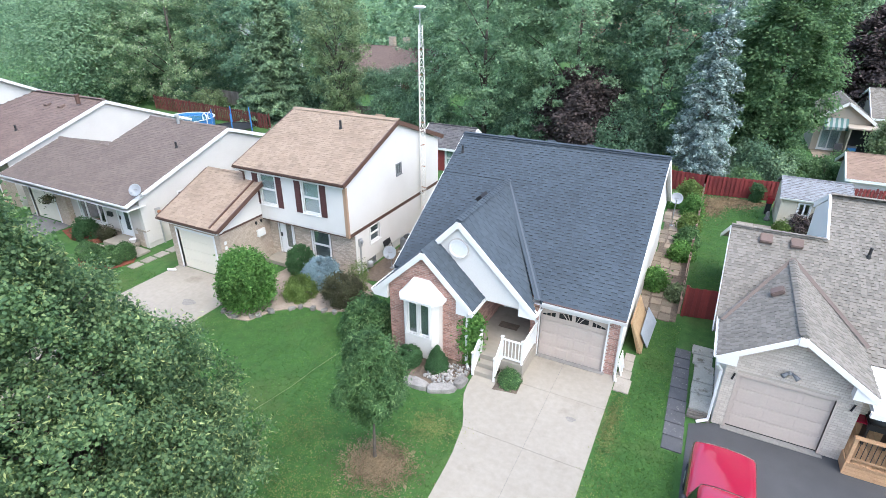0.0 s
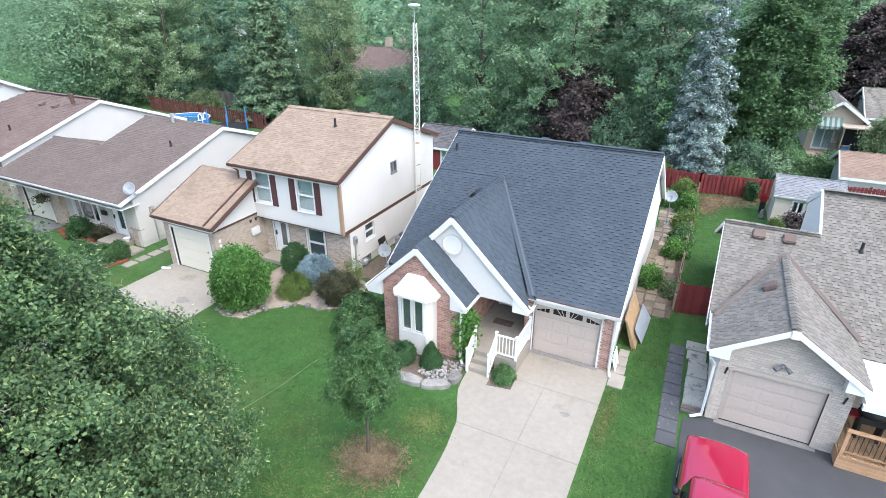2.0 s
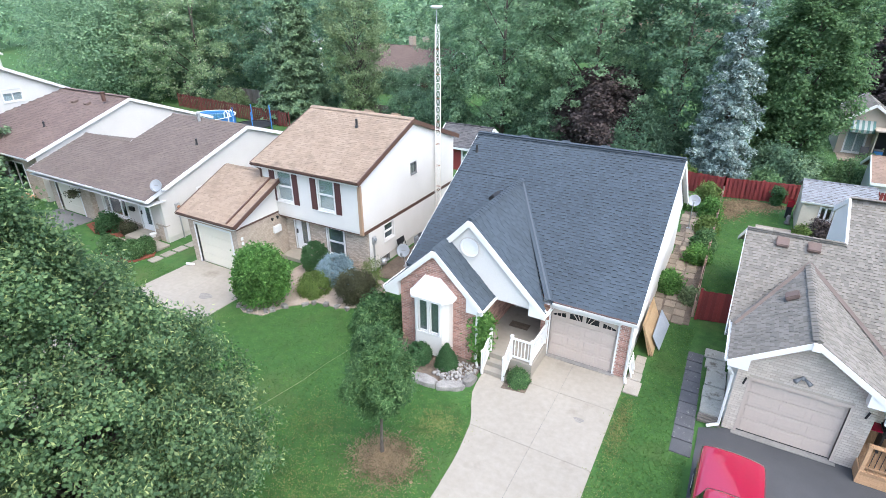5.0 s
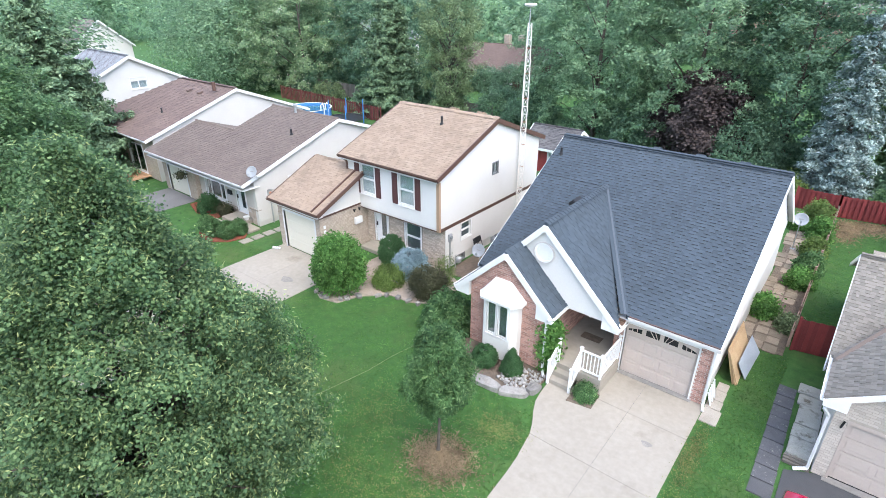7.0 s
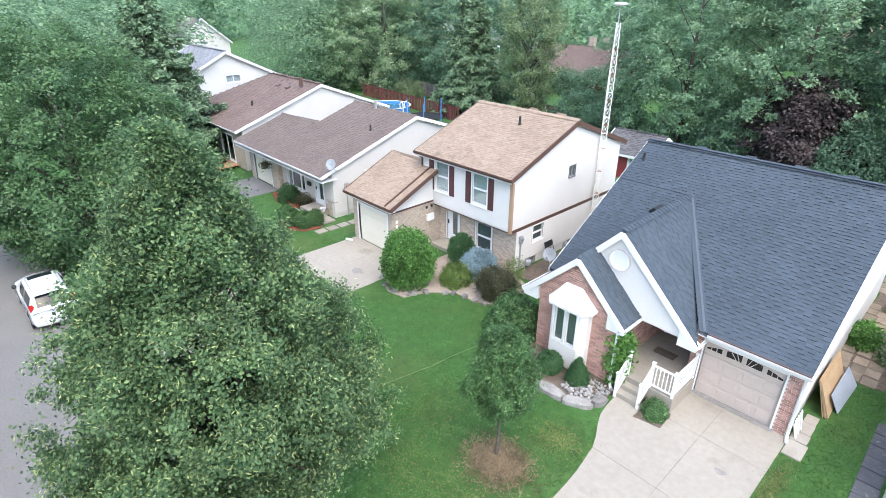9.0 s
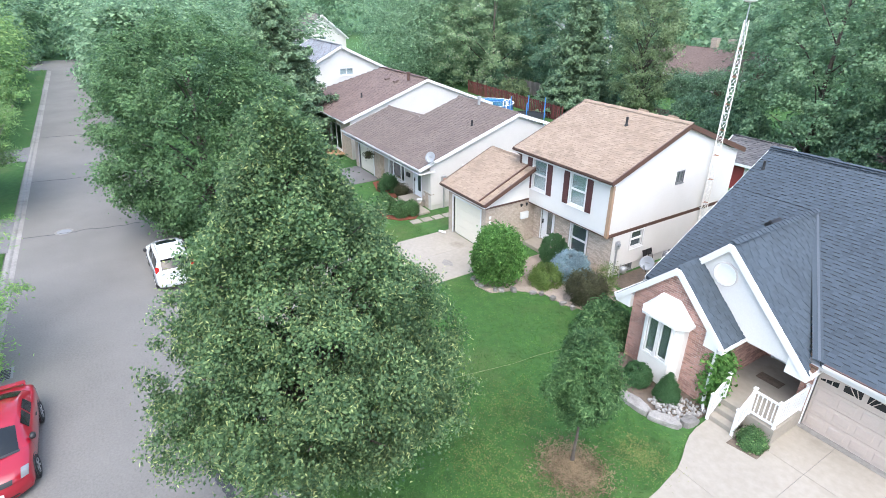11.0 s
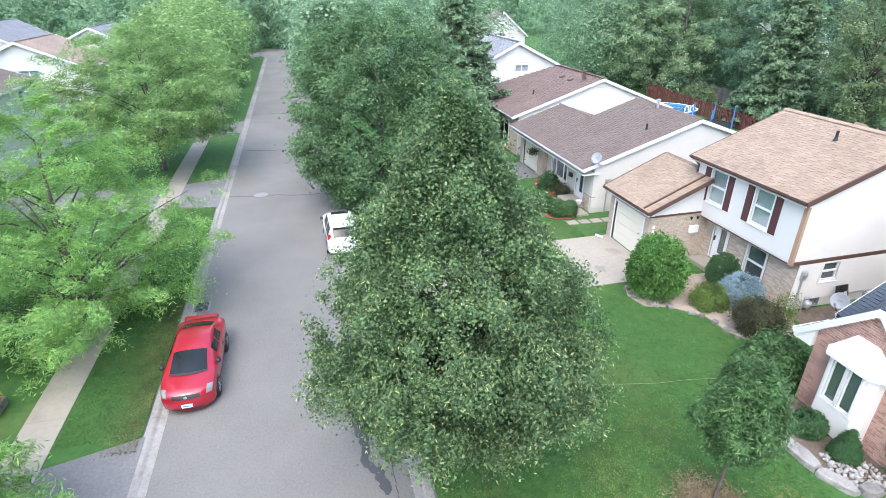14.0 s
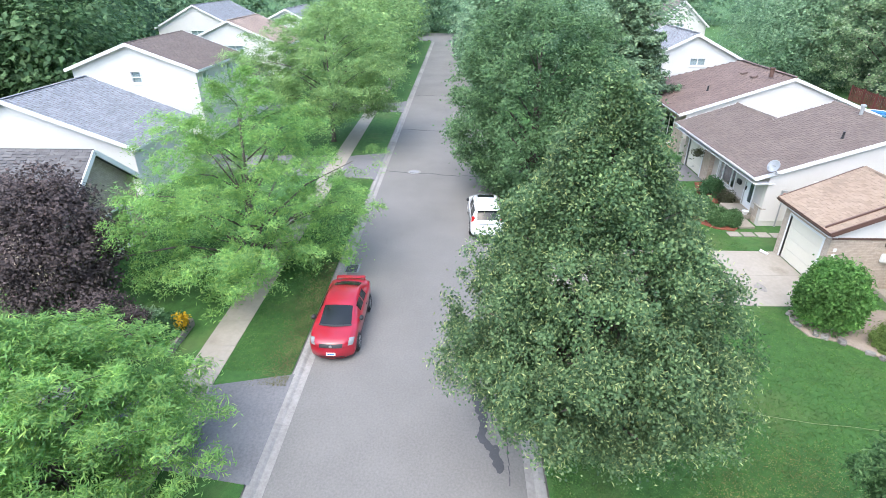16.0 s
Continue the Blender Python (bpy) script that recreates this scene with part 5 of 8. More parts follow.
uf.build(TZ0, TZ1, H1, material=SIDING, parent=th_, name="upper_wall")
uf.boards([(0, TZ0 + 0.1), (uf.length - 0.12, TZ0 + 0.1), (uf.length - 0.12, TZ1 - 0.05), (0, TZ1 - 0.05)], [(a - 0.42, b + 0.42, c - 0.1, d + 0.1) for a, b, c, d in H1], th_, SIDING, 0.13, 0.016)
for a, b, c, d in H1:
    window(uf, a, b, c, d, th_, TRIM, "double", "window", 0.07, BLIND)
    for s0, s1 in ((a - 0.43, a - 0.1), (b + 0.1, b + 0.43)):
        sh = part("shutter", uf.rect(s0, s1, c - 0.08, d + 0.08, 0.012, 0.05), SHUTTER, th_)
        for k in range(14):
            z = c - 0.02 + k * (d - c) / 14
            part("louvre", uf.slab([(s0 + 0.04, z), (s1 - 0.04, z), (s1 - 0.04, z + 0.075), (s0 + 0.04, z + 0.075)], 0.05, 0.058), SHUTTER, sh)
ur = Wall((TXR, TY), (TXR, BY))
gu = [(0, TZ1), (ur.length, TZ1), (ur.length, 4.85), (22.55 - TY, 6.55), (0, 4.8)]
HS = [(22.4 - TY, 22.88 - TY, 3.95, 4.5)]
ur.build(TZ0, TZ1, HS, gu, "upper_wall", SIDING, th_)
ur.boards([(0.12, TZ0 + 0.1), (ur.length, TZ0 + 0.1), *gu[2:4], (0.12, 4.84)], [(a - 0.06, b + 0.06, c - 0.06, d + 0.06) for a, b, c, d in HS], th_, SIDING, 0.13, 0.008)
window(ur, *HS[0], th_, GREY_PLASTIC, "slider", "window", 0.03)
ul = Wall((TXL, BY), (TXL, TY))
ul.build(0, TZ1, [], [(0, TZ1), (ul.length, TZ1), (ul.length, 4.8), (BY - 22.55, 6.55), (0, 4.85)], material=SIDING, parent=th_)
Wall((TXR, BY), (TXL, BY)).build(0, TZ1, material=SIDING, parent=th_)
part("overhang", box(TXL, TXR, TY, GY, TZ0 - 0.06, TZ0), BROWN_TRIM, th_)
part("corner_board", box(TXR - 0.13, TXR + 0.03, TY - 0.035, TY + 0.1, TZ0 - 0.05, TZ1), TAN_TRIM, th_)
part("belt_board", box(TXR - 0.02, TXR + 0.035, TY + 0.1, BY, TZ0 - 0.07, TZ0 + 0.09), BROWN_TRIM, th_)
lf = Wall((-19.4, GY), (TXR, GY))
HD, HW = (0.62, 1.5, 0.25, 2.0), (2.75, 3.75, 0.45, 1.9)
lf.ob = lf.build(0, TZ0 - 0.06, [HD, HW], material=GREY_MORTAR, parent=th_)
entry_door(lf, *HD, th_, True)
window(lf, *HW, th_, TRIM, "double", "window", 0.08, ROOM_SHADE)
lr = Wall((TXR, GY), (TXR, BY))
HL = [(19.8 - GY, 20.6 - GY, 1.25, 2.05), (19.4 - GY, 20.1 - GY, 0.12, 0.42)]
lr.build(0, TZ0 - 0.06, HL, material=SIDING, parent=th_)
lr.boards([(0, 0.45), (lr.length, 0.45), (lr.length, TZ0 - 0.07), (0, TZ0 - 0.07)], [(a - 0.09, b + 0.09, c - 0.12, d + 0.09) for a, b, c, d in HL[:1]], th_, SIDING, 0.13, 0.036)
window(lr, *HL[0], th_, TRIM, "double", "window", 0.07, ROOM_SHADE)
window(lr, *HL[1], th_, GREY_PLASTIC, "single", "basement_window", 0.04)
core(th_, TXL, TXR, GY, BY, 2.2)
part("upper_ceiling", box(TXL + 0.25, TXR - 0.25, TY + 0.25, BY - 0.25, 4.7, 4.75), DARK_ROOM, th_)
shingled(th_, [(-20.5, 17.8, 4.88), (-13.95, 17.8, 4.88), (-13.95, 22.55, 6.74), (-20.5, 22.55, 6.74)], ROOF_TAN, seed=11, width=0.27, exposure=0.15, label="tan three-tab shingled slope")
shingled(th_, [(-13.95, 27.4, 4.95), (-20.5, 27.4, 4.95), (-20.5, 22.55, 6.74), (-13.95, 22.55, 6.74)], ROOF_TAN, seed=12)
capped(th_, (-20.5, 22.55, 6.77), (-13.95, 22.55, 6.77), ROOF_TAN)
for a, b in (((-13.95, 17.8, 4.88), (-13.95, 22.55, 6.74)), ((-13.95, 22.55, 6.74), (-13.95, 27.4, 4.95)), ((-20.5, 17.8, 4.88), (-20.5, 22.55, 6.74))):
    fascia(th_, a, b, BROWN_TRIM, 0.22, 0.05, 0.1)
gutter(th_, (-20.5, 17.8, 4.86), (-13.95, 17.8, 4.86), BROWN_TRIM)
part("soffit", box(-20.45, -13.98, 17.8, TY, 4.66, 4.7), TRIM, th_)
vent_pipe(th_, (-16.6, 21.4, 6.3), 0.4, 0.06)
for x in (-16.9, -15.2):
    roof_vent(th_, (x, 22.85, 6.68), -0.37, ROOF_TAN)
downspout(th_, [(-20.35, 17.85, 4.75), (-20.15, 18.04, 4.5), (-20.15, 18.04, 3.7)], BROWN_TRIM)
# its garage
gf = Wall((-22.8, 15.35), (-19.4, 15.35))
gf.build(0, 2.5, [(0.5, 2.95, -1, 2.12)], material=BRICK_TAN, parent=th_, name="garage_wall")
garage_door(gf, 0.5, 2.95, 0.02, 2.12, th_, GARAGE_CREAM, False, 4, 4, True)
gr = Wall((-19.4, 15.35), (-19.4, GY))
gr.build(0, 2.35, [], [(0, 2.35), (gr.length, 2.35), (gr.length, 3.95), (0, 2.65)], material=BRICK_TAN, parent=th_, name="garage_wall")
gr.boards([(0.02, 2.42), (gr.length - 0.46, 2.42), (gr.length - 0.46, 3.74), (0.02, 2.68)], [], th_, SIDING, 0.12)
part("belt_board", box(-19.42, -19.36, 15.35, 18.1, 2.32, 2.42), BROWN_TRIM, th_)
gl_ = Wall((-22.8, 22.0), (-22.8, 15.35))
gl_.build(0, 2.5, [], [(0, 2.5), (gl_.length, 2.5), (gl_.length, 2.6), (3.6, 4.0)], material=BRICK_TAN, parent=th_, name="garage_wall")
shingled(th_, [(-23.05, 15.0, 2.74), (-19.05, 15.0, 2.74), (-19.05, 18.1, 4.12), (-20.2, 18.1, 4.12), (-20.2, 18.35, 4.23), (-23.05, 18.35, 4.23)], ROOF_TAN, seed=13, width=0.27, exposure=0.15)
shingled(th_, [(-20.2, 22.2, 2.74), (-23.05, 22.2, 2.74), (-23.05, 18.35, 4.23), (-20.2, 18.35, 4.23)], ROOF_TAN, seed=14)
fascia(th_, (-19.05, 15.0, 2.74), (-19.05, 18.1, 4.12), BROWN_TRIM, 0.2, 0.05, 0.08)
fascia(th_, (-23.05, 15.0, 2.74), (-23.05, 18.35, 4.23), BROWN_TRIM, 0.24, 0.05, 0.1)
part("rake_flashing", beam((-19.55, 15.02, 2.80), (-19.55, 18.08, 4.16), 0.07, 0.07, (0, -0.4, 1)), BROWN_TRIM, th_)
part("soffit", box(-23.0, -19.1, 15.0, 15.35, 2.52, 2.56), TRIM, th_)
gutter(th_, (-23.05, 15.0, 2.72), (-19.05, 15.0, 2.72), BROWN_TRIM)
part("entry_step", box(-19.1, -17.7, 17.6, GY, 0, 0.2, None, 0.015), CONCRETE, th_)
for z_ in (1.75, 1.5):
    part("number_bar", box(-19.39, -19.37, 15.55, 15.68, z_, z_ + 0.16), TRIM, th_)
part("mail_box", box(-19.39, -19.25, 17.55, 18.05, 1.35, 1.72, None, 0.02), TRIM, th_)
for z in (2.05,):
    for y in (17.55, 17.9):
        part("flood_lamp", lathe([(0.03, 0), (0.05, 0.06), (0.07, 0.14)], (-19.3, y, z), 10), BLACK, th_)

# ---- the brown-roofed bungalow ----
bh = house("brown_bungalow", "low bungalow of white siding and tan brick with brown shingles", -31, 19)
b_e, b_s = (15.1, 2.77), 0.335
BXR, BXM, BXL = -25.55, -32.3, -36.9
zr_, zg_ = pitch(22.3, b_e, b_s), pitch(19.0, b_e, b_s)
shingled(bh, [(BXL, *b_e), (BXR, *b_e), (BXR, 22.3, zr_), (BXM, 22.3, zr_), (BXM, 19.0, zg_), (BXL, 19.0, zg_)], ROOF_BROWN, seed=21, width=0.27, exposure=0.15, label="brown shingled slope")
shingled(bh, [(BXR, 29.4, 2.77), (BXM, 29.4, 2.77), (BXM, 22.3, zr_), (BXR, 22.3, zr_)], ROOF_BROWN, seed=22)
shingled(bh, [(BXM, 22.9, 2.77), (BXL, 22.9, 2.77), (BXL, 19.0, zg_), (BXM, 19.0, zg_)], ROOF_BROWN, seed=23)
capped(bh, (BXM, 22.3, zr_ + 0.03), (BXR, 22.3, zr_ + 0.03), ROOF_BROWN)
capped(bh, (BXL, 19.0, zg_ + 0.03), (BXM, 19.0, zg_ + 0.03), ROOF_BROWN)
for a, b in (((BXR, *b_e), (BXR, 22.3, zr_)), ((BXR, 22.3, zr_), (BXR, 29.4, 2.77)), ((BXL, *b_e), (BXL, 19.0, zg_)), ((BXM, 19, zg_), (BXM, 22.3, zr_))):
    fascia(bh, a, b, TRIM, 0.2, 0.05, 0.1)
gutter(bh, (BXL, b_e[0], b_e[1] - 0.02), (BXR, b_e[0], b_e[1] - 0.02))
br = Wall((-25.75, 15.95), (-25.75, 28.9))
bo = [(0, 2.3), (br.length, 2.3), (br.length, 2.6), (22.3 - 15.95, zr_ - 0.2), (0, pitch(15.95, b_e, b_s) - 0.2)]
HB = [(18.3 - 15.95, 19.2 - 15.95, 1.75, 2.45)]
br.build(0, 2.3, [(HB[0][0], HB[0][1], 1.75, 2.3)], [(0, 2.3), (HB[0][0], 2.3), (HB[0][0], 2.45), (HB[0][1], 2.45), (HB[0][1], 2.3), *bo[1:]], material=SIDING_CREAM, parent=bh)
br.boards([(0, 0.3), (br.length, 0.3), *bo[2:]], [(a - 0.08, b + 0.08, c - 0.12, d + 0.08) for a, b, c, d in HB], bh, SIDING_CREAM, 0.14, 0.026)
window(br, *HB[0], bh, TRIM, "slider")
bf = Wall((-32.4, 16.2), (-25.75, 16.2))
HF = [(0.75, 2.95, 0.62, 1.9), (4.2, 5.15, 0.25, 2.2)]
bf.build(0, 2.75, HF, material=BRICK_TAN, parent=bh)
window(bf, *HF[0], bh, TRIM, "triple", "picture_window", 0.09)
entry_door(bf, *HF[1], bh, True)
for u0, u1, z0 in ((0.02, 0.64, 0.52), (0.64, 3.06, 2.02), (3.06, 4.1, 0.52), (5.25, 6.1, 0.52)):
    part("wall_panel", bf.rect(u0, u1, z0, 2.7, 0.004, 0.02), PALE_PANEL, bh)
part("stone_ledge", bf.rect(0.02, 4.1, 0.42, 0.51, 0.0, 0.14), SLAB, bh)
part("post_box", bf.rect(3.4, 3.78, 1.25, 1.5, 0.02, 0.13), BLACK, bh)
part("wing_ledge", box(-26.5, -25.72, 15.9, 16.19, 0.95, 1.03), SLAB, bh)
part("wing_wall", box(-26.45, -25.76, 15.955, 16.195, 0, 0.95), BRICK_TAN, bh)
part("wing_siding", box(-26.45, -25.76, 15.975, 16.195, 1.03, 2.6), PALE_PANEL, bh)
bg = Wall((-36.6, 15.9), (-32.4, 15.9))
bg.build(0, 2.6, [(0.7, 3.1, -1, 2.1)], material=BRICK_TAN, parent=bh, name="garage_wall")
garage_door(bg, 0.7, 3.1, 0.02, 2.1, bh, GARAGE_CREAM, False, 4, 4, True)
Wall((-32.4, 15.9), (-32.4, 16.2)).build(0, 2.6, material=BRICK_TAN, parent=bh)
Wall((-36.6, 22.6), (-36.6, 15.9)).build(0, 2.6, [], [(0, 2.6), (6.7, 2.6), (6.7, 2.7), (3.6, 3.7)], material=SIDING_CREAM, parent=bh)
Wall((-25.75, 28.9), (-36.6, 28.9)).build(0, 2.6, material=SIDING_CREAM, parent=bh)
core(bh, -36.6, -25.75, 16.7, 28.9, 2.6)
part("soffit", box(BXL, BXR, 15.12, 16.2, 2.4, 2.44), TRIM, bh)
part("entry_step", box(-28.4, -26.55, 15.1, 16.2, 0, 0.24, None, 0.02), CONCRETE, bh)
part("entry_step", box(-26.55, -25.35, 14.9, 15.7, 0, 0.12, None, 0.02), CONCRETE, bh)
vent_pipe(bh, (-27.2, 19.9, pitch(19.9, b_e, b_s)), 0.35, 0.06)
part("flue", lathe([(0.09, -0.1), (0.09, 0.42), (0.14, 0.44), (0.14, 0.54), (0.03, 0.58)], (-29.4, 22.0, zr_ - 0.1), 14), METAL, bh)

# ---- the red-brown bungalow beyond ----
rh = house("redbrown_bungalow", "low white-sided bungalow with red-brown shingles", -42, 19)
r_e, r_s = (15.6, 3.1), 0.34
RXR, RXL, RXH = -37.85, -48.8, -46.0
zq = pitch(23.0, r_e, r_s)
shingled(rh, [(RXL, *r_e), (RXR, *r_e), (RXR, 23.0, zq), (RXH, 23.0, zq)], ROOF_RED, seed=31, width=0.36, exposure=0.17)
shingled(rh, [(RXR, 29.6, 3.1), (RXL, 29.6, 3.1), (RXH, 23.0, zq), (RXR, 23.0, zq)], ROOF_RED, seed=32, width=0.5, exposure=0.25)
shingled(rh, [(RXL, 29.6, 3.1), (RXL, *r_e), (RXH, 23.0, zq)], ROOF_RED, seed=33, width=0.5, exposure=0.25)
for a, b in (((RXR, *r_e), (RXR, 23.0, zq)), ((RXR, 23.0, zq), (RXR, 29.6, 3.1))):
    fascia(rh, a, b, TRIM, 0.2, 0.05, 0.1)
gutter(rh, (RXL, r_e[0], r_e[1]), (RXR, r_e[0], r_e[1]))
rr = Wall((-38.05, 16.2), (-38.05, 29.0))
ro = [(0, 2.8), (rr.length, 2.8), (rr.length, 3.1), (23.0 - 16.2, zq - 0.2), (0, pitch(16.2, r_e, r_s) - 0.2)]
rr.build(0, 2.8, [], ro, material=SIDING_CREAM, parent=rh)
rr.boards([(0, 0.3), (rr.length, 0.3), *ro[2:]], [], rh, SIDING_CREAM, 0.16, 0.026)
rf_ = Wall((-48.4, 16.2), (-38.05, 16.2))
rf_.build(0, 3.0, [(6.2, 8.4, 0.3, 2.3)], material=BRICK_TAN, parent=rh)
window(rf_, 6.2, 8.4, 0.3, 2.3, rh, TRIM, "slider", "patio_door")
Wall((-48.4, 29.0), (-48.4, 16.2)).build(0, 3.0, material=SIDING_CREAM, parent=rh)
Wall((-38.05, 29.0), (-48.4, 29.0)).build(0, 3.0, material=SIDING_CREAM, parent=rh)
core(rh, -48.4, -38.05, 16.2, 29.0, 3.0)
for x, y in ((-42.2, 21.6), (-40.6, 21.6)):
    roof_vent(rh, (x, y, pitch(y, r_e, r_s)), r_s)
vent_pipe(rh, (-41.0, 18.6, pitch(18.6, r_e, r_s)), 0.35, 0.06)
part("flue", lathe([(0.14, -0.1), (0.14, 0.42), (0.17, 0.45), (0.17, 0.55), (0.03, 0.58)], (-39.2, 22.0, zq - 0.1), 14), BROWN_TRIM, rh)

# ---- the taupe-roofed house ----
nh = house("cream_brick_house", "cream brick house with taupe shingles and a front garage", 4, 20)
NE, NS = (17.4, 2.42), 0.57
NXL, NY, NRX = 1.25, 15.6, 3.3
N_AZ = 4.08
nf = Wall((1.72, NY), (5.2, NY))
ng = lambda x: N_AZ - 0.2 - abs(x - NRX) * 0.66
nf.ob = nf.build(0, 2.2, [(0.4, 2.88, -1, 2.05)], [(0, 2.2), (3.48, 2.2), (3.48, ng(5.2)), (NRX - 1.72, N_AZ - 0.2), (0, ng(1.72))], material=CREAM_MORTAR, parent=nh)
garage_door(nf, 0.4, 2.88, 0.05, 2.05, nh, GARAGE_TAUPE, casing=GARAGE_TAUPE, cols=3, rim=0.06, emboss=0.007)
part("door_seal", nf.rect(0.41, 2.87, 0.036, 0.062, -0.12, -0.07), RUBBER, nh)
part("threshold", box(2.0, 4.75, NY - 0.16, NY + 0.1, -0.05, 0.035), KERB, nh)
nl = Wall((1.72, 26.5), (1.72, NY))
nl.build(0, 2.3, [], [(0, 2.3), (26.5 - NE[0], 2.3), (26.5 - NE[0], 2.4), (26.5 - 21.3, 4.45), (0, 2.4)], material=SIDING, parent=nh)
nr_ = Wall((5.2, NY), (5.2, 17.6))
nr_.build(0, 2.5, material=BRICK_GREY, parent=nh)
n2 = Wall((5.2, 17.6), (14.0, 17.6))
n2.build(0, 2.5, [(1.2, 2.1, 0.4, 2.3)], material=BRICK_GREY, parent=nh)
entry_door(n2, 1.2, 2.1, 0.4, 2.3, nh, False)
Wall((14.0, 17.6), (14.0, 27.0)).build(0, 2.6, [], [(0, 2.6), (9.4, 2.6), (6, 5.6)], material=SIDING, parent=nh)
Wall((14.0, 27.0), (1.72, 27.0)).build(0, 2.4, material=SIDING, parent=nh)
core(nh, 1.72, 14.0, 17.6, 26.9, 2.4)
N_RY = 21.3
nz = pitch(N_RY, NE, NS)
N_GY = 15.2
y_n = NE[0] + (N_AZ - NE[1]) / NS
xe0, xe1 = 1.38, 5.35
ze = N_AZ - 0.66 * (NRX - xe0)
# main front slope, with a taller part to the right
HX, HY = 4.28, 23.15
hz = pitch(HY, NE, NS)
shingled(nh, [(NXL, *NE), (14.3, *NE), (14.3, HY, hz), (HX, HY, hz), (HX, N_RY, nz), (NXL, N_RY, nz)], ROOF_TAUPE, 0.125, 0.14, seed=41, label="taupe shingled front slope", pieces=300)
shingled(nh, [(HX, 27.3, 1.9), (NXL, 27.3, 1.9), (NXL, N_RY, nz), (HX, N_RY, nz)], ROOF_TAUPE, seed=42, width=0.5, exposure=0.25)
shingled(nh, [(14.3, 25.4, 4.6), (HX, 25.4, 4.6), (HX, HY, hz), (14.3, HY, hz)], ROOF_TAUPE, seed=43, width=0.5, exposure=0.25)
shingled(nh, [(xe0, NE[0] + 0.2, ze), (xe0, N_GY, ze), (NRX, N_GY, N_AZ), (NRX, y_n + 0.1, N_AZ)], ROOF_TAUPE, 0.125, 0.14, seed=44)
zx = N_AZ - 0.66 * (xe1 - NRX)
shingled(nh, [(xe1, N_GY, zx), (xe1, NE[0] + (zx - NE[1]) / NS + 0.1, zx), (NRX, y_n + 0.1, N_AZ), (NRX, N_GY, N_AZ)], ROOF_TAUPE, 0.125, 0.14, seed=45)
capped(nh, (NRX, N_GY, N_AZ + 0.03), (NRX, y_n, N_AZ + 0.03), ROOF_TAUPE)
capped(nh, (NXL, N_RY, nz + 0.03), (HX, N_RY, nz + 0.03), ROOF_TAUPE)
for a, b in (((NRX, y_n, N_AZ + 0.05), (xe0 + 0.05, NE[0] - 0.2, ze + 0.06)), ((NRX, y_n, N_AZ + 0.05), (xe1 + 0.1, NE[0] + 0.3, zx + 0.06))):
    part("valley", beam(a, b, 0.13, 0.014, (0, -0.5, 1)), ROOF_BROWN, nh)
for a, b in (((NRX, N_GY, N_AZ), (xe0, N_GY, ze)), ((NRX, N_GY, N_AZ), (xe1, N_GY, zx)), ((NXL, *NE), (NXL, N_RY, nz)), ((NXL, N_RY, nz), (NXL, 27.3, 1.9))):
    fascia(nh, a, b, TRIM, 0.16, 0.05, 0.11)
for x, z, s in ((xe0, ze, 1), (xe1, zx, -1)):
    part("eave_return", prism([(0, -0.24), (0.55 * s, -0.24), (0.55 * s, 0.2), (0, -0.06)], lambda u, v: (x + u, N_GY, z + v), lambda u, v: (x + u, N_GY + 0.3, z + v)), TRIM, nh)
part("soffit", box(xe0, 1.75, N_GY + 0.02, NE[0], ze - 0.2, ze - 0.17), TRIM, nh)
gutter(nh, (xe0, NE[0] + 0.1, ze), (xe0, N_GY, ze))
downspout(nh, [(1.45, 15.3, 2.45), (1.62, 15.55, 2.1), (1.62, 15.5, 0.15), (1.3, 15.35, 0.06)])
hw = Wall((HX, 25.2), (HX, N_RY), 0.15)
hwo = [(0, 2.2), (hw.length, nz - 0.1), (25.2 - HY, hz - 0.12), (0, 4.5)]
hw.build(2.1, 2.2, [], hwo, "dormer_wall", TRIM, nh, "white siding wall of the taller part")
for a, b in (((HX - 0.02, N_RY, nz), (HX - 0.02, HY, hz)), ((HX - 0.02, HY, hz), (HX - 0.02, 25.4, 4.6))):
    fascia(nh, a, b, TRIM, 0.2, 0.08, 0.06)
for x, y in ((2.4, 20.9), (3.35, 20.9)):
    roof_vent(nh, (x, y, pitch(y, NE, NS)), NS)
bm = box(-0.2, 0.2, -0.2, 0.2, 0.02, 0.16, None, 0.03)
bmesh.ops.transform(bm, matrix=Matrix.Translation((2.85, 18.1, N_AZ - 0.66 * 0.45)) @ Matrix.Rotation(-math.atan(0.66), 4, "Y"), verts=bm.verts)
part("roof_vent", bm, ROOF_RED, nh)
vent_pipe(nh, (5.45, 20.9, pitch(20.9, NE, NS)), 0.35, 0.05)
# flat white porch roof and deck beside the garage
part("porch_roof", prism([(5.3, 15.05), (9.0, 15.05), (9.0, 17.6), (5.3, 17.6)], lambda a, b: (a, b, 2.2), lambda a, b: (a, b, 2.38)), TRIM, nh, "white metal porch roof")
part("apex_plate", box(NRX - 0.1, NRX + 0.1, N_GY - 0.05, N_GY + 0.03, N_AZ - 0.3, N_AZ - 0.06), TRIM, nh)
part("porch_gutter", box(5.22, 9.0, 14.95, 15.05, 2.22, 2.38), TRIM, nh)
lamp = part("wall_light", lathe([(0.07, -0.03), (0.08, 0.0), (0.05, 0.05)], (3.32, NY - 0.06, 2.6), 10), GREY_PLASTIC, nh)
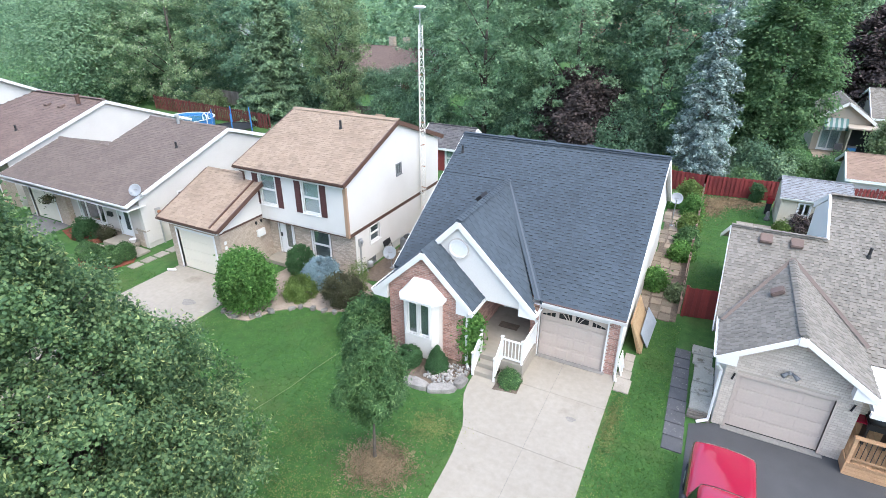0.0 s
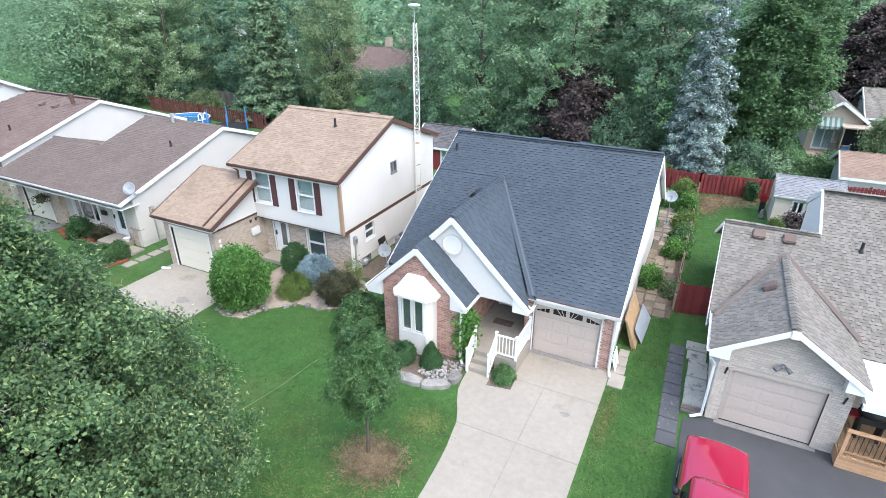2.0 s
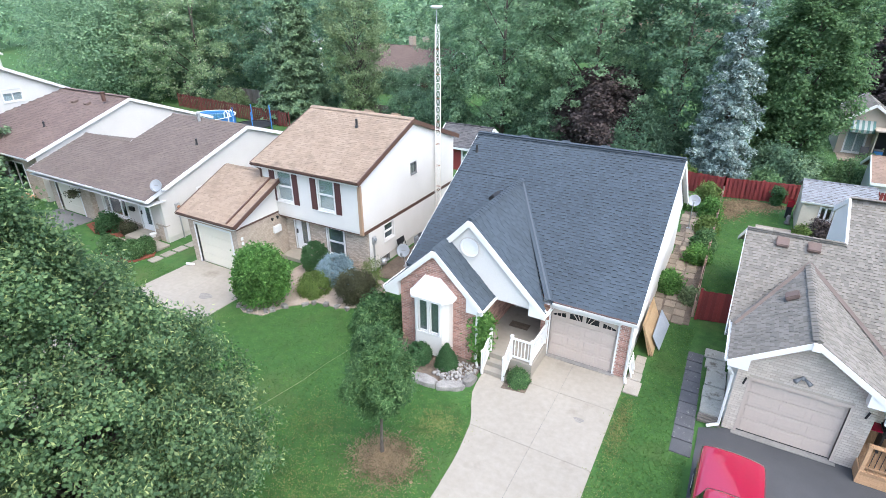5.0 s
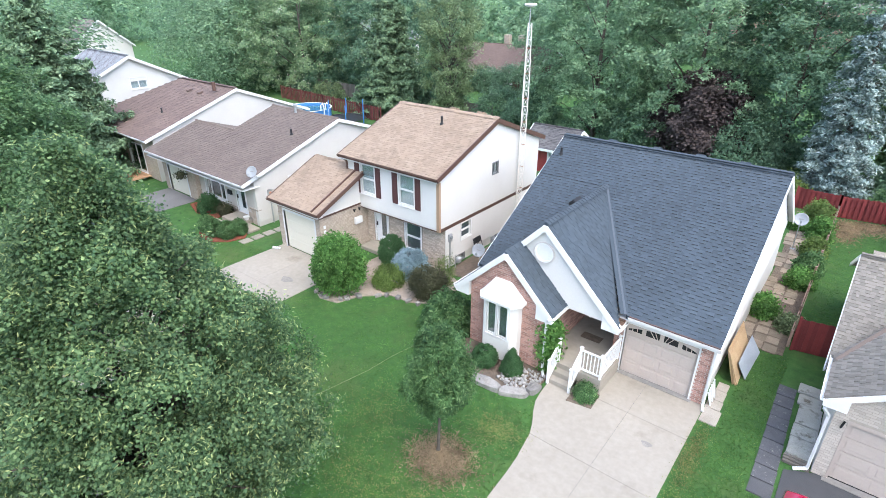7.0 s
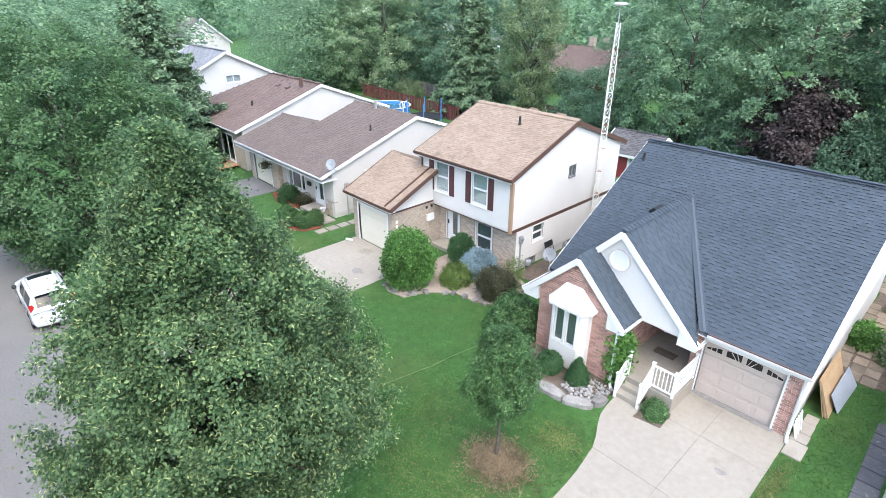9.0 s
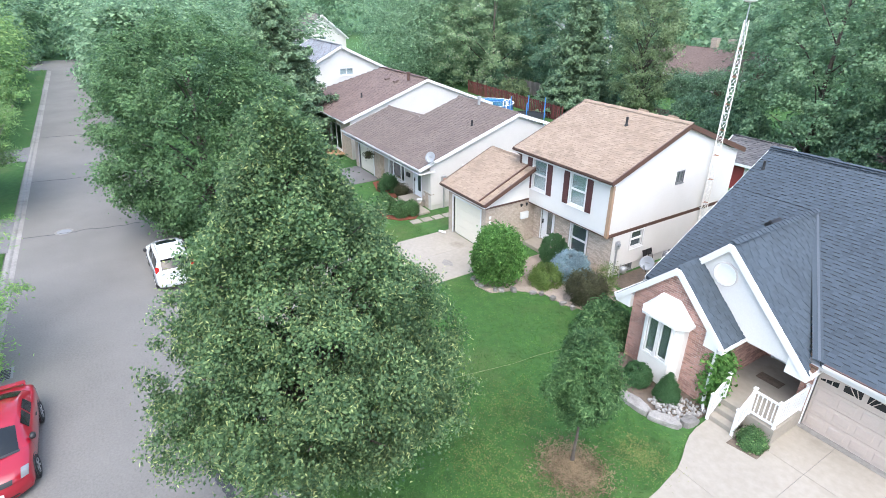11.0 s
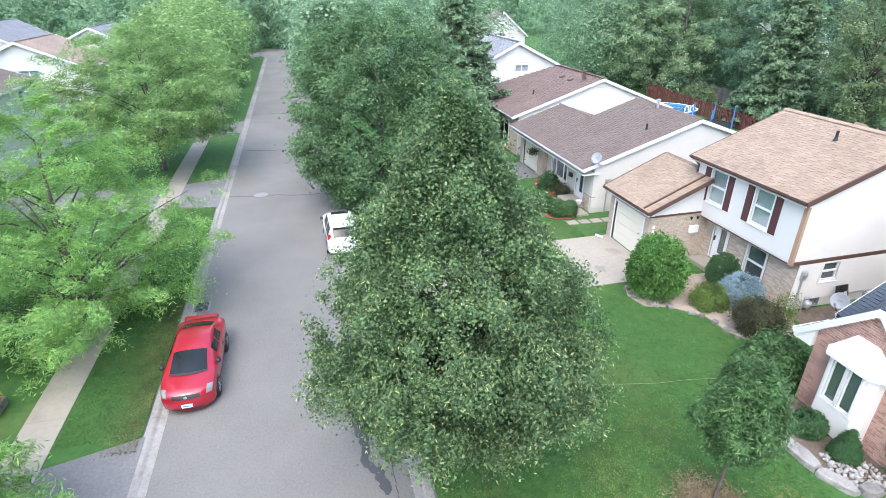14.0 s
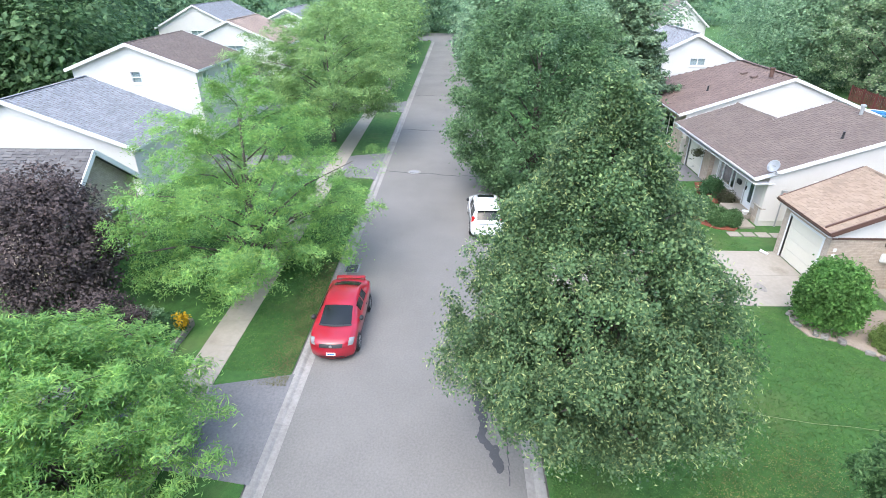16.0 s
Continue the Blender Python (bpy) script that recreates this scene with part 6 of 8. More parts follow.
for q in (-1, 1):
    part("lamp_head", tube([(3.32 + q * 0.03, NY - 0.08, 2.62), (3.32 + q * 0.11, NY - 0.16, 2.6), (3.32 + q * 0.2, NY - 0.24, 2.55)], [0.03, 0.05, 0.075], 10), paint("lamp_grey", (0.13, 0.14, 0.155), 0.5), lamp, smooth=True)
for x in (1.95, 4.98):
    part("wall_bracket", beam((x, NY - 0.03, 1.85), (x + 0.04, NY - 0.05, 2.1), 0.03, 0.05), BLACK, nh)
deck = thing("porch_deck", "reddish wooden porch deck with black spindles", "deck", (6.5, 16.3, 0))
for k in range(18):
    part("board", box(5.22 + k * 0.145, 5.355 + k * 0.145, 15.1, 17.55, 0.42, 0.46), DECK_WOOD, deck)
for k in range(4):
    part("skirt_board", box(5.2, 8.0, 15.06, 15.095, 0.02 + k * 0.11, 0.12 + k * 0.11), DECK_WOOD, deck)
part("side_board", box(5.16, 5.2, 15.06, 17.5, 0.05, 0.46), DECK_WOOD, deck)
for x in (5.22, 6.6, 8.0):
    part("post", box(x - 0.045, x + 0.045, 15.08, 15.17, 0.0, 1.4), DECK_WOOD, deck)
part("hand_rail", box(5.15, 8.05, 15.05, 15.2, 1.33, 1.37), DECK_WOOD, deck)
part("low_rail", box(5.22, 8.0, 15.1, 15.15, 0.58, 0.64), DECK_WOOD, deck)
for k in range(22):
    part("spindle", box(5.34 + k * 0.12, 5.355 + k * 0.12, 15.115, 15.13, 0.6, 1.34), BLACK, deck)
bb = thing("barbecue", "black covered barbecue on the porch deck", "barbecue", (5.9, 16.2, 0.46))
part("hood", lathe([(0.34, 0.0), (0.36, 0.12), (0.3, 0.26), (0.12, 0.34)], (5.95, 16.25, 1.3), 14), BLACK, bb, smooth=True)
part("fire_box", box(5.62, 6.28, 16.0, 16.5, 1.05, 1.3, None, 0.03), BLACK, bb)
for x in (5.66, 6.2):
    part("leg", box(x, x + 0.05, 16.05, 16.45, 0.46, 1.05), BLACK, bb)
part("side_shelf", box(5.3, 5.62, 16.05, 16.45, 1.2, 1.23), CAR_MAROON, bb)


# ---- houses farther off ----
def plain_house(name, label, x0, x1, y0, y1, ze_, ridge, axis, roof, wall_mat, fronts=(), over=0.35, pane_list=(), seed=90, course=0.15):
    """A house with a gabled roof: axis x or y is the ridge's way. pane_list: (side, u0, u1, z0, z1)."""
    th = house(name, label, (x0 + x1) / 2, (y0 + y1) / 2)
    sides = {"s": Wall((x0, y0), (x1, y0)), "e": Wall((x1, y0), (x1, y1)), "n": Wall((x1, y1), (x0, y1)), "w": Wall((x0, y1), (x0, y0))}
    for k, w in sides.items():
        gable = (k in "ew") == (axis == "x")
        out = [(0, ze_), (w.length, ze_), (w.length / 2, ridge - 0.15)] if gable else None
        holes = [p[1:] for p in pane_list if p[0] == k]
        w.build(0, ze_, holes, out, material=wall_mat, parent=th)
        if k in "es" and gable:
            w.boards([(0, 0.3), (w.length, 0.3), (w.length, ze_), (w.length / 2, ridge - 0.2), (0, ze_)], [(h[0] - 0.1, h[1] + 0.1, h[2] - 0.1, h[3] + 0.1) for h in holes], th, wall_mat, 0.2, 0.008)
        for h in holes:
            window(w, *h, th, TRIM, "slider" if h[1] - h[0] > 1.1 else "double", "window", 0.08, BLIND if seed % 2 else None)
    core(th, x0, x1, y0, y1, ze_)
    if axis == "x":
        ym, s = (y0 + y1) / 2, (ridge - ze_) / ((y1 - y0) / 2)
        zo = ze_ - over * s
        P = [[(x0 - over, y0 - over, zo), (x1 + over, y0 - over, zo), (x1 + over, ym, ridge), (x0 - over, ym, ridge)], [(x1 + over, y1 + over, zo), (x0 - over, y1 + over, zo), (x0 - over, ym, ridge), (x1 + over, ym, ridge)]]
    else:
        xm, s = (x0 + x1) / 2, (ridge - ze_) / ((x1 - x0) / 2)
        zo = ze_ - over * s
        P = [[(x1 + over, y0 - over, zo), (x1 + over, y1 + over, zo), (xm, y1 + over, ridge), (xm, y0 - over, ridge)], [(x0 - over, y1 + over, zo), (x0 - over, y0 - over, zo), (xm, y0 - over, ridge), (xm, y1 + over, ridge)]]
    for i, p in enumerate(P):
        shingled(th, p, roof, seed=seed + i, width=0.3, exposure=course)
        for a, b in ((p[1], p[2]), (p[0], p[3])):
            fascia(th, a, b, TRIM, 0.22, 0.06, 0.1)
        fascia(th, p[0], p[1], TRIM, 0.16, 0.1, 0.1, "eave_board")
    return th


plain_house("white_house", "white-sided storey-and-half house with blue-grey shingles", -60, -52, 17.0, 26.0, 4.9, 7.1, "x", ROOF_BLUE, SIDING, pane_list=[("e", 4.3, 5.7, 4.3, 5.2), ("e", 1.2, 2.6, 1.0, 2.2)], seed=93)
plain_house("south_two_storey", "pale two-storey house with brown shingles", -48.5, -40, -28.8, -19.5, 5.75, 7.45, "x", ROOF_BROWN, SIDING, pane_list=[("e", 4.4, 5.1, 4.6, 5.4), ("n", 1.0, 1.8, 3.6, 5.2), ("n", 5.6, 6.4, 3.6, 5.2)], seed=95)
plain_house("south_bungalow", "low white-sided house with blue-grey shingles", -35.2, -28.3, -31.2, -18.4, 3.4, 5.85, "x", ROOF_BLUE, SIDING, seed=97)
plain_house("south_garage_house", "brick-fronted house with dark grey shingles", -23.6, -18.4, -30, -15.8, 3.3, 5.3, "y", ROOF_GREY, BRICK_TAN, pane_list=[("n", 1.6, 4.2, 0.3, 2.2)], seed=98)
plain_house("south_pink_house", "low white house with pinkish shingles", -76, -66, -33, -21, 4.4, 7.0, "x", ROOF_PINK, SIDING, pane_list=[("e", 5.5, 7.4, 3.0, 4.2)], seed=99)
plain_house("south_brown_house", "low house with brown shingles", -54.5, -49.2, -33, -19, 3.6, 6.2, "x", ROOF_BROWN, SIDING, seed=101)
plain_house("far_blue_house", "pale house with blue-grey shingles", -100, -86, -46, -34, 4.6, 7.6, "x", ROOF_BLUE, SIDING, pane_list=[("e", 5, 7, 2.5, 4)], seed=103)
plain_house("far_cream_house", "pale house with grey shingles", -96, -84, -31, -20, 4.6, 7.2, "x", ROOF_BLUE, SIDING, pane_list=[("e", 5, 6, 3.0, 4.2), ("e", 6.2, 7.2, 3.0, 4.2)], seed=105)
plain_house("far_brown_house", "dark brown house with brown-red shingles among trees", -52, -36, 64, 74, 2.4, 5.1, "x", ROOF_RED, BROWN_TRIM, pane_list=[("s", 3.2, 5.0, 0.7, 2.0), ("s", 8.0, 9.8, 0.7, 2.0), ("s", 11.5, 13.0, 0.7, 2.0)], seed=106)
far_brown = bpy.data.objects["far_brown_house"]
for x in (-43.5, -41.2):
    part("chimney", box(x - 0.4, x + 0.4, 69.2, 70.0, 4.6, 6.3, None, 0.03), BRICK_TAN, far_brown)
for x in (-45.5, -43.4, -41.0, -38.6):
    part("skylight", beam((x, 67.6, 4.14), (x, 68.3, 4.52), 0.5, 0.08, (0, -0.5, 1)), TRIM, far_brown)
# Wall beige darkened in its colour for the shade of nearby trees.
SHADED_BEIGE = paint("cottage_beige", (0.38, 0.325, 0.265), 0.7, wear=0.05)
plain_house("garden_cottage", "low beige gabled house behind the gardens", 7.5, 11.2, 55, 60.5, 2.9, 4.2, "y", ROOF_TAUPE, SHADED_BEIGE, pane_list=[("s", 0.55, 1.85, 0.2, 2.1)], seed=107)
plain_house("low_garden_house", "low house with taupe shingles behind a garden", 11.8, 21, 57, 65, 2.9, 4.6, "x", ROOF_TAUPE, SHADED_BEIGE, seed=119)
plain_house("far_white_house", "white house half hidden by trees", -76, -66, 66, 76, 4.5, 7.5, "y", ROOF_BLUE, SIDING, seed=109)
plain_house("far_gable_house", "pale gabled house among trees", -98, -90, 30, 38, 4.8, 8.2, "x", ROOF_TAUPE, SIDING, pane_list=[("e", 3.4, 4.6, 4.4, 5.6)], seed=111)
plain_house("long_brick_building", "long low brick building with white roof edge beyond the trees", -60, 10, 150, 170, 8.5, 9.0, "x", ROOF_TAUPE, BRICK_PINK, seed=113, course=1.0)

# striped awning, patio and open shed side of the garden cottage
aw = thing("window_awning", "green and white striped canvas awning over a patio door", "awning", (9.2, 54.6, 2.3))
for k in range(9):
    x = 8.0 + k * 0.185
    bm = prism([(54.95, 2.8), (54.1, 2.2), (54.1, 1.98), (54.08, 1.98), (54.08, 2.23), (54.93, 2.83)], lambda y, z: (x, y, z), lambda y, z: (x + 0.182, y, z))
    bmesh.ops.recalc_face_normals(bm, faces=bm.faces)
    part("stripe", bm, paint("awning_green", (0.075, 0.16, 0.15), 0.8) if k % 2 == 0 else surface("awning_cloth", (0.26, 0.29, 0.28), (0.34, 0.36, 0.35), 3, 40, 0.9), aw)
ob = thing("open_shed", "cream lean-to shed with an open dark front", "shed", (10.7, 54.2, 0))
# the back wall is painted near black for the shade inside
for a, b, c, d in ((9.75, 9.85, 53.6, 54.9), (11.7, 11.8, 53.6, 54.9), (9.85, 11.7, 54.85, 54.9)):
    part("wall", box(a, b, c, d, 0, 2.3), SHADED_BEIGE if a != 9.85 else DARK_ROOM, ob)
part("roof", box(9.6, 11.95, 53.3, 55.0, 2.3, 2.4), SHADED_BEIGE, ob)
st = thing("storage_bin", "blue plastic storage bin in an open shed", "bin", (10.3, 54.2, 0))
part("body", box(10.0, 10.6, 53.9, 54.4, 0, 0.7, None, 0.04), POOL_BLUE, st)
part("lid", box(9.97, 10.63, 53.87, 54.43, 0.7, 0.76, None, 0.02), GREY_PLASTIC, st)

# ---- cars ----
def car(name, label, m, length=4.45, width=1.75, height=1.4, paint_mat=None, cabin=(-1.55, 0.75), hood=0.95, boot=1.0, spoiler=False, roof_x=(-0.95, 0.1), grille=True, bow=0.42, hatch=False, boxy=False):
    """A car, front towards local +x: lofted lower body, glass cabin, painted roof and pillars, lamps, mirrors and wheels."""
    th = thing(name, label, "car")
    L, W = length / 2, width / 2
    axle_f, axle_r = L - 0.88, -L + 0.92
    st = [(-L, 0.86, 0.36, boot * 0.66), (-L + 0.05, 0.91, 0.28, boot * 0.92), (-L + 0.14, 0.94, 0.26, boot - 0.015), (-L + 0.4, 0.97, 0.24, boot), (cabin[0], 1.0, 0.22, boot + 0.0), (0.0, 1.0, 0.2, 0.5 * (hood + boot)), (cabin[1], 1.0, 0.2, hood + 0.01), (min(cabin[1] + 0.3, L - 0.6), 0.995, 0.2, hood - 0.02), (L - 0.5, 0.985, 0.2, hood - 0.06), (L - 0.3, 0.975, 0.2, hood - 0.10), (L - 0.15, 0.965, 0.18, hood - 0.145), (L - 0.06, 0.95, 0.18, hood - 0.20), (L - 0.015, 0.93, 0.18, hood - 0.26), (L, 0.9, 0.2, hood - 0.32)]
    if boxy:
        st = st[:8] + [(L - 0.5, 0.99, 0.2, hood - 0.03), (L - 0.25, 0.985, 0.2, hood - 0.045), (L - 0.1, 0.98, 0.2, hood - 0.055), (L - 0.03, 0.97, 0.2, hood - 0.075), (L - 0.01, 0.965, 0.2, hood - 0.12), (L, 0.96, 0.22, hood - 0.16)]
    stx = [q[0] for q in st]

    def skin(x, q, s, lift=0.0):
        """A place on the lower body: q runs from the sill (0) over the shoulder (4) to the middle (6)."""
        w, z0, zt = (float(np.interp(x, stx, [r[k] for r in st])) for k in (1, 2, 3))
        y = W * w
        ys = (0.0, 0.5, 0.93, 0.985, 1.0, 0.98, 0.91, 0.5, 0.0)
        zs = (z0, z0, z0, z0 + 0.12, 0.55 if zt > 0.62 else zt * 0.85, zt - 0.1, zt - 0.02, zt + 0.025, zt + 0.04)
        yy, zz = float(np.interp(q, range(-2, 7), ys)) * y, float(np.interp(q, range(-2, 7), zs))
        v = abs(yy) / W
        xx = x - bow * v ** 2.6 * max(0.0, (x - L + 0.9) / 0.9) + 0.2 * v ** 3 * max(0.0, (-x - L + 0.7) / 0.7)
        return (xx + lift * 0.5 * (1 if x > 0 else -1), s * (yy + lift * (q < 4.5)), zz + lift)

    bm = bmesh.new()
    rings = []
    for x in stx:
        pts = [skin(x, q, 1) for q in (-2, -1, 0, 1, 2, 3, 3.5, 4, 4.5, 5, 5.5, 6)]
        pts += [(a, -b, c) for a, b, c in pts[-2:0:-1]]
        rings.append([bm.verts.new(p) for p in pts])
    for r0, r1 in zip(rings, rings[1:]):
        for i in range(len(r0) - 1):
            bm.faces.new((r0[i], r0[i + 1], r1[i + 1], r1[i]))
        bm.faces.new((r0[-1], r0[0], r1[0], r1[-1]))
    bm.faces.new(rings[0])
    bm.faces.new(rings[-1][::-1])
    bmesh.ops.recalc_face_normals(bm, faces=bm.faces)
    body = part("body", bm, paint_mat, th, smooth=True)

    def patch(name, fn, us, vs, material, parent, lift=0.01):
        """A thin shaped piece that lies on a surface fn(u, v)."""
        b_ = bmesh.new()
        g = [[b_.verts.new(fn(u, v)) for v in vs] for u in us]
        for r0, r1 in zip(g, g[1:]):
            for i in range(len(vs) - 1):
                b_.faces.new((r0[i], r0[i + 1], r1[i + 1], r1[i]))
        return part(name, b_, material, parent, smooth=True)

    def nose(v, r):
        """The bowed face of the front bumper: v across, r up."""
        y = v * W * 0.86
        zt = st[-1][3] - 0.02 + 0.05 * (1 - v ** 4)
        return (L + 0.012 - bow * abs(y / W) ** 2.6 - 0.045 * (2 * r - 1) ** 2, y, 0.19 + (zt - 0.19) * r)

    patch("front_bumper", nose, [k / 8 for k in range(-8, 9)], [k / 5 for k in range(6)], paint_mat, th)
    patch("bumper_lip", lambda v, r: (nose(v, 0)[0] - 0.02 * r, nose(v, 0)[1], 0.2 - 0.05 * r), [k / 8 for k in range(-7, 8)], (0, 1), BLACK, th)
    # painted greenhouse, from the cowl over the roof to the rear deck
    zb = hood - 0.02
    xb0, xb1, xr0, xr1 = cabin[0], cabin[1], roof_x[0], roof_x[1]
    run = [(xb1 + 0.02, hood + 0.03, 0.76), (xb1 * 0.55 + xr1 * 0.45, zb + 0.50 * (height - zb), 0.715), (xr1 + 0.04, height - 0.075, 0.675), (xr1 - 0.16, height - 0.03, 0.685), ((xr0 + xr1) / 2, height, 0.68), (xr0 + 0.16, height - 0.035, 0.665), (xr0 - 0.02, height - 0.075, 0.66), (xb0 * 0.5 + xr0 * 0.5, boot + 0.52 * (height - boot), 0.70), (xb0 - 0.05, boot + 0.03, 0.74)]
    U = np.linspace(0, 1, len(run))

    def over(u, v, lift=0.0):
        x, z, w = (float(np.interp(u, U, [r[k] for r in run])) for k in range(3))
        ends = 0.16 * max(0.0, 1 - u * 4) - 0.12 * max(0.0, u * 4 - 3)
        return (x + ends * (1 - v * v) + lift * (1 if u < 0.25 else -1 if u > 0.75 else 0), w * W * v, z - 0.05 * abs(v) ** 3 + lift)

    def flank(u, q, s, lift=0.0):
        """The side between the roof's edge (q 1) and the belt (q 0)."""
        a_ = Vector(over(u, s))
        x = a_.x
        b_ = Vector((max(xb0 - 0.02, min(xb1 - 0.05, x)), s * W * 0.93, 0.5 * (hood + boot) - 0.05 if xb0 + 0.3 < x < xb1 - 0.3 else min(a_.z - 0.01, 0.5 * (hood + boot) - 0.05)))
        c_ = b_.lerp(a_, q)
        return (c_.x, c_.y + s * (lift + 0.05 * q * (1 - q)), c_.z + lift * 0.3)

    us = np.linspace(0, 1, 25)
    bm = bmesh.new()
    grid = []
    for u in us:
        row = [flank(u, q, -1) for q in (0, 0.5)] + [over(u, v) for v in (-1, -0.85, -0.6, -0.3, 0, 0.3, 0.6, 0.85, 1)] + [flank(u, q, 1) for q in (0.5, 0)]
        grid.append([bm.verts.new(p) for p in row])
    for r0, r1 in zip(grid, grid[1:]):
        for i in range(len(r0) - 1):
            bm.faces.new((r0[i], r0[i + 1], r1[i + 1], r1[i]))
    bmesh.ops.recalc_face_normals(bm, faces=bm.faces)
    part("greenhouse", bm, paint_mat, th, smooth=True)
    vs9 = [k / 4 for k in range(-4, 5)]
    patch("windshield", lambda u, v: over(u, v * 0.9, 0.012), np.linspace(0.015, 0.238, 7), vs9, CAR_GLASS, th)
    patch("rear_window", lambda u, v: over(u, v * 0.86, 0.012), np.linspace(0.775, 0.95, 7), vs9, CAR_GLASS, th)
    patch("cowl", lambda u, v: over(u, v * 0.92, 0.016), (0.0, 0.02), vs9, BLACK, th)
    for s in (1, -1):
        for u0, u1 in ((0.27, 0.485), (0.505, 0.70)):
            patch("side_window", lambda u, q: flank(u, q, s, 0.012), np.linspace(u0, u1, 5), (0.16, 0.5, 0.86), CAR_GLASS, th)
        mir = part("mirror", lathe([(0.02, -0.1), (0.075, -0.07), (0.085, 0.05), (0.04, 0.1)], (xb1 - 0.38, s * (W + 0.03), zb + 0.08), 10, None, Matrix(((0, 0, 1), (1, 0, 0), (0, 1, 0)))), BLACK, th, smooth=True)
        patch("headlight", lambda u, q: skin(L - 0.02 - u, q, s, 0.008), (-0.01, 0.0, 0.01, 0.02) if boxy else (-0.01, 0.06, 0.15, 0.26), (2.4, 2.7, 3.0, 3.2) if boxy else (3.7, 3.95, 4.2, 4.45), LAMP_CLEAR, th)
        if not hatch:
            patch("tail_light", lambda u, q: skin(-L + 0.01 + u, q, s, 0.008), (0.0, 0.06, 0.16), (2.6, 3.2, 3.8, 4.6), LAMP_RED, th)
        patch("door_seam", lambda u, q: skin(xb1 - 0.35 + u, q, s, 0.004), (0.0, 0.014), (0.6, 2, 3, 3.9), BLACK, th)
        part("door_handle", box(xb0 + 0.95, xb0 + 1.12, min(s * W * 0.985, s * (W + 0.015)), max(s * W * 0.985, s * (W + 0.015)), hood - 0.2, hood - 0.16, None, 0.01), BLACK, th)
        for ax in (axle_f, axle_r):
            yw = s * (W - 0.09)
            rot = Matrix(((1, 0, 0), (0, 0, 1), (0, 1, 0)))
            arch = part("wheel_arch", lathe([(0.37, -0.1), (0.37, 0.098), (0.345, 0.1), (0.33, 0.0)], (ax, s * (W - 0.1), 0.33), 24, None, rot), BLACK, th)
            tyre = part("tyre", lathe([(0.2, -0.1), (0.29, -0.105), (0.32, -0.08), (0.32, 0.08), (0.29, 0.105), (0.2, 0.1)], (ax, yw, 0.32), 24, None, rot), RUBBER, th, smooth=True)
            rim = part("rim", lathe([(0.21, -0.09), (0.215, 0.1), (0.19, 0.106), (0.17, 0.07), (0.05, 0.085)], (ax, yw, 0.32), 20, None, rot), GREY_PLASTIC, tyre, smooth=True)
            for k in range(5):
                a = 2 * math.pi * k / 5
                for sy in (0.1,):
                    yy = yw + s * sy
                    part("spoke", beam((ax, yy, 0.32), (ax + 0.2 * math.cos(a), yy, 0.32 + 0.2 * math.sin(a)), 0.05, 0.02, (0, 1, 0)), ALLOY, tyre)
    if grille:
        patch("grille", lambda u, v: skin(L - 0.005 - u, 6 - 1.05 * abs(v), 1 if v >= 0 else -1, 0.008), (-0.01, 0.015, 0.035, 0.055), vs9, BLACK, th)
        part("badge", lathe([(0.055, 0), (0.055, 0.012), (0.03, 0.016)], (L - 0.012, 0, hood - 0.23), 12, None, Matrix(((0, 0, 1), (1, 0, 0), (0, 1, 0)))), ALLOY, th)
        patch("lower_intake", lambda v, r: (nose(v, r)[0] + 0.006, nose(v, r)[1], nose(v, r)[2]), [k / 8 for k in range(-5, 6)], (0.08, 0.2), BLACK, th)
        pl = part("plate", box(L - 0.02, L + 0.03, -0.16, 0.16, 0.34, 0.46), TRIM, th)
        part("plate_bar", box(L + 0.03, L + 0.033, -0.11, 0.11, 0.38, 0.42), POOL_BLUE, pl)
    part("wiper", beam((xb1 + 0.02, -W * 0.6, zb + 0.02), (xb1 - 0.02, W * 0.1, zb + 0.06), 0.03, 0.02), BLACK, th)
    if hatch:
        patch("sunroof", lambda u, v: over(u, v * 0.72, 0.012), np.linspace(0.33, 0.43, 4), vs9, CAR_GLASS, th)
        part("roof_spoiler", box(xr0 - 0.22, xr0 + 0.06, -W * 0.6, W * 0.6, height - 0.075, height - 0.045, None, 0.012), paint_mat, th)
        for s in (1, -1):
            part("roof_rail", tube([over(u, s * 0.86, 0.03) for u in (0.36, 0.45, 0.55, 0.66)], [0.02] * 4, 6), METAL, th, smooth=True)
            part("tail_lamp", box(-L + 0.12, -L + 0.3, min(s * W * 0.72, s * W * 0.92), max(s * W * 0.72, s * W * 0.92), 0.95, 1.25, None, 0.03), LAMP_RED, th)
    if spoiler:
        part("spoiler", box(-L + 0.06, -L + 0.27, -W * 0.68, W * 0.68, boot + 0.07, boot + 0.1, None, 0.014), paint_mat, th)
        for s in (1, -1):
            part("spoiler_foot", box(-L + 0.08, -L + 0.22, s * W * 0.66 - 0.03, s * W * 0.66 + 0.03, boot - 0.02, boot + 0.08), paint_mat, th)
    th.matrix_basis = m
    return th


car("red_coupe", "glossy red two-door coupe with a boot spoiler, parked beside the kerb", pose(-16.05, -4.25, ROAD_Z), 4.3, 1.68, 1.34, CAR_RED, (-1.6, 1.15), 0.92, 0.98, True, (-0.95, 0.28))
car("white_hatchback", "white hatchback with red tail lights, parked under a tree", pose(-25.75, 1.5, ROAD_Z + 0.01, 0, 0, 181), 4.35, 1.74, 1.64, CAR_WHITE, (-2.12, 1.15), 1.0, 1.0, False, (-1.72, 0.2), True, 0.42, True)
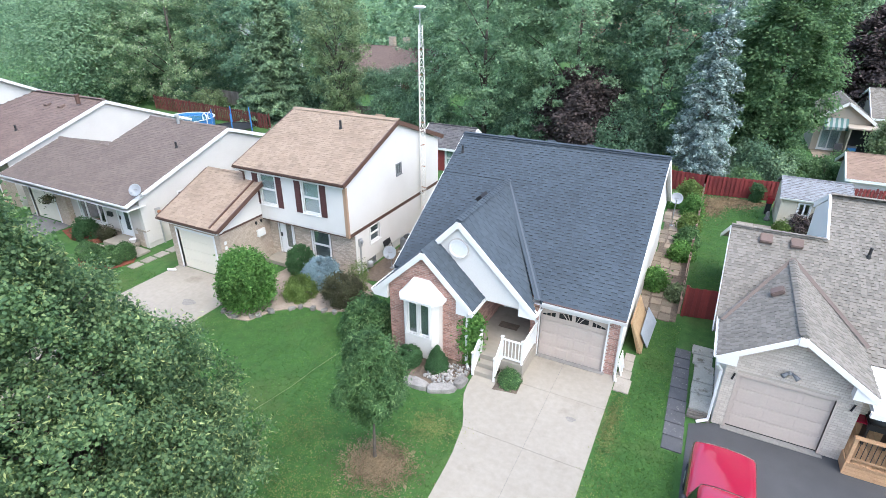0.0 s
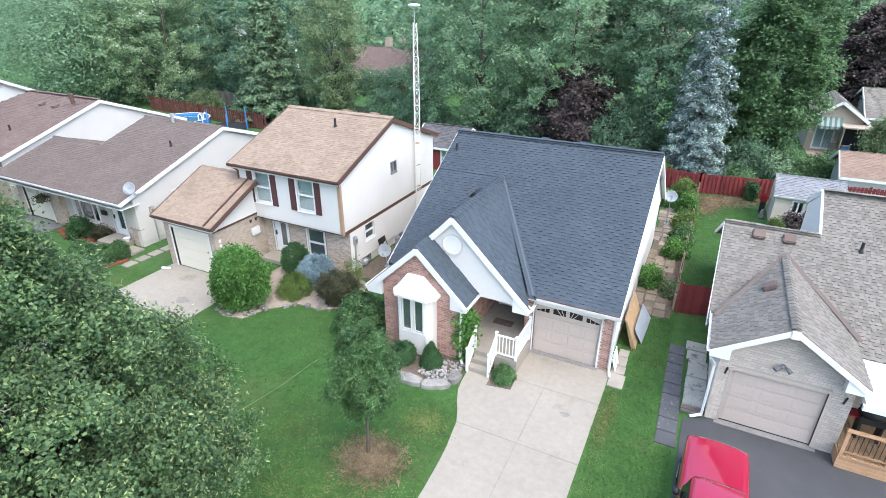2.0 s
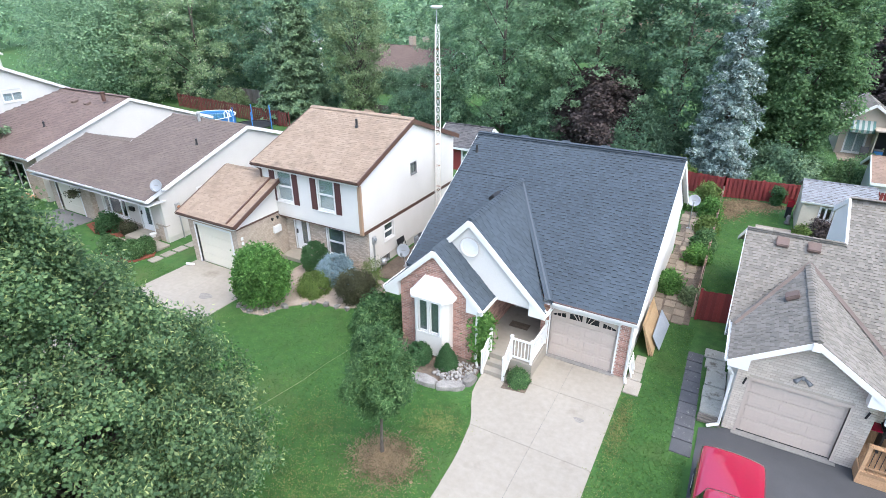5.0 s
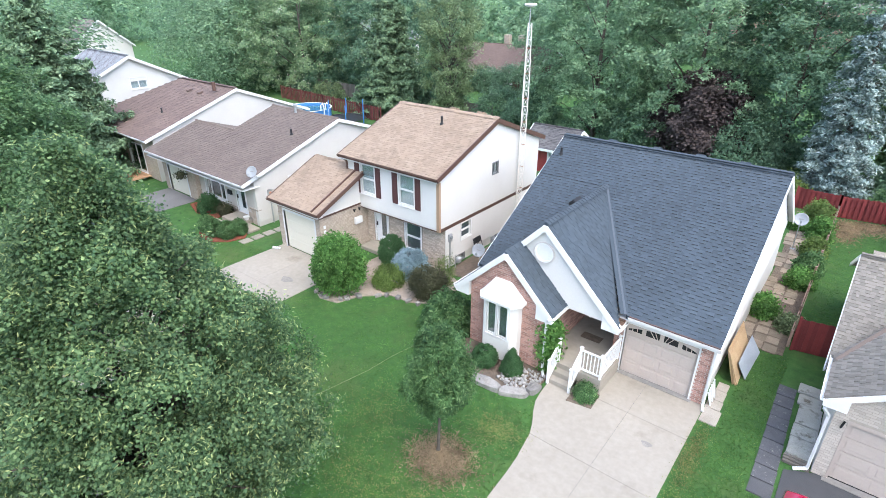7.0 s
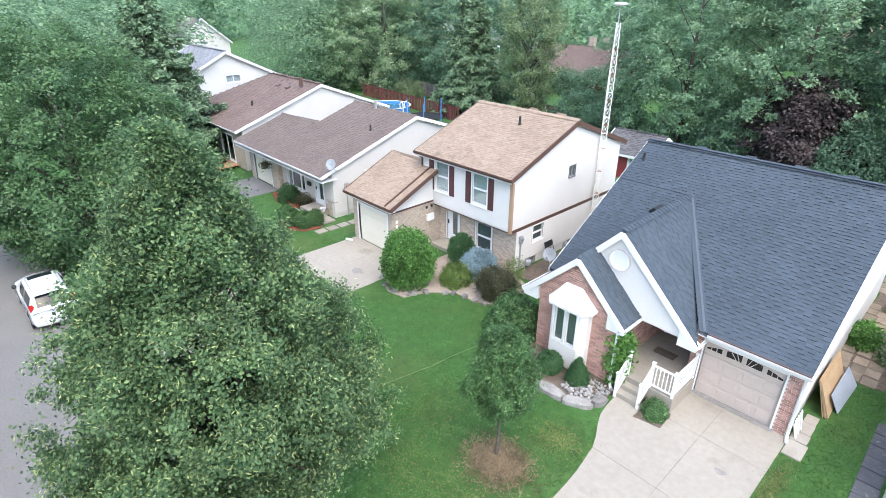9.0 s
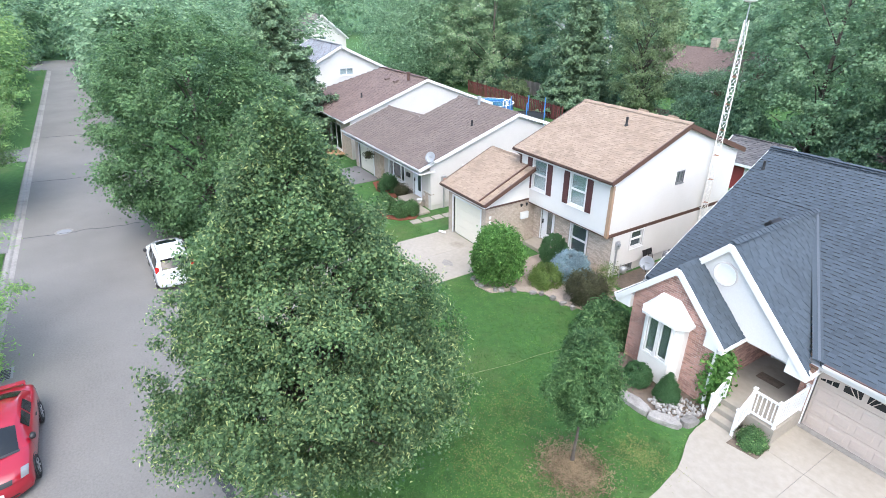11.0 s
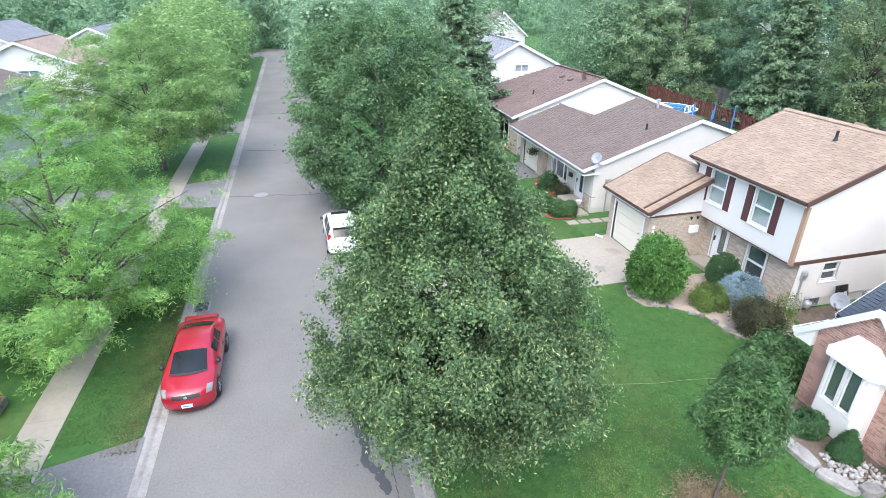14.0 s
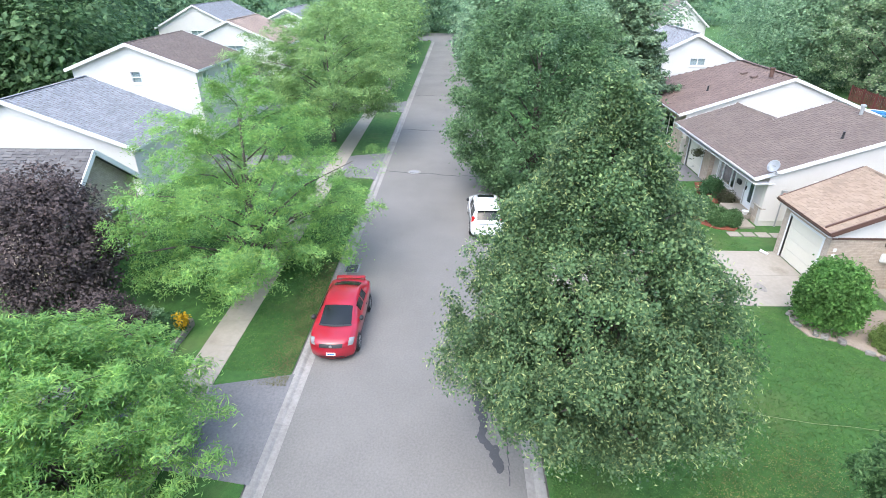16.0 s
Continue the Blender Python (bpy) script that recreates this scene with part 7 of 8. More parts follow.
car("deep_red_van", "deep red van parked nose to the garage on black asphalt", pose(1.97, 11.1, 0.012, 0, 0, 89), 4.7, 1.66, 1.78, CAR_MAROON, (-2.2, 0.3), 1.06, 1.08, False, (-2.0, 0.02), False, 0.05, boxy=True)

# ---- the aerial tower ----
tw = thing("aerial_tower", "slim white lattice aerial tower with rusty rungs and a disc aerial", "tower", (-13.87, 24.75, 0))
TX, TYY = -13.87, 24.75
TH = 10.95


def tower_leg(k, z):
    r = 0.17 if z < 8.5 else 0.17 - 0.06 * (z - 8.5) / 2.45
    a = 2 * math.pi * k / 3 + 0.4
    return Vector((TX + r * math.cos(a), TYY + r * math.sin(a), z))


for k in range(3):
    part("leg", tube([tower_leg(k, z) for z in (0, 3, 6, 8.5, TH)], [0.02] * 5, 6), TOWER_PAINT, tw)
for i in range(27):
    z = 0.2 + i * 0.4
    for k in range(3):
        part("rung", beam(tower_leg(k, z), tower_leg((k + 1) % 3, z), 0.02, 0.02), RUST if i % 3 == 0 else TOWER_PAINT, tw)
        part("brace", beam(tower_leg(k, z), tower_leg((k + 1) % 3, min(z + 0.4, TH)), 0.016, 0.016), TOWER_PAINT, tw)
part("mast", tube([(TX, TYY, TH - 1.0), (TX, TYY, 11.75)], [0.03, 0.022], 8), METAL, tw)
part("disc_aerial", lathe([(0.05, -0.08), (0.2, -0.05), (0.3, 0.0), (0.29, 0.07), (0.1, 0.1)], (TX, TYY, 11.72), 20), TRIM, tw, smooth=True)
part("wall_bracket", beam((-14.1, TYY, 2.25), (TX, TYY, 2.25), 0.05, 0.05), METAL, tw)

# ---- dishes and wall fittings ----
dish((-25.4, 15.8, 3.4), (0.35, -0.75, 0.45), 0.32, (-25.52, 16.1, 3.0), "grey satellite dish on the edge of a brown roof")
dish((-12.95, 19.75, 0.95), (0.25, -0.8, 0.5), 0.33, (-13.0, 19.95, 0.02), "grey satellite dish on a short ground mast")
dish((-1.2, 31.7, 1.75), (0.1, -0.8, 0.55), 0.34, (-1.2, 31.9, 0.02), "grey satellite dish on a tall mast behind the house")
ac = thing("air_conditioner", "grey outdoor air conditioning unit", "air conditioner", (-13.1, 22.0, 0))
part("casing", box(-13.55, -12.75, 21.6, 22.4, 0.08, 0.85, None, 0.05), GREY_PLASTIC, ac)
part("fan_grille", lathe([(0.33, 0.0), (0.33, 0.03), (0.28, 0.035), (0.06, 0.045)], (-13.15, 22.0, 0.85), 20), BLACK, ac)
part("pad", box(-13.65, -12.65, 21.5, 22.5, 0.0, 0.08), KERB, ac)
structure("side_soil", sheet([(-13.95, 18.2), (-12.5, 18.6), (-12.2, 20.5), (-12.3, 25.0), (-13.95, 25.0)], 0.012, 0.05), MULCH, "bare brown soil beside a house wall", "soil")
gm = thing("gas_meter", "grey gas meter with pipes beside a wall", "gas meter", (-13.75, 19.1, 0))
part("meter_body", lathe([(0.1, 0), (0.15, 0.06), (0.15, 0.26), (0.1, 0.3)], (-13.78, 19.2, 0.25), 14), METAL, gm, smooth=True)
part("pipe", tube([(-13.85, 19.05, 0), (-13.85, 19.05, 0.7), (-13.8, 19.25, 0.7), (-13.8, 19.25, 0.5)], [0.02] * 4, 6), METAL, gm)
em = thing("electric_meter", "grey electric meter box with a tall conduit", "electric meter", (-14.0, 18.85, 0))
part("meter_box", box(-14.08, -13.95, 18.72, 18.96, 1.45, 1.85, None, 0.02), METAL, em)
part("meter_dial", lathe([(0.09, 0), (0.09, 0.06), (0.05, 0.08)], (-13.96, 18.84, 1.7), 14, None, Matrix(((0, 0, 1), (1, 0, 0), (0, 1, 0)))), DISH_GREY, em)
part("conduit", tube([(-14.03, 18.84, 0.0), (-14.03, 18.84, 1.5)], [0.045] * 2, 8), METAL, em)
em2 = thing("electric_meter", "grey electric meter box with a conduit on white siding", "electric meter", (-25.65, 16.85, 0))
part("meter_box", box(-25.74, -25.6, 16.7, 16.98, 1.6, 2.05, None, 0.02), METAL, em2)
part("conduit", tube([(-25.66, 16.84, 0.0), (-25.66, 16.84, 1.6)], [0.04] * 2, 8), METAL, em2)
part("meter_dial", lathe([(0.09, 0), (0.09, 0.07), (0.05, 0.09)], (-25.6, 16.84, 1.85), 14, None, Matrix(((0, 0, 1), (1, 0, 0), (0, 1, 0)))), RUST, em2)
ht = thing("hand_truck", "black folding chairs leaning beside a wall", "folding chair", (-13.75, 20.9, 0))
for y in (20.75, 21.0):
    part("frame_tube", tube([(-13.55, y - 0.18, 0.02), (-13.9, y - 0.18, 1.0), (-13.9, y + 0.18, 1.0), (-13.55, y + 0.18, 0.02)], [0.018] * 4, 6), BLACK, ht)
    part("chair_back", beam((-13.84, y, 0.7), (-13.9, y, 1.0), 0.34, 0.02, (1, 0, 0)), BLACK, ht)

# ---- front beds ----
structure("front_bed", sheet([(-9.9, 14.68), (-9.95, 13.2), (-9.2, 12.75), (-7.95, 12.72), (-6.95, 12.86), (-6.2, 13.4), (-6.18, 14.68)], 0.05, 0.15), MULCH, "brown mulch bed under the bay window", "flower bed")
rnd = random.Random(8)
stones = bmesh.new()
for k in range(240):
    a, b = rnd.uniform(-7.55, -6.22), rnd.uniform(12.95, 14.4)
    if b < 12.95 + (a + 7.55) * 0.35 or b < 13.3 - (a + 7.55) * 0.5:
        continue
    s = rnd.uniform(0.035, 0.085)
    mtx = Matrix.Translation((a, b, 0.07 + s * 0.3)) @ Euler([rnd.uniform(0, 3) for _ in range(3)]).to_matrix().to_4x4() @ Matrix.Diagonal((s, s * rnd.uniform(0.6, 1.0), s * rnd.uniform(0.5, 0.8), 1))
    bmesh.ops.create_icosphere(stones, subdivisions=1, radius=1.0, matrix=mtx)
tagged(part("cobbles", stones, surface("pale_cobble", (0.21, 0.20, 0.19), (0.37, 0.36, 0.34), 3, 30, 0.85, 0.4, 0.01, island=0.25)), "pale rounded cobbles in the bed beside the steps", "cobbles", kind="stuff")


def rock(name, x, y, w, d, h, seed, label, turn=0.0, mt=None):
    """A broken slab of rock with rough sides."""
    r = random.Random(seed)
    n = 12
    out = [((w / 2) * (1 + r.uniform(-0.14, 0.1)) * math.copysign(abs(math.cos(2 * math.pi * k / n)) ** 0.6, math.cos(2 * math.pi * k / n)), (d / 2) * (1 + r.uniform(-0.14, 0.1)) * math.copysign(abs(math.sin(2 * math.pi * k / n)) ** 0.6, math.sin(2 * math.pi * k / n))) for k in range(n)]
    bm = bmesh.new()
    lv = []
    for f, z in ((1.05, -0.02), (1.06, h * 0.5), (1.0, h * 0.9), (0.82, h), (0.3, h * 1.03)):
        lv.append([bm.verts.new((x + (px * f) * math.cos(turn) - (py * f) * math.sin(turn) + r.uniform(-0.015, 0.015), y + (px * f) * math.sin(turn) + (py * f) * math.cos(turn) + r.uniform(-0.015, 0.015), z + (r.uniform(-0.015, 0.015) if z > 0 else 0))) for px, py in out])
    for a, b in zip(lv, lv[1:]):
        for k in range(n):
            bm.faces.new((a[k], a[(k + 1) % n], b[(k + 1) % n], b[k]))
    bm.faces.new(lv[-1])
    return tagged(part(name, bm, mt or STONE), label, "rock", "garden rocks")


rock("flat_rock", -7.75, 12.86, 1.15, 0.45, 0.17, 1, "long flat grey limestone slab edging a bed", 0.02)
rock("flat_rock", -6.72, 13.02, 0.95, 0.4, 0.17, 2, "long flat grey limestone slab edging a bed", 0.45)
rock("flat_rock", -6.25, 13.62, 0.55, 0.35, 0.2, 3, "short flat limestone slab beside the steps", 1.3)
rock("flat_rock", -9.35, 13.0, 0.8, 0.35, 0.16, 4, "flat grey limestone slab edging a bed", -0.4)
structure("porch_bed", sheet([(-5.15, 13.85), (-4.3, 14.0), (-4.35, 14.82), (-5.15, 14.82)], 0.025, 0.1), MULCH, "dark mulch patch beside the porch", "flower bed")
rs = np.random.default_rng(44)
q_ = rs.normal(size=(9000, 2)) * np.array([0.5, 0.44]) + np.array([-6.9, 9.3])
me = leaf_mesh("dry_straw", np.concatenate([q_, rs.uniform(0.008, 0.03, (9000, 1))], 1), rs.normal(size=(9000, 3)) * np.array([0.5, 0.5, 0.3]) + np.array([0, 0, 1.0]), rs.uniform(0.012, 0.03, 9000), rs, 4.0)
tagged(part_mesh("dry_straw", me, foliage("straw_blades", (0.13, 0.095, 0.055), (0.27, 0.21, 0.135), None, 0.7, 0.2)), "scattered dry brown clippings round a young tree", "mulch", kind="stuff")
structure("side_bed", sheet([(-17.6, 13.3), (-16.8, 12.95), (-15.9, 13.15), (-15.5, 14.2), (-14.5, 15.1), (-13.4, 15.2), (-12.4, 15.8), (-12.4, 17.8), (-14.1, 18.5), (-17.6, 18.4), (-17.75, 16)], 0.03, 0.1), surface("gravelly_soil", (0.24, 0.19, 0.15), (0.37, 0.31, 0.26), 3, 60, 0.95, 0.8, 0.03), "gravelly planting bed in front of tan brick", "flower bed")
for k in range(11):
    t = (k + rnd.uniform(-0.35, 0.35)) / 10
    px, py = float(np.interp(t, (0, 0.25, 0.45, 0.7, 1), (-17.3, -16.2, -15.6, -14.5, -13.0))), float(np.interp(t, (0, 0.25, 0.45, 0.7, 1), (13.2, 13.05, 14.05, 15.05, 15.3)))
    rock("edging_rock", px, py, rnd.uniform(0.18, 0.34), rnd.uniform(0.14, 0.24), rnd.uniform(0.08, 0.15), 20 + k, "small pale rock edging a planting bed", rnd.uniform(0, 3))

tree("weeping_mulberry", -16.75, 14.15, 2.6, 1.02, LEAF_BRIGHT, "dome-shaped weeping mulberry with bright hanging leaves", lambda h: 0.94 if h < 0.35 else max(0.05, 1 - ((h - 0.35) / 0.65) ** 2.3) ** 0.5, 460, 60, 0.07, 0.2, 0.2, 0.07, 61, 1.3, 0.35, 2.0, False, 0.1, 12, 0.8, "tree", up=0.2)
shrub("round_yew", -16.6, 17.45, 1.55, 0.66, LEAF_BOX, "dense clipped dark green ball shrub", 63, 0.032, 520, 70, 0.07, broad, 0.01)
shrub("blue_juniper", -15.1, 17.15, 1.3, 0.88, BLUE_JUNIPER, "low spreading blue juniper", 65, 0.04, 420, 65, 0.12, dome, 0.06)
shrub("golden_shrub", -15.25, 15.75, 0.98, 0.68, LEAF_OLIVE, "low yellow-green spirea shrub", 67, 0.045, 190, 50, 0.15, dome, 0.1)
shrub("bronze_shrub", -13.25, 16.2, 1.4, 0.8, LEAF_RUST, "rounded bronze-leaved barberry shrub", 69, 0.045, 260, 55, 0.16, broad, 0.06)
shrub("tall_grass", -13.1, 17.3, 1.55, 0.42, LEAF_OLIVE, "thin yellow-green upright shrub beside a wall", 71, 0.04, 70, 30, 0.2, vase, 0.3)
shrub("round_yew", -8.4, 13.75, 0.82, 0.44, LEAF_BOX, "small clipped round yew under the bay window", 73, 0.028, 380, 60, 0.055, broad, 0.01)
shrub("round_yew", -7.35, 13.95, 1.05, 0.4, LEAF_BOX, "small clipped oval yew beside the cobbles", 75, 0.028, 380, 60, 0.055, lambda h: max(0.05, 1 - h ** 1.9), 0.01)
tree("climbing_vine", -6.5, 14.98, 2.2, 0.32, LEAF_BRIGHT, "bright green leafy vine climbing the brick corner", lambda h: 0.65 + 0.5 * h if h < 0.75 else 1.0 - (h - 0.75) * 2.6, 120, 42, 0.1, 0.22, 0.06, 0.03, 77, 1.2, 0.1, 1.4, True, 0.15, 6, 0.5, "vine")
shrub("porch_shrub", -4.72, 14.42, 0.55, 0.34, LEAF_PEAR, "small rounded green shrub beside the porch", 79, 0.04, 120, 40, 0.1, dome, 0.1)
tree("weeping_shrub", -10.95, 14.85, 1.4, 0.9, LEAF_PEAR, "large weeping shrub with glossy leaves beside the brick corner", dome, 360, 60, 0.07, 0.22, 0.03, 0.06, 81, 1.3, 0.3, 2.4, False, 0.12, 10, 0.7, "shrub")
shrub("weeping_shrub", -10.45, 13.75, 0.85, 0.6, LEAF_PEAR, "low weeping shrub spilling over the bed edge", 83, 0.075, 170, 45, 0.2, dome, 0.15)

# ---- between the dark-roofed house and its neighbour ----
bp = thing("leaning_boards", "stack of plywood sheets leaning on a house corner", "plywood", (-1.25, 18.3, 0))
T6 = [(0, 1, 2, 3), (7, 6, 5, 4), (0, 4, 5, 1), (1, 5, 6, 2), (2, 6, 7, 3), (3, 7, 4, 0)]
for k in range(4):
    sh = (Vector((-0.98 + 0.045 * k, 18.25 + 0.05 * (k % 2), 0.0)), Vector((-1.06 + 0.045 * k, 20.7 + 0.05 * (k % 2), 0.0)), Vector((-1.42 + 0.03 * k, 20.85 - 0.1 * k, 1.12)), Vector((-1.42 + 0.03 * k, 18.5 - 0.04 * k, 1.12)))
    bm = bmesh.new()
    quads(bm, [p + q for q in (Vector(), Vector((0.02, -0.004, 0.008))) for p in sh], T6)
    part("plywood_sheet", bm, PLYWOOD, bp)
bm = bmesh.new()
F4 = (Vector((-0.70, 18.8, 0.0)), Vector((-0.62, 20.9, 0.0)), Vector((-1.02, 20.9, 0.6)), Vector((-1.02, 18.75, 0.6)))
quads(bm, [p + q for q in (Vector(), Vector((0.02, -0.004, 0.012))) for p in F4], T6)
part("foam_board", bm, surface("pale_board", (0.30, 0.34, 0.39), (0.38, 0.42, 0.47), 1, 20, 0.6), bp, "pale blue-grey foam board")
ow = thing("white_offcuts", "bundle of short white trim offcuts standing against the corner", "offcuts", (-1.3, 16.9, 0))
for k in range(8):
    y, top = 16.62 + 0.085 * k, 0.5 + 0.17 * ((k * 5) % 4) / 3
    part("offcut", beam((-1.27 - 0.02 * (k % 3), y, 0.035), (-1.425, y + 0.02 * (k % 2), top), 0.055, 0.04, (1, 0, 0)), TRIM, ow)
for i, (x0, x1, y0, y1) in enumerate(((-1.4, -0.88, 15.72, 16.5), (-1.42, -0.95, 16.52, 17.0), (-1.4, -0.98, 17.02, 17.6), (-1.35, -1.0, 17.6, 18.1))):
    tagged(part("paving_stone", box(x0, x1, y0, y1, -0.05, 0.03 + 0.004 * (i % 2), None, 0.012), SLAB), "square grey concrete paving stone beside a house", "paving stone", "paving stones")
k = 0
for j in range(22):
    for i in range(3):
        if rnd.random() < 0.14:
            continue
        x, y = -1.3 + i * 0.47 - 0.012 * j + rnd.uniform(-0.05, 0.05), 21.4 + j * 0.62 + rnd.uniform(-0.06, 0.06)
        w, d = rnd.uniform(0.205, 0.232), rnd.uniform(0.26, 0.3)
        if j > 2 and i == 0 and j % 5 in (1, 2):
            continue
        tagged(part("paving_stone", box(x - w, x + w, y - d, y + d, -0.05, 0.02 + rnd.uniform(0, 0.015), None, 0.012), PATH_STONE), "weathered brown stone of a garden path", "paving stone", "garden path stones")
structure("path_bed", sheet([(-1.5, 21.0), (0.1, 21.2), (0.1, 38.3), (-1.9, 38.3), (-1.5, 30)], 0.006, 0.05), MULCH, "bare brown soil under a garden path", "soil")
for i, (x, y, h, r, mt, lb) in enumerate(((-1.15, 24.0, 0.8, 0.5, LEAF_BRIGHT, "low green hosta-like shrub beside the path"), (-0.1, 23.3, 0.5, 0.28, LEAF_PALE, "thin pale shrub beside the path"), (-0.3, 27.6, 0.9, 0.45, LEAF_BRIGHT, "bushy green shrub beside a garden path"), (-0.2, 29.4, 1.0, 0.5, LEAF_PEAR, "bushy green shrub beside a garden path"), (-0.25, 31.6, 1.0, 0.5, LEAF_OLIVE, "flowering yellow-green shrub beside a garden path"), (-0.35, 34.2, 1.2, 0.55, LEAF_BRIGHT, "tall green shrub beside a garden path"), (-0.7, 36.6, 1.4, 0.7, LEAF_OLIVE, "yellow-flowered green shrub near the fence"), (-1.5, 35.2, 0.8, 0.4, LEAF_BRIGHT, "leafy green shrub by the house wall"))):
    shrub("garden_shrub", x, y, h, r, mt, lb, 100 + i, 0.08, 120, 40, 0.2, dome, 0.2)


def fence(name, a, b, h, material, label, width=0.14, gap=0.0, rail=True, both=False):
    """A board fence: posts, rails and upright boards, each a piece."""
    th = thing(name, label, "fence", (*a, 0))
    A, B = Vector((*a, 0)), Vector((*b, 0))
    d = (B - A).normalized()
    n = Vector((d.y, -d.x, 0))
    L = (B - A).length
    for k in range(int(L / 2.2) + 2):
        p = A + d * min(L, k * 2.2)
        part("post", box(p.x - 0.05, p.x + 0.05, p.y - 0.05, p.y + 0.05, 0, h + 0.06), material, th)
    for z in ((0.25, h - 0.2) if rail else ()):
        part("rail", beam(A + Vector((0, 0, z)) - n * 0.03, B + Vector((0, 0, z)) - n * 0.03, 0.04, 0.09), material, th)
    k, x = 0, 0.0
    while x + width <= L + 0.01:
        c = A + d * (x + width / 2)
        for s in ((1, -1) if both else (1,)):
            off = c + n * 0.035 * s + (d * ((width + gap) / 2) if s < 0 else Vector((0, 0, 0)))
            part("board", beam(off + Vector((0, 0, 0.04)), off + Vector((0, 0, h - 0.02 * (k % 2))), width, 0.022, (n.x, n.y, 0)), material, th)
        x += width + gap
        k += 1
    return th


fence("red_fence", (-2.2, 38.75), (0.1, 38.5), 1.35, RED_FENCE, "red-stained board fence at the end of a garden", 0.16, 0.1, both=True)
fence("red_fence", (0.1, 38.5), (4.7, 39.2), 1.35, RED_FENCE, "red-stained board fence behind a lawn", 0.16, 0.1, both=True)
fence("red_fence", (7.6, 40.4), (15.0, 41.2), 1.2, RED_FENCE, "red-stained board fence behind a shed", 0.16, 0.05)
fence("red_gate", (0.28, 21.85), (1.6, 22.1), 1.42, RED_FENCE, "closed red-stained board gate between two houses", 0.145, 0.004)
fence("low_divider", (0.14, 22.0), (0.1, 38.4), 0.7, surface("pinkish_wood", (0.26, 0.17, 0.13), (0.38, 0.27, 0.21), 1.5, 30, 0.85, 0.3, 0.004, island=0.25), "weathered pinkish board divider along a lawn", 0.15, 0.01)
fence("red_fence", (-58.0, 41.0), (-39.0, 39.2), 1.5, DARK_FENCE, "old red-brown board fence behind a pool", 0.2, 0.1)
fence("grey_fence", (-64.0, 46.5), (-30.0, 46.0), 1.7, GREY_WOOD, "weathered grey board fence under trees", 0.22, 0.02)
rd = np.random.default_rng(91)
q_ = np.concatenate([rd.normal(size=(2600, 2)) * np.array(w_) + np.array(c_) for c_, w_ in (((1.5, 37.4), (0.75, 0.5)), ((0.8, 36.2), (0.35, 0.8)), ((2.7, 38.2), (0.6, 0.25)))])
q_ = q_[(q_[:, 0] > 0.25) & (q_[:, 1] < 38.6)]
me = leaf_mesh("dry_lawn", np.concatenate([q_, rd.uniform(0.006, 0.03, (len(q_), 1))], 1), rd.normal(size=(len(q_), 3)) * np.array([0.5, 0.5, 0.3]) + np.array([0, 0, 1.0]), rd.uniform(0.03, 0.055, len(q_)), rd, 3.0)
tagged(part_mesh("dry_lawn", me, foliage("dried_grass", (0.17, 0.125, 0.075), (0.29, 0.22, 0.135), None, 0.7, 0.2)), "dry brown lawn patch by a red fence", "grass", kind="stuff")
# slab strip and stones beside the cream brick house
for j in range(9):
    y = 13.75 + j * 0.62
    tagged(part("paving_stone", box(0.42 - 0.012 * j, 1.02 - 0.02 * j, y, y + 0.6, -0.05, 0.02 + 0.006 * (j % 3), None, 0.012), surface("slate_paver", (0.062, 0.064, 0.072), (0.105, 0.106, 0.115), 2, 40, 0.85, island=0.12, stain=((0.24, 0.235, 0.21), 9.0, 0.6)) if j == 0 else bpy.data.materials["slate_paver"]), "dark grey worn paver of a side path", "paving stone", "side path pavers")
st_ = thing("side_steps", "pale concrete landing with steps beside a brick wall", "steps", (1.3, 17, 0))
for k, (y0, y1, z, x0) in enumerate(((15.78, 16.62, 0.19, 1.03), (16.64, 17.3, 0.185, 1.02), (17.32, 17.9, 0.2, 1.04))):
    part("landing_slab", box(x0, 1.69, y0, y1, 0, z, None, 0.015), OLD_CONCRETE, st_)
part("landing_step", box(1.04, 1.68, 17.93, 18.5, 0, 0.12, None, 0.015), OLD_CONCRETE, st_)
for k in range(3):
    part("timber_edge", box(1.0, 1.7 - 0.05 * k, 15.5 + 0.09 * k, 15.58 + 0.09 * k, 0, 0.1 + 0.04 * k, None, 0.01), GREY_WOOD, st_)
for y0, y1, x0 in ((18.55, 19.15, 0.95), (19.2, 19.8, 0.88)):
    part("low_stone", box(x0, 1.62, y0, y1, 0, 0.07, None, 0.02), OLD_CONCRETE, st_)
# shed in the neighbour's garden
sd = thing("garden_shed", "cream board garden shed with a blue-grey shingled roof", "shed", (5.7, 35.8, 0))
ws = Wall((4.15, 34.3), (7.3, 34.3), 0.08)
ws.build(0, 1.95, [(0.9, 1.45, 0.95, 1.65)], material=surface("cream_boards", (0.50, 0.45, 0.35), (0.60, 0.55, 0.44), 1, 25, 0.7), parent=sd)
ws.boards([(0, 0.1), (3.15, 0.1), (3.15, 1.95), (0, 1.95)], [(0.8, 1.55, 0.85, 1.75)], sd, bpy.data.materials["cream_boards"], 0.2)
window(ws, 0.9, 1.45, 0.95, 1.65, sd, TRIM, "slider", "window", 0.06)
part("flower_box", ws.rect(0.8, 1.55, 0.68, 0.85, 0.02, 0.2), bpy.data.materials["cream_boards"], sd)
Wall((4.15, 37.3), (4.15, 34.3), 0.08).build(0, 1.95, [], [(0, 1.95), (3.0, 1.95), (1.5, 2.55)], material=bpy.data.materials["cream_boards"], parent=sd)
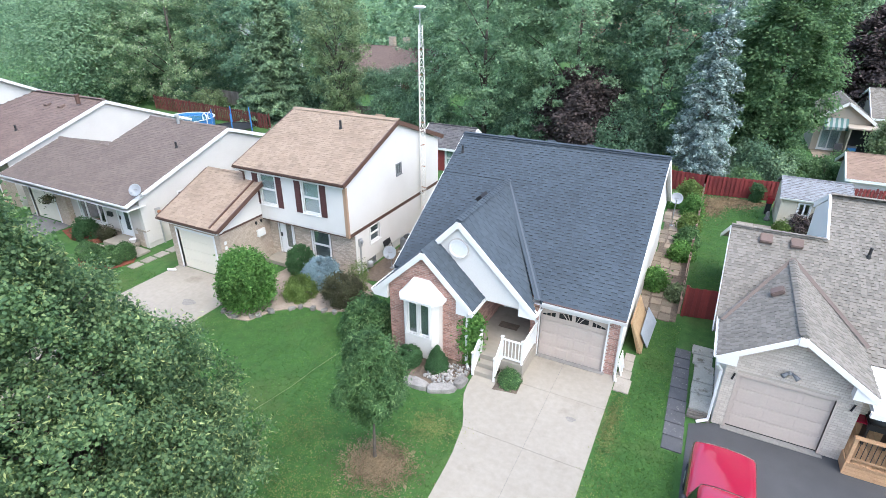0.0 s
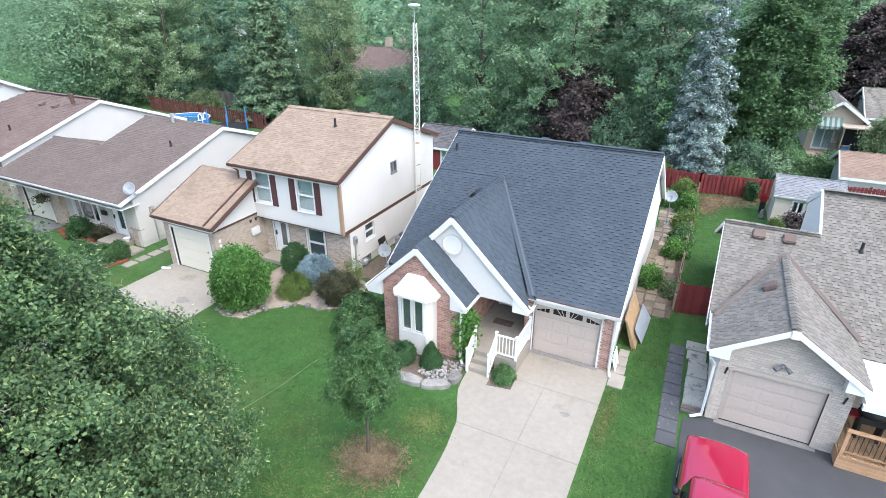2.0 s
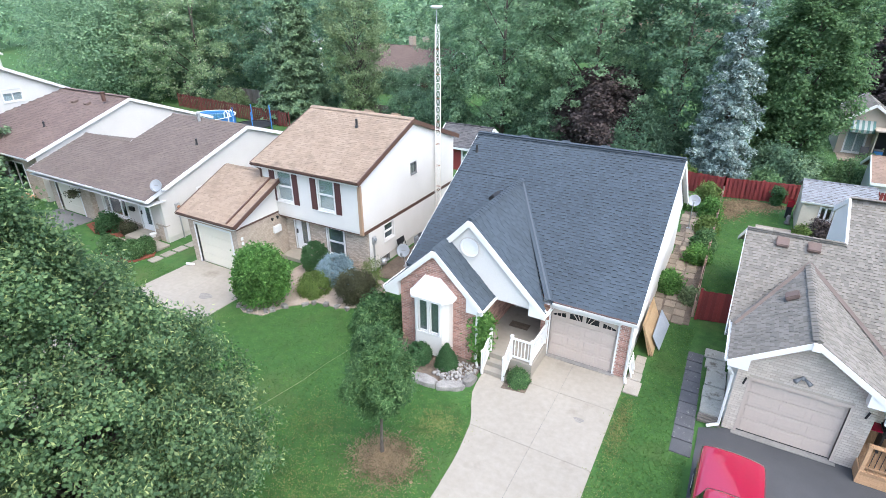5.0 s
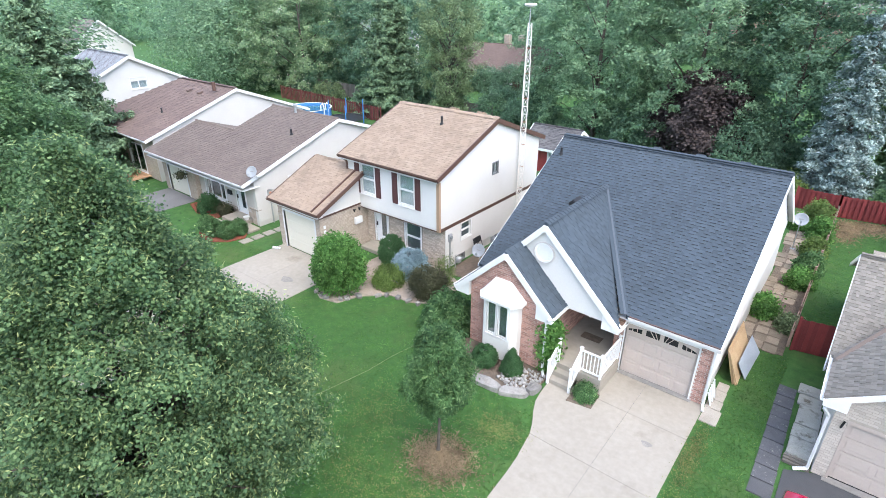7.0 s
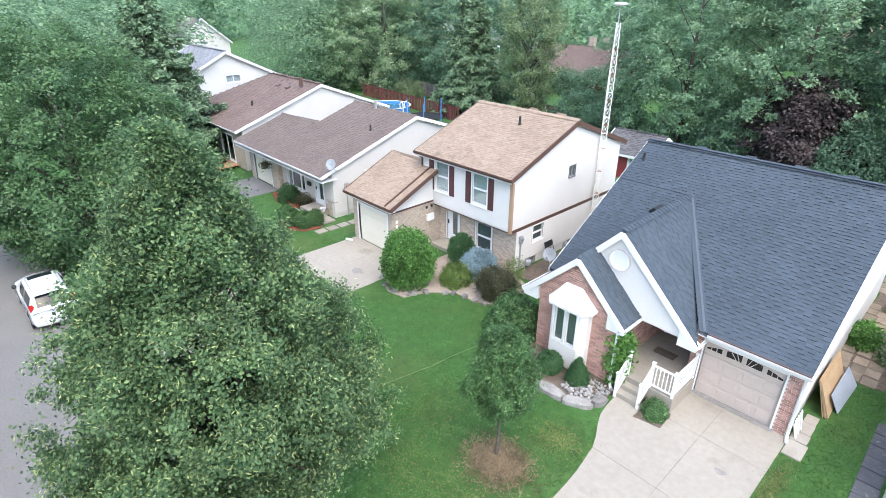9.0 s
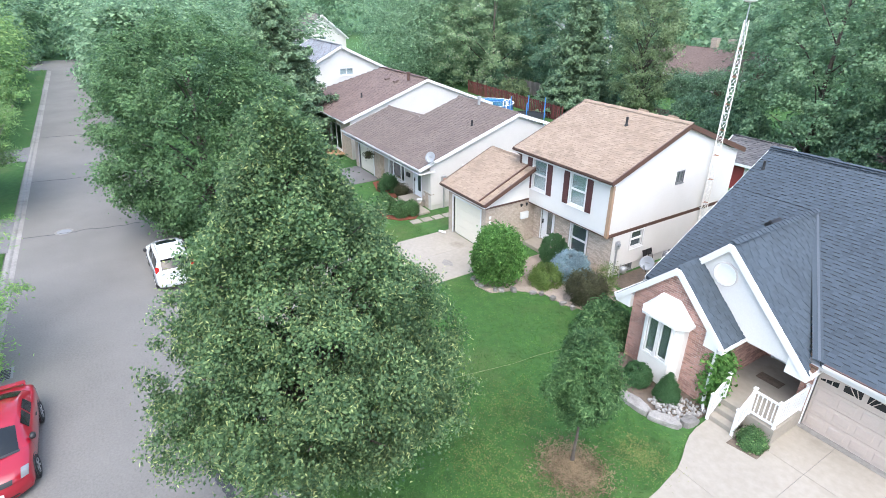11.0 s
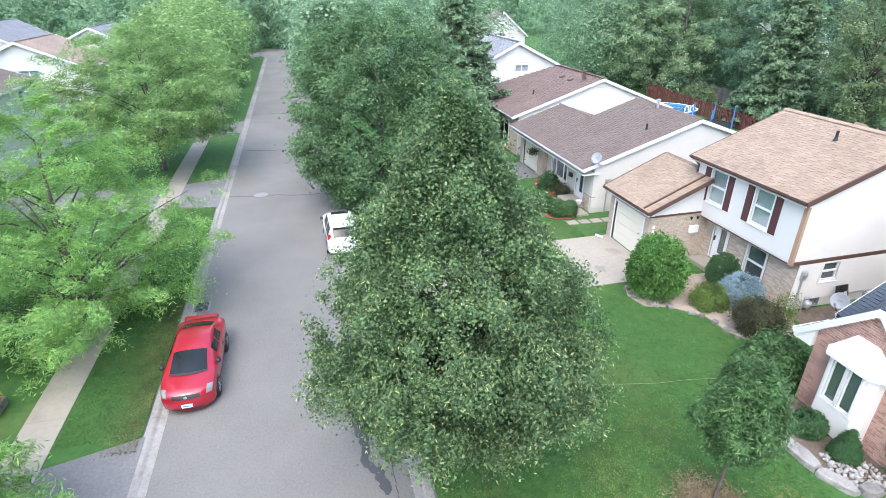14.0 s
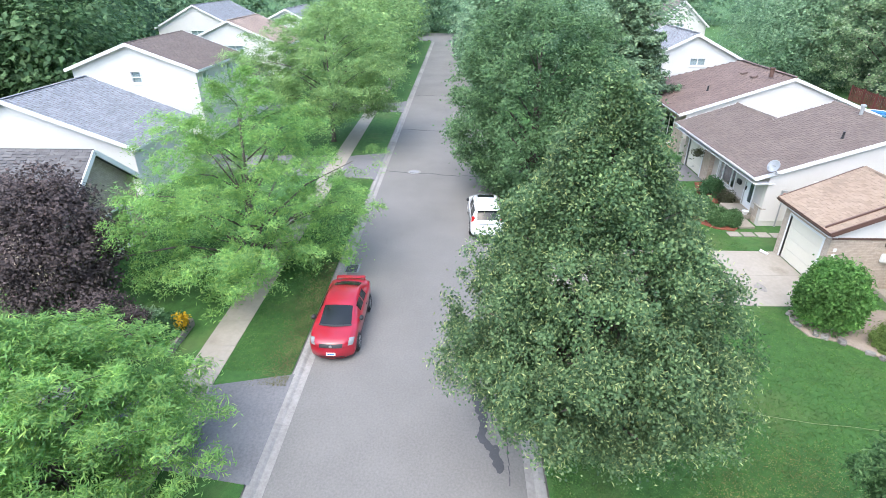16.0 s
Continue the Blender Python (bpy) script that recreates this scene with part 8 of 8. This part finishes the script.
Wall((7.3, 34.3), (7.3, 37.3), 0.08).build(0, 1.95, [], [(0, 1.95), (3.0, 1.95), (1.5, 2.55)], material=bpy.data.materials["cream_boards"], parent=sd)
Wall((7.3, 37.3), (4.15, 37.3), 0.08).build(0, 1.95, material=bpy.data.materials["cream_boards"], parent=sd)
shingled(sd, [(4.0, 34.05, 1.98), (7.5, 34.05, 1.98), (7.5, 35.8, 2.7), (4.0, 35.8, 2.7)], ROOF_BLUE, seed=61, thick=0.07)
shingled(sd, [(7.5, 37.55, 1.98), (4.0, 37.55, 1.98), (4.0, 35.8, 2.7), (7.5, 35.8, 2.7)], ROOF_BLUE, seed=62, thick=0.07)
gutter(sd, (4.0, 34.05, 1.97), (7.5, 34.05, 1.97))
for i, (x, y, h, r, mt, lb) in enumerate(((5.2, 33.6, 1.3, 0.4, LEAF_PURPLE, "tall dark twiggy plant in front of a shed"), (6.0, 33.7, 1.4, 0.35, LEAF_PURPLE, "tall dark twiggy plant in front of a shed"), (4.4, 33.4, 0.7, 0.4, LEAF_OLIVE, "yellow-green shrub beside a shed"), (3.2, 38.4, 1.3, 0.35, LEAF_BOX, "climbing rose against a red fence"))):
    shrub("garden_shrub", x, y, h, r, mt, lb, 120 + i, 0.07, 70, 40, 0.16, vase, 0.25)
slabs("garden_patio", 2.2, 4.0, 32.6, 34.4, 2, 2, 0.02, SLAB, "grey patio slabs behind a house")
rb = thing("red_bin", "red plastic bin on a dark stand beside a shed", "bin", (3.85, 36.6, 0))
part("bin_body", box(3.65, 4.0, 36.4, 36.8, 0.7, 1.1, None, 0.03), CAR_RED, rb)
part("bin_stand", box(3.68, 3.97, 36.43, 36.77, 0.0, 0.7), BLACK, rb)
gs = thing("garden_statuette", "pale grey stone garden ornament by a shed", "ornament", (3.8, 35.5, 0))
part("ornament", lathe([(0.16, 0), (0.17, 0.12), (0.1, 0.2), (0.12, 0.4), (0.07, 0.55)], (3.8, 35.4, 0), 14), STONE, gs, smooth=True)
# garden behind the red fence
for i, (x, y, h, r, mt, lb) in enumerate(((2.4, 41.0, 1.4, 0.9, LEAF_MAPLE, "green garden shrub behind a fence"), (4.6, 42.6, 2.4, 0.7, NEEDLE_GREEN, "small upright green cedar"), (5.4, 44.2, 2.2, 1.0, LEAF_MAPLE, "green flowering shrub behind a fence"), (7.6, 46.2, 1.6, 1.3, LEAF_MAPLE, "broad green shrub beside a patio"), (10.4, 46.2, 1.5, 1.0, LEAF_OLIVE, "yellow-green shrub beside a patio"), (9.0, 48.4, 1.5, 0.9, LEAF_MAPLE, "green shrub beside a garage"), (-3.0, 40.2, 1.6, 1.1, LEAF_OLIVE, "green shrub behind a house"), (-52.0, 43.5, 2.3, 1.8, LEAF_PALE, "pale green shrub under trees"), (-45.0, 43.0, 2.2, 1.8, LEAF_ASH, "pale green shrub under trees"))):
    shrub("garden_shrub", x, y, h, r, mt, lb, 140 + i, 0.11, 110, 40, 0.32, dome, 0.2)
plain_house("garden_garage", "low white garage with brown shingles", 8.3, 14.5, 40.9, 45.0, 1.9, 2.85, "x", ROOF_CEDAR, SIDING, seed=115)
pc = thing("patio_chair", "dark metal patio chair on a small terrace", "chair", (9.3, 53.3, 0))
for dx in (-0.25, 0.25):
    for dy in (-0.25, 0.25):
        part("leg", box(9.3 + dx - 0.02, 9.3 + dx + 0.02, 53.3 + dy - 0.02, 53.3 + dy + 0.02, 0.03, 0.45), BLACK, pc)
part("seat", box(9.02, 9.58, 53.02, 53.58, 0.43, 0.48, None, 0.02), BLACK, pc)
part("backrest", beam((9.3, 53.56, 0.45), (9.3, 53.75, 1.0), 0.56, 0.04, (0, 1, 0)), BLACK, pc)
slabs("cottage_terrace", 7.6, 9.7, 52.4, 54.9, 3, 3, 0.03, PATH_STONE, "brown terrace slabs in front of a cottage")
shrub("garden_tree", 12.4, 50.0, 4.6, 1.7, LEAF_PALE, "pale green leafy bush beside an open shed", 151, 0.12, 260, 60, 0.4, oval, 0.2)
plain_house("red_shed", "small dark red shed with grey shingles behind the houses", -19.6, -16.2, 35.2, 38.4, 2.1, 3.1, "x", ROOF_GREY, RED_FENCE, pane_list=[("s", 1.9, 2.6, 0.1, 1.95)], seed=117)
up_ = thing("utility_pole", "tall wooden utility pole with crossarm and cables", "utility pole", (13.6, 78, 0))
part("pole", tube([(13.6, 78, 0), (13.6, 78, 15)], [0.16, 0.11], 8), GREY_WOOD, up_)
part("crossarm", box(12.4, 14.8, 77.95, 78.05, 13.6, 13.75), GREY_WOOD, up_)
for k, x in enumerate((12.5, 13.6, 14.7)):
    part("cable", tube([(x - 40, 84, 12.2), (x - 20, 81, 11.4), (x, 78, 13.75), (x + 30, 74, 11.6)], [0.012] * 4, 4), BLACK, up_)
# ---- pool garden ----
pool = thing("round_pool", "round above-ground pool with blue liner and white rim", "pool", (-46.4, 35.9, 0))
part("pool_wall", lathe([(2.4, 0), (2.4, 1.1), (2.37, 1.1), (2.37, 0.8), (0.05, 0.9)], (-46.4, 35.9, 0), 40), POOL_BLUE, pool)
part("rim", lathe([(2.36, 1.1), (2.48, 1.1), (2.48, 1.14), (2.36, 1.14)], (-46.4, 35.9, 0), 40, loop=True), TRIM, pool)
part("water", lathe([(2.38, 0.9), (2.38, 0.94), (0.05, 0.94)], (-46.4, 35.9, 0), 40), paint("pool_water", (0.05, 0.17, 0.30), 0.08), pool)
lad = part("ladder", tube([(-43.9, 36.0, 0), (-43.9, 36.0, 1.5), (-44.1, 36.0, 1.75), (-44.4, 36.0, 1.5), (-44.4, 36.0, 1.0)], [0.06] * 5, 8), TRIM, pool)
part("ladder", tube([(-43.9, 36.6, 0), (-43.9, 36.6, 1.5), (-44.1, 36.6, 1.75), (-44.4, 36.6, 1.5), (-44.4, 36.6, 1.0)], [0.06] * 5, 8), TRIM, pool)
tp_ = thing("trampoline", "round trampoline with blue padded posts and dark net", "trampoline", (-40.8, 36.2, 0))
part("mat", lathe([(1.7, 0.7), (1.7, 0.74), (0.05, 0.72)], (-40.8, 36.2, 0), 28), BLACK, tp_)
part("pad", lathe([(1.68, 0.74), (1.95, 0.72), (1.95, 0.77), (1.68, 0.79)], (-40.8, 36.2, 0), 28, loop=True), BLACK, tp_)
for k in range(6):
    a = math.pi * k / 3 + 0.3
    part("post", tube([(-40.8 + 1.95 * math.cos(a), 36.2 + 1.95 * math.sin(a), 0), (-40.8 + 1.95 * math.cos(a), 36.2 + 1.95 * math.sin(a), 2.3)], [0.05] * 2, 8), POOL_BLUE, tp_)
bird = thing("bird_table", "small white bird feeder on a post", "bird feeder", (-41.5, 41.5, 0))
part("post", tube([(-41.5, 41.5, 0), (-41.5, 41.5, 1.6)], [0.04, 0.04], 6), TRIM, bird)
part("tray", box(-41.75, -41.25, 41.3, 41.7, 1.6, 1.72), TRIM, bird)

# ---- in front of the brown bungalow ----
structure("bungalow_bed", sheet([(-32.3, 16.15), (-32.3, 15.2), (-30.6, 14.7), (-28.9, 15.0), (-28.5, 16.15)], 0.03, 0.1), RED_MULCH, "red mulch bed in front of a bungalow", "flower bed")
structure("bungalow_edge_bed", sheet([(-28.2, 13.6), (-27.2, 12.95), (-26.0, 13.05), (-25.3, 13.6), (-25.05, 14.5), (-25.4, 14.85), (-28.0, 14.5)], 0.03, 0.1), RED_MULCH, "red mulch bed with clipped shrubs", "flower bed")
for i, (x, y, r) in enumerate(((-27.5, 13.7, 0.45), (-26.65, 13.65, 0.48), (-25.85, 13.95, 0.5), (-25.7, 14.6, 0.42))):
    shrub("boxwood", x, y, 0.95, r, LEAF_PEAR, "small clipped round boxwood in red mulch", 160 + i, 0.04, 240, 55, 0.08, broad, 0.02)
shrub("bungalow_shrub", -30.2, 15.35, 1.15, 0.62, LEAF_BOX, "rounded dark green shrub under a window", 170, 0.06, 140, 45, 0.15, dome, 0.08)
shrub("bungalow_shrub", -28.8, 15.6, 0.8, 0.42, LEAF_RUST, "thin brownish shrub under a window", 171, 0.05, 90, 40, 0.15, vase, 0.2)
slabs("bungalow_walk", -29.3, -28.0, 14.6, 15.05, 2, 1, 0.02, CONCRETE, "pale concrete front walk")
for i in range(4):
    x = -24.95 + 0.03 * i
    tagged(part("paving_stone", box(x, x + 0.55, 14.0 + 0.72 * i, 14.62 + 0.72 * i, -0.05, 0.025, None, 0.015), SLAB), "grey stepping stone in a lawn", "paving stone", "stepping stones")
hb = thing("hanging_basket", "hanging flower basket beside a garage door", "hanging basket", (-33.3, 15.5, 1.6))
part("basket", lathe([(0.08, 0), (0.2, 0.12), (0.22, 0.2)], (-33.3, 15.45, 1.45), 12), BARK, hb)
rng_ = np.random.default_rng(3)
pp = rng_.normal(size=(500, 3)) * np.array([0.17, 0.17, 0.12]) + np.array([-33.3, 15.45, 1.68])
part_mesh("foliage_mass", leaf_mesh("foliage_mass", pp, rng_.normal(size=(500, 3)) + np.array([0, 0, 1]), np.full(500, 0.07), rng_), LEAF_RUST, hb, kind="stuff")
part("chain", tube([(-33.3, 15.45, 1.6), (-33.3, 15.4, 2.4)], [0.01] * 2, 5), BLACK, hb)
pot = thing("flower_pot", "small white flower pot on a front step", "flower pot", (-26.75, 15.75, 0.24))
part("pot", lathe([(0.1, 0), (0.16, 0.14), (0.19, 0.2), (0.15, 0.2)], (-26.75, 15.75, 0.24), 14), TRIM, pot)
bk = thing("low_deck", "small new wooden step beside a patio door", "deck", (-40.8, 15.5, 0))
for k in range(8):
    part("board", box(-42.2, -39.2, 14.6 + k * 0.19, 14.77 + k * 0.19, 0.2, 0.25), DECK_WOOD, bk)
part("deck_skirt", box(-42.2, -39.2, 14.58, 14.62, 0, 0.2), DECK_WOOD, bk)
dp = thing("fallen_downpipe", "short length of white downpipe lying by a garage", "pipe", (-23.4, 14.9, 0))
part("pipe", tube([(-22.75, 14.7, 0.07), (-22.35, 14.85, 0.07)], [0.06, 0.06], 8), TRIM, dp)

# ---- southern side ----
pb = thing("raised_bed", "timber-edged raised flower bed beside the sidewalk", "raised bed", (-15.4, -11.2, 0))
for a, b in (((-16.3, -12.6), (-15.9, -10.0)), ((-15.9, -10.0), (-14.2, -10.0)), ((-16.3, -12.6), (-14.4, -12.8)), ((-14.2, -10.0), (-14.4, -12.8))):
    part("timber", beam((*a, 0.13), (*b, 0.13), 0.1, 0.26), GREY_WOOD, pb)
part("soil", sheet([(-16.25, -12.55), (-14.4, -12.75), (-14.25, -10.05), (-15.9, -10.05)], 0.2, 0.2), MULCH, pb)
for i, (x, y, h, r, mt, lb) in enumerate(((-15.2, -10.5, 0.7, 0.45, LEAF_BOX, "leafy green plant in a raised bed"), (-15.5, -11.6, 0.6, 0.6, LEAF_ASH, "white-edged green plant in a raised bed"), (-14.8, -11.4, 0.5, 0.5, LEAF_OLIVE, "spiky green plant in a raised bed"))):
    shrub("bed_plant", x, y, h, r, mt, lb, 180 + i, 0.07, 90, 35, 0.15, dome, 0.2, ground=0.2)
shrub("yellow_flowers", -15.35, -10.2, 0.5, 0.28, FLOWER_YELLOW, "clump of bright yellow flowers in a raised bed", 190, 0.06, 50, 25, 0.1, dome, 0.2, "flowers", ground=0.35)
# dry grass along the kerb
q_ = np.stack([rs.uniform(-21, -12.6, 5000), -5.5 - np.abs(rs.normal(0, 0.55, 5000))], 1)
me = leaf_mesh("dry_grass", np.concatenate([q_, rs.uniform(0.008, 0.03, (5000, 1))], 1), rs.normal(size=(5000, 3)) * np.array([0.5, 0.5, 0.3]) + np.array([0, 0, 1.0]), rs.uniform(0.014, 0.03, 5000), rs, 3.0)
tagged(part_mesh("dry_grass", me, foliage("dry_blades", (0.10, 0.105, 0.042), (0.165, 0.155, 0.075), None, 0.7, 0.2)), "dry yellow-brown grass beside the kerb", "grass", kind="stuff")
q_ = np.concatenate([rs.normal(size=(1600, 2)) * np.array(w_) + np.array(c_) for c_, w_ in (((-8.6, 7.2), (0.9, 0.6)), ((-6.3, 7.6), (0.7, 0.5)), ((-9.6, 9.4), (0.7, 0.9)), ((-6.2, 11.3), (0.5, 0.4)), ((-1.12, 14.0), (0.16, 0.9)), ((-0.9, 8.5), (0.3, 1.6)))])
me = leaf_mesh("dry_grass", np.concatenate([q_, rs.uniform(0.008, 0.025, (len(q_), 1))], 1), rs.normal(size=(len(q_), 3)) * np.array([0.5, 0.5, 0.3]) + np.array([0, 0, 1.0]), rs.uniform(0.012, 0.026, len(q_)), rs, 3.0)
tagged(part_mesh("dry_grass", me, foliage("yellowed_blades", (0.14, 0.155, 0.05), (0.22, 0.22, 0.09), None, 0.7, 0.2)), "yellowed dry patches in the front lawn", "grass", kind="stuff")
# cord lying on the lawn
cd = bmesh.new()
tube([(-12.0, 8.2, 0.03), (-11.8, 9.15, 0.03), (-11.45, 10.8, 0.03), (-11.35, 11.9, 0.03), (-11.1, 13.2, 0.03), (-10.9, 14.0, 0.3)], [0.0055] * 6, 6, cd)
tagged(part("rope", cd, paint("yellow_cord", (0.30, 0.33, 0.17), 0.7)), "thin yellow-green cord lying on the lawn", "rope")

# ---- grass ----
def grass(name, x0, x1, y0, y1, count, seed, label, keep=None):
    rng = np.random.default_rng(seed)
    p = np.stack([rng.uniform(x0, x1, count), rng.uniform(y0, y1, count), np.full(count, 0.012)], 1)
    if keep is not None:
        p = p[keep(p[:, 0], p[:, 1])]
    n = len(p)
    me = leaf_mesh(name, p, rng.normal(size=(n, 3)) * np.array([0.6, 0.6, 0.3]) + np.array([0, 0, 1.2]), rng.uniform(0.018, 0.034, n), rng, 2.6)
    return tagged(part_mesh(name, me, GRASS_BLADE), label, "grass", kind="stuff")


clear_main = lambda x, y: ~(((x - (-6.95)) ** 2 / 0.62 + (y - 9.4) ** 2 / 0.5 < 1) | ((y > 12.7) & (x > -9.9) & (x < -6)) | ((x < -12.3) & (y > np.interp(x, [-17.9, -17.6, -16.8, -15.9, -15.5, -14.5, -13.4, -12.4], [13.4, 13.2, 12.85, 13.05, 14.1, 15.0, 15.1, 15.7]))) | (x > np.interp(y, [2.2, 8.9, 10.5, 11.9, 12.5, 13.0, 13.6, 15.0], [-5.1, -5.02, -5.1, -5.33, -5.6, -5.88, -6.0, -6.1]) - 0.03))
grass("lawn_blades", -17.8, -5.0, 2.6, 16.0, 60000, 1, "short mown grass blades on the front lawn", clear_main)
grass("lawn_blades", -1.35, 0.95, 2.6, 21.2, 18500, 2, "short mown grass blades between two houses", lambda x, y: ~(((x < -0.85) & (y > 15.7)) | ((x > 0.36) & (y > 13.7))))
grass("lawn_blades", 0.3, 3.4, 22.3, 37.0, 16000, 5, "short mown grass blades in a back garden")
grass("verge_blades", -36.0, -8.0, -7.85, -5.5, 24000, 3, "short grass blades on the road verge", lambda x, y: ~((x > -13.3) | (x < -32.4)))
grass("lawn_blades", -26.0, -22.8, 2.6, 14.2, 12000, 4, "short mown grass blades beside a driveway")

# ---- woods beyond the houses ----
def woods(name, spots, material, label, seed, leaf=0.6, clumps=60, per=22):
    """Far trees, one mesh of leaf clumps on many stems."""
    rng = np.random.default_rng(seed)
    ps, ns = [], []
    for x, y, h, r in spots:
        c, _ = crown_points(rng, broad, clumps, 0.22, 0.65, 0.4, 16)
        c = c * np.array([r, r, h * 0.94]) + np.array([x, y, h * 0.06])
        o = c - np.array([x, y, h * 0.4])
        o /= np.linalg.norm(o, axis=1, keepdims=True)
        ci = np.repeat(np.arange(clumps), per)
        ps.append(c[ci] + rng.normal(size=(len(ci), 3)) * np.array([1, 1, 0.6]) * r * 0.16)
        ns.append(o[ci] * 0.8 + rng.normal(size=(len(ci), 3)) * 0.5 + np.array([0, 0, 1.2]))
    p, n = np.concatenate(ps), np.concatenate(ns)
    p[:, 2] = np.maximum(p[:, 2], 0.1)
    me = leaf_mesh(name, p, n, leaf * rng.uniform(0.6, 1.3, len(p)), rng, 1.5)
    return tagged(part_mesh(name, me, material), label, "woods", kind="stuff")


def belt(n, x0, x1, y0, y1, h0, h1, seed):
    r = random.Random(seed)
    return [(r.uniform(x0, x1), r.uniform(y0, y1), r.uniform(h0, h1), r.uniform(4.0, 6.5)) for _ in range(n)]


woods("far_woods_north", belt(46, -110, 40, 78, 130, 14, 19, 1), LEAF_ASH, "dense green treetops beyond the northern gardens", 201)
woods("near_woods_north", [q for q in belt(18, -92, -66, 34, 62, 12, 16, 2) if abs(q[1] / -q[0] - 0.37) > 0.09], LEAF_ASH, "green treetops behind the houses", 203, 0.2, 150, 48)
woods("far_woods_west", belt(54, -230, -118, -80, 80, 13, 20, 3), LEAF_ASH, "dense green treetops at the end of the road", 205)
woods("south_woods", belt(26, -75, -20, -60, -38, 13, 17, 4), LEAF_MAPLE, "dark green treetops behind the southern houses", 207, 0.42, 90, 32)
woods("far_woods_south", belt(40, -140, -20, -120, -66, 14, 20, 5), LEAF_DARK, "dark green woods far behind the southern houses", 209)
woods("roadside_woods_north", [(-66, 8, 12, 5), (-74, 11, 13, 5), (-83, 6, 12, 5), (-92, 9, 13, 5.5), (-72, 22, 13, 5), (-84, 20, 13, 5), (-98, 18, 14, 6), (-105, 4, 13, 5)], LEAF_ASH, "green trees along the far road", 211, 0.32, 120, 40)
woods("roadside_woods_south", [(-58, -11, 10, 5), (-68, -12, 11, 5), (-78, -11, 11, 5), (-88, -13, 12, 5.5), (-99, -12, 12, 5.5), (-108, -14, 13, 6)], LEAF_LOCUST_DEEP, "light green trees along the far sidewalk", 213, 0.3, 120, 40)

# ---- bricks of the nearest walls ----
def bricks(wall, outline, holes, material, course, length, count, seed):
    """Running bond over a wall's outline: whole bricks as pieces up to count, the others joined."""
    rnd = random.Random(seed)
    gap, deep = 0.011, 0.009
    o = [wall.at(0, 0, 0), wall.d, wall.n]

    def shape(u0, u1, z0, z1, out):
        return [wall.at(u, z, t) for u, z, t in ((u0, z0, 0.001), (u1, z0, 0.001), (u1, z1, 0.001), (u0, z1, 0.001), (u0 + 0.002, z0 + 0.002, out), (u1 - 0.002, z0 + 0.002, out), (u1 - 0.002, z1 - 0.002, out), (u0 + 0.002, z1 - 0.002, out))]

    sides = [(4, 5, 6, 7), (0, 1, 5, 4), (1, 2, 6, 5), (2, 3, 7, 6), (3, 0, 4, 7)]
    base = bpy.data.meshes.new("brick")
    base.from_pydata([v - wall.a for v in shape(0, length - gap, 0, course - gap, deep)], [], sides)
    vs, fs = [], []
    z, row = min(p[1] for p in outline), 0
    while z < max(p[1] for p in outline):
        s0, s1 = span(outline, z + 0.004), span(outline, z + course - gap - 0.004)
        if s0 and s1:
            a, b = max(s0[0], s1[0]) + 0.004, min(s0[1], s1[1]) - 0.004
            runs = [(a, b)]
            for h in holes:
                if h[2] < z + course - gap and h[3] > z:
                    runs = [r for p, q in runs for r in ((p, min(q, h[0])), (max(p, h[1]), q)) if r[1] - r[0] > 0.03]
            for p, q in runs:
                u = math.floor(p / length) * length - (length / 2 if row % 2 else 0)
                while u < q:
                    u0, u1 = max(u, p), min(u + length - gap, q)
                    if u1 - u0 > 0.03:
                        if count > 0 and u1 - u0 > length - gap - 1e-4:
                            ob = part_mesh("brick", base, material, wall.ob)
                            ob.matrix_basis = Matrix.Translation(wall.a + wall.d * u0 + Vector((0, 0, z)) + wall.n * rnd.uniform(0, 0.002))
                            count -= 1
                        else:
                            k = len(vs)
                            vs += shape(u0, u1, z, z + course - gap, deep + rnd.uniform(0, 0.002))
                            fs += [tuple(k + i for i in f) for f in sides]
                    u += length
        z += course
        row += 1
    if vs:
        me = bpy.data.meshes.new("brickwork")
        me.from_pydata(vs, [], fs)
        part_mesh("brickwork", me, material, wall.ob, kind="stuff")


bricks(wa, [(0, 0.02), (3.15, 0.02), (3.15, ga(-6.6)), (1.5, A_Z - 0.22), (0, ga(-9.75))], [(0.8, 2.22, 0.0, 2.75)], PINK_BRICK, 0.075, 0.24, 300, 1)
bricks(wf, [(0, 0.02), (wf.length, 0.02), (wf.length, 2.44), (0, 2.44)], [(0.31, 2.84, -1, 2.21)], PINK_BRICK, 0.075, 0.24, 100, 2)
bricks(wd, [(0, 0.02), (wd.length, 0.02), (wd.length, 2.4), (0, 2.4)], [(0.17, 1.28, 0.4, 2.29)], PINK_BRICK, 0.075, 0.24, 0, 3)
bricks(wp, [(0, 0.02), (wp.length, 0.02), (wp.length, 2.4), (0, 2.4)], [], PINK_BRICK, 0.075, 0.24, 0, 7)
bricks(nf, [(0, 0.02), (3.48, 0.02), (3.48, ng(5.2)), (NRX - 1.72, N_AZ - 0.2), (0, ng(1.72))], [(0.335, 2.945, -1, 2.155)], CREAM_BRICK, 0.085, 0.24, 300, 4)
bricks(lf, [(0, 0.02), (lf.length, 0.02), (lf.length, TZ0 - 0.08), (0, TZ0 - 0.08)], [(0.5, 1.62, 0.2, 2.1), (2.6, 3.9, 0.33, 2.0)], TAN_BRICK, 0.075, 0.24, 200, 5)
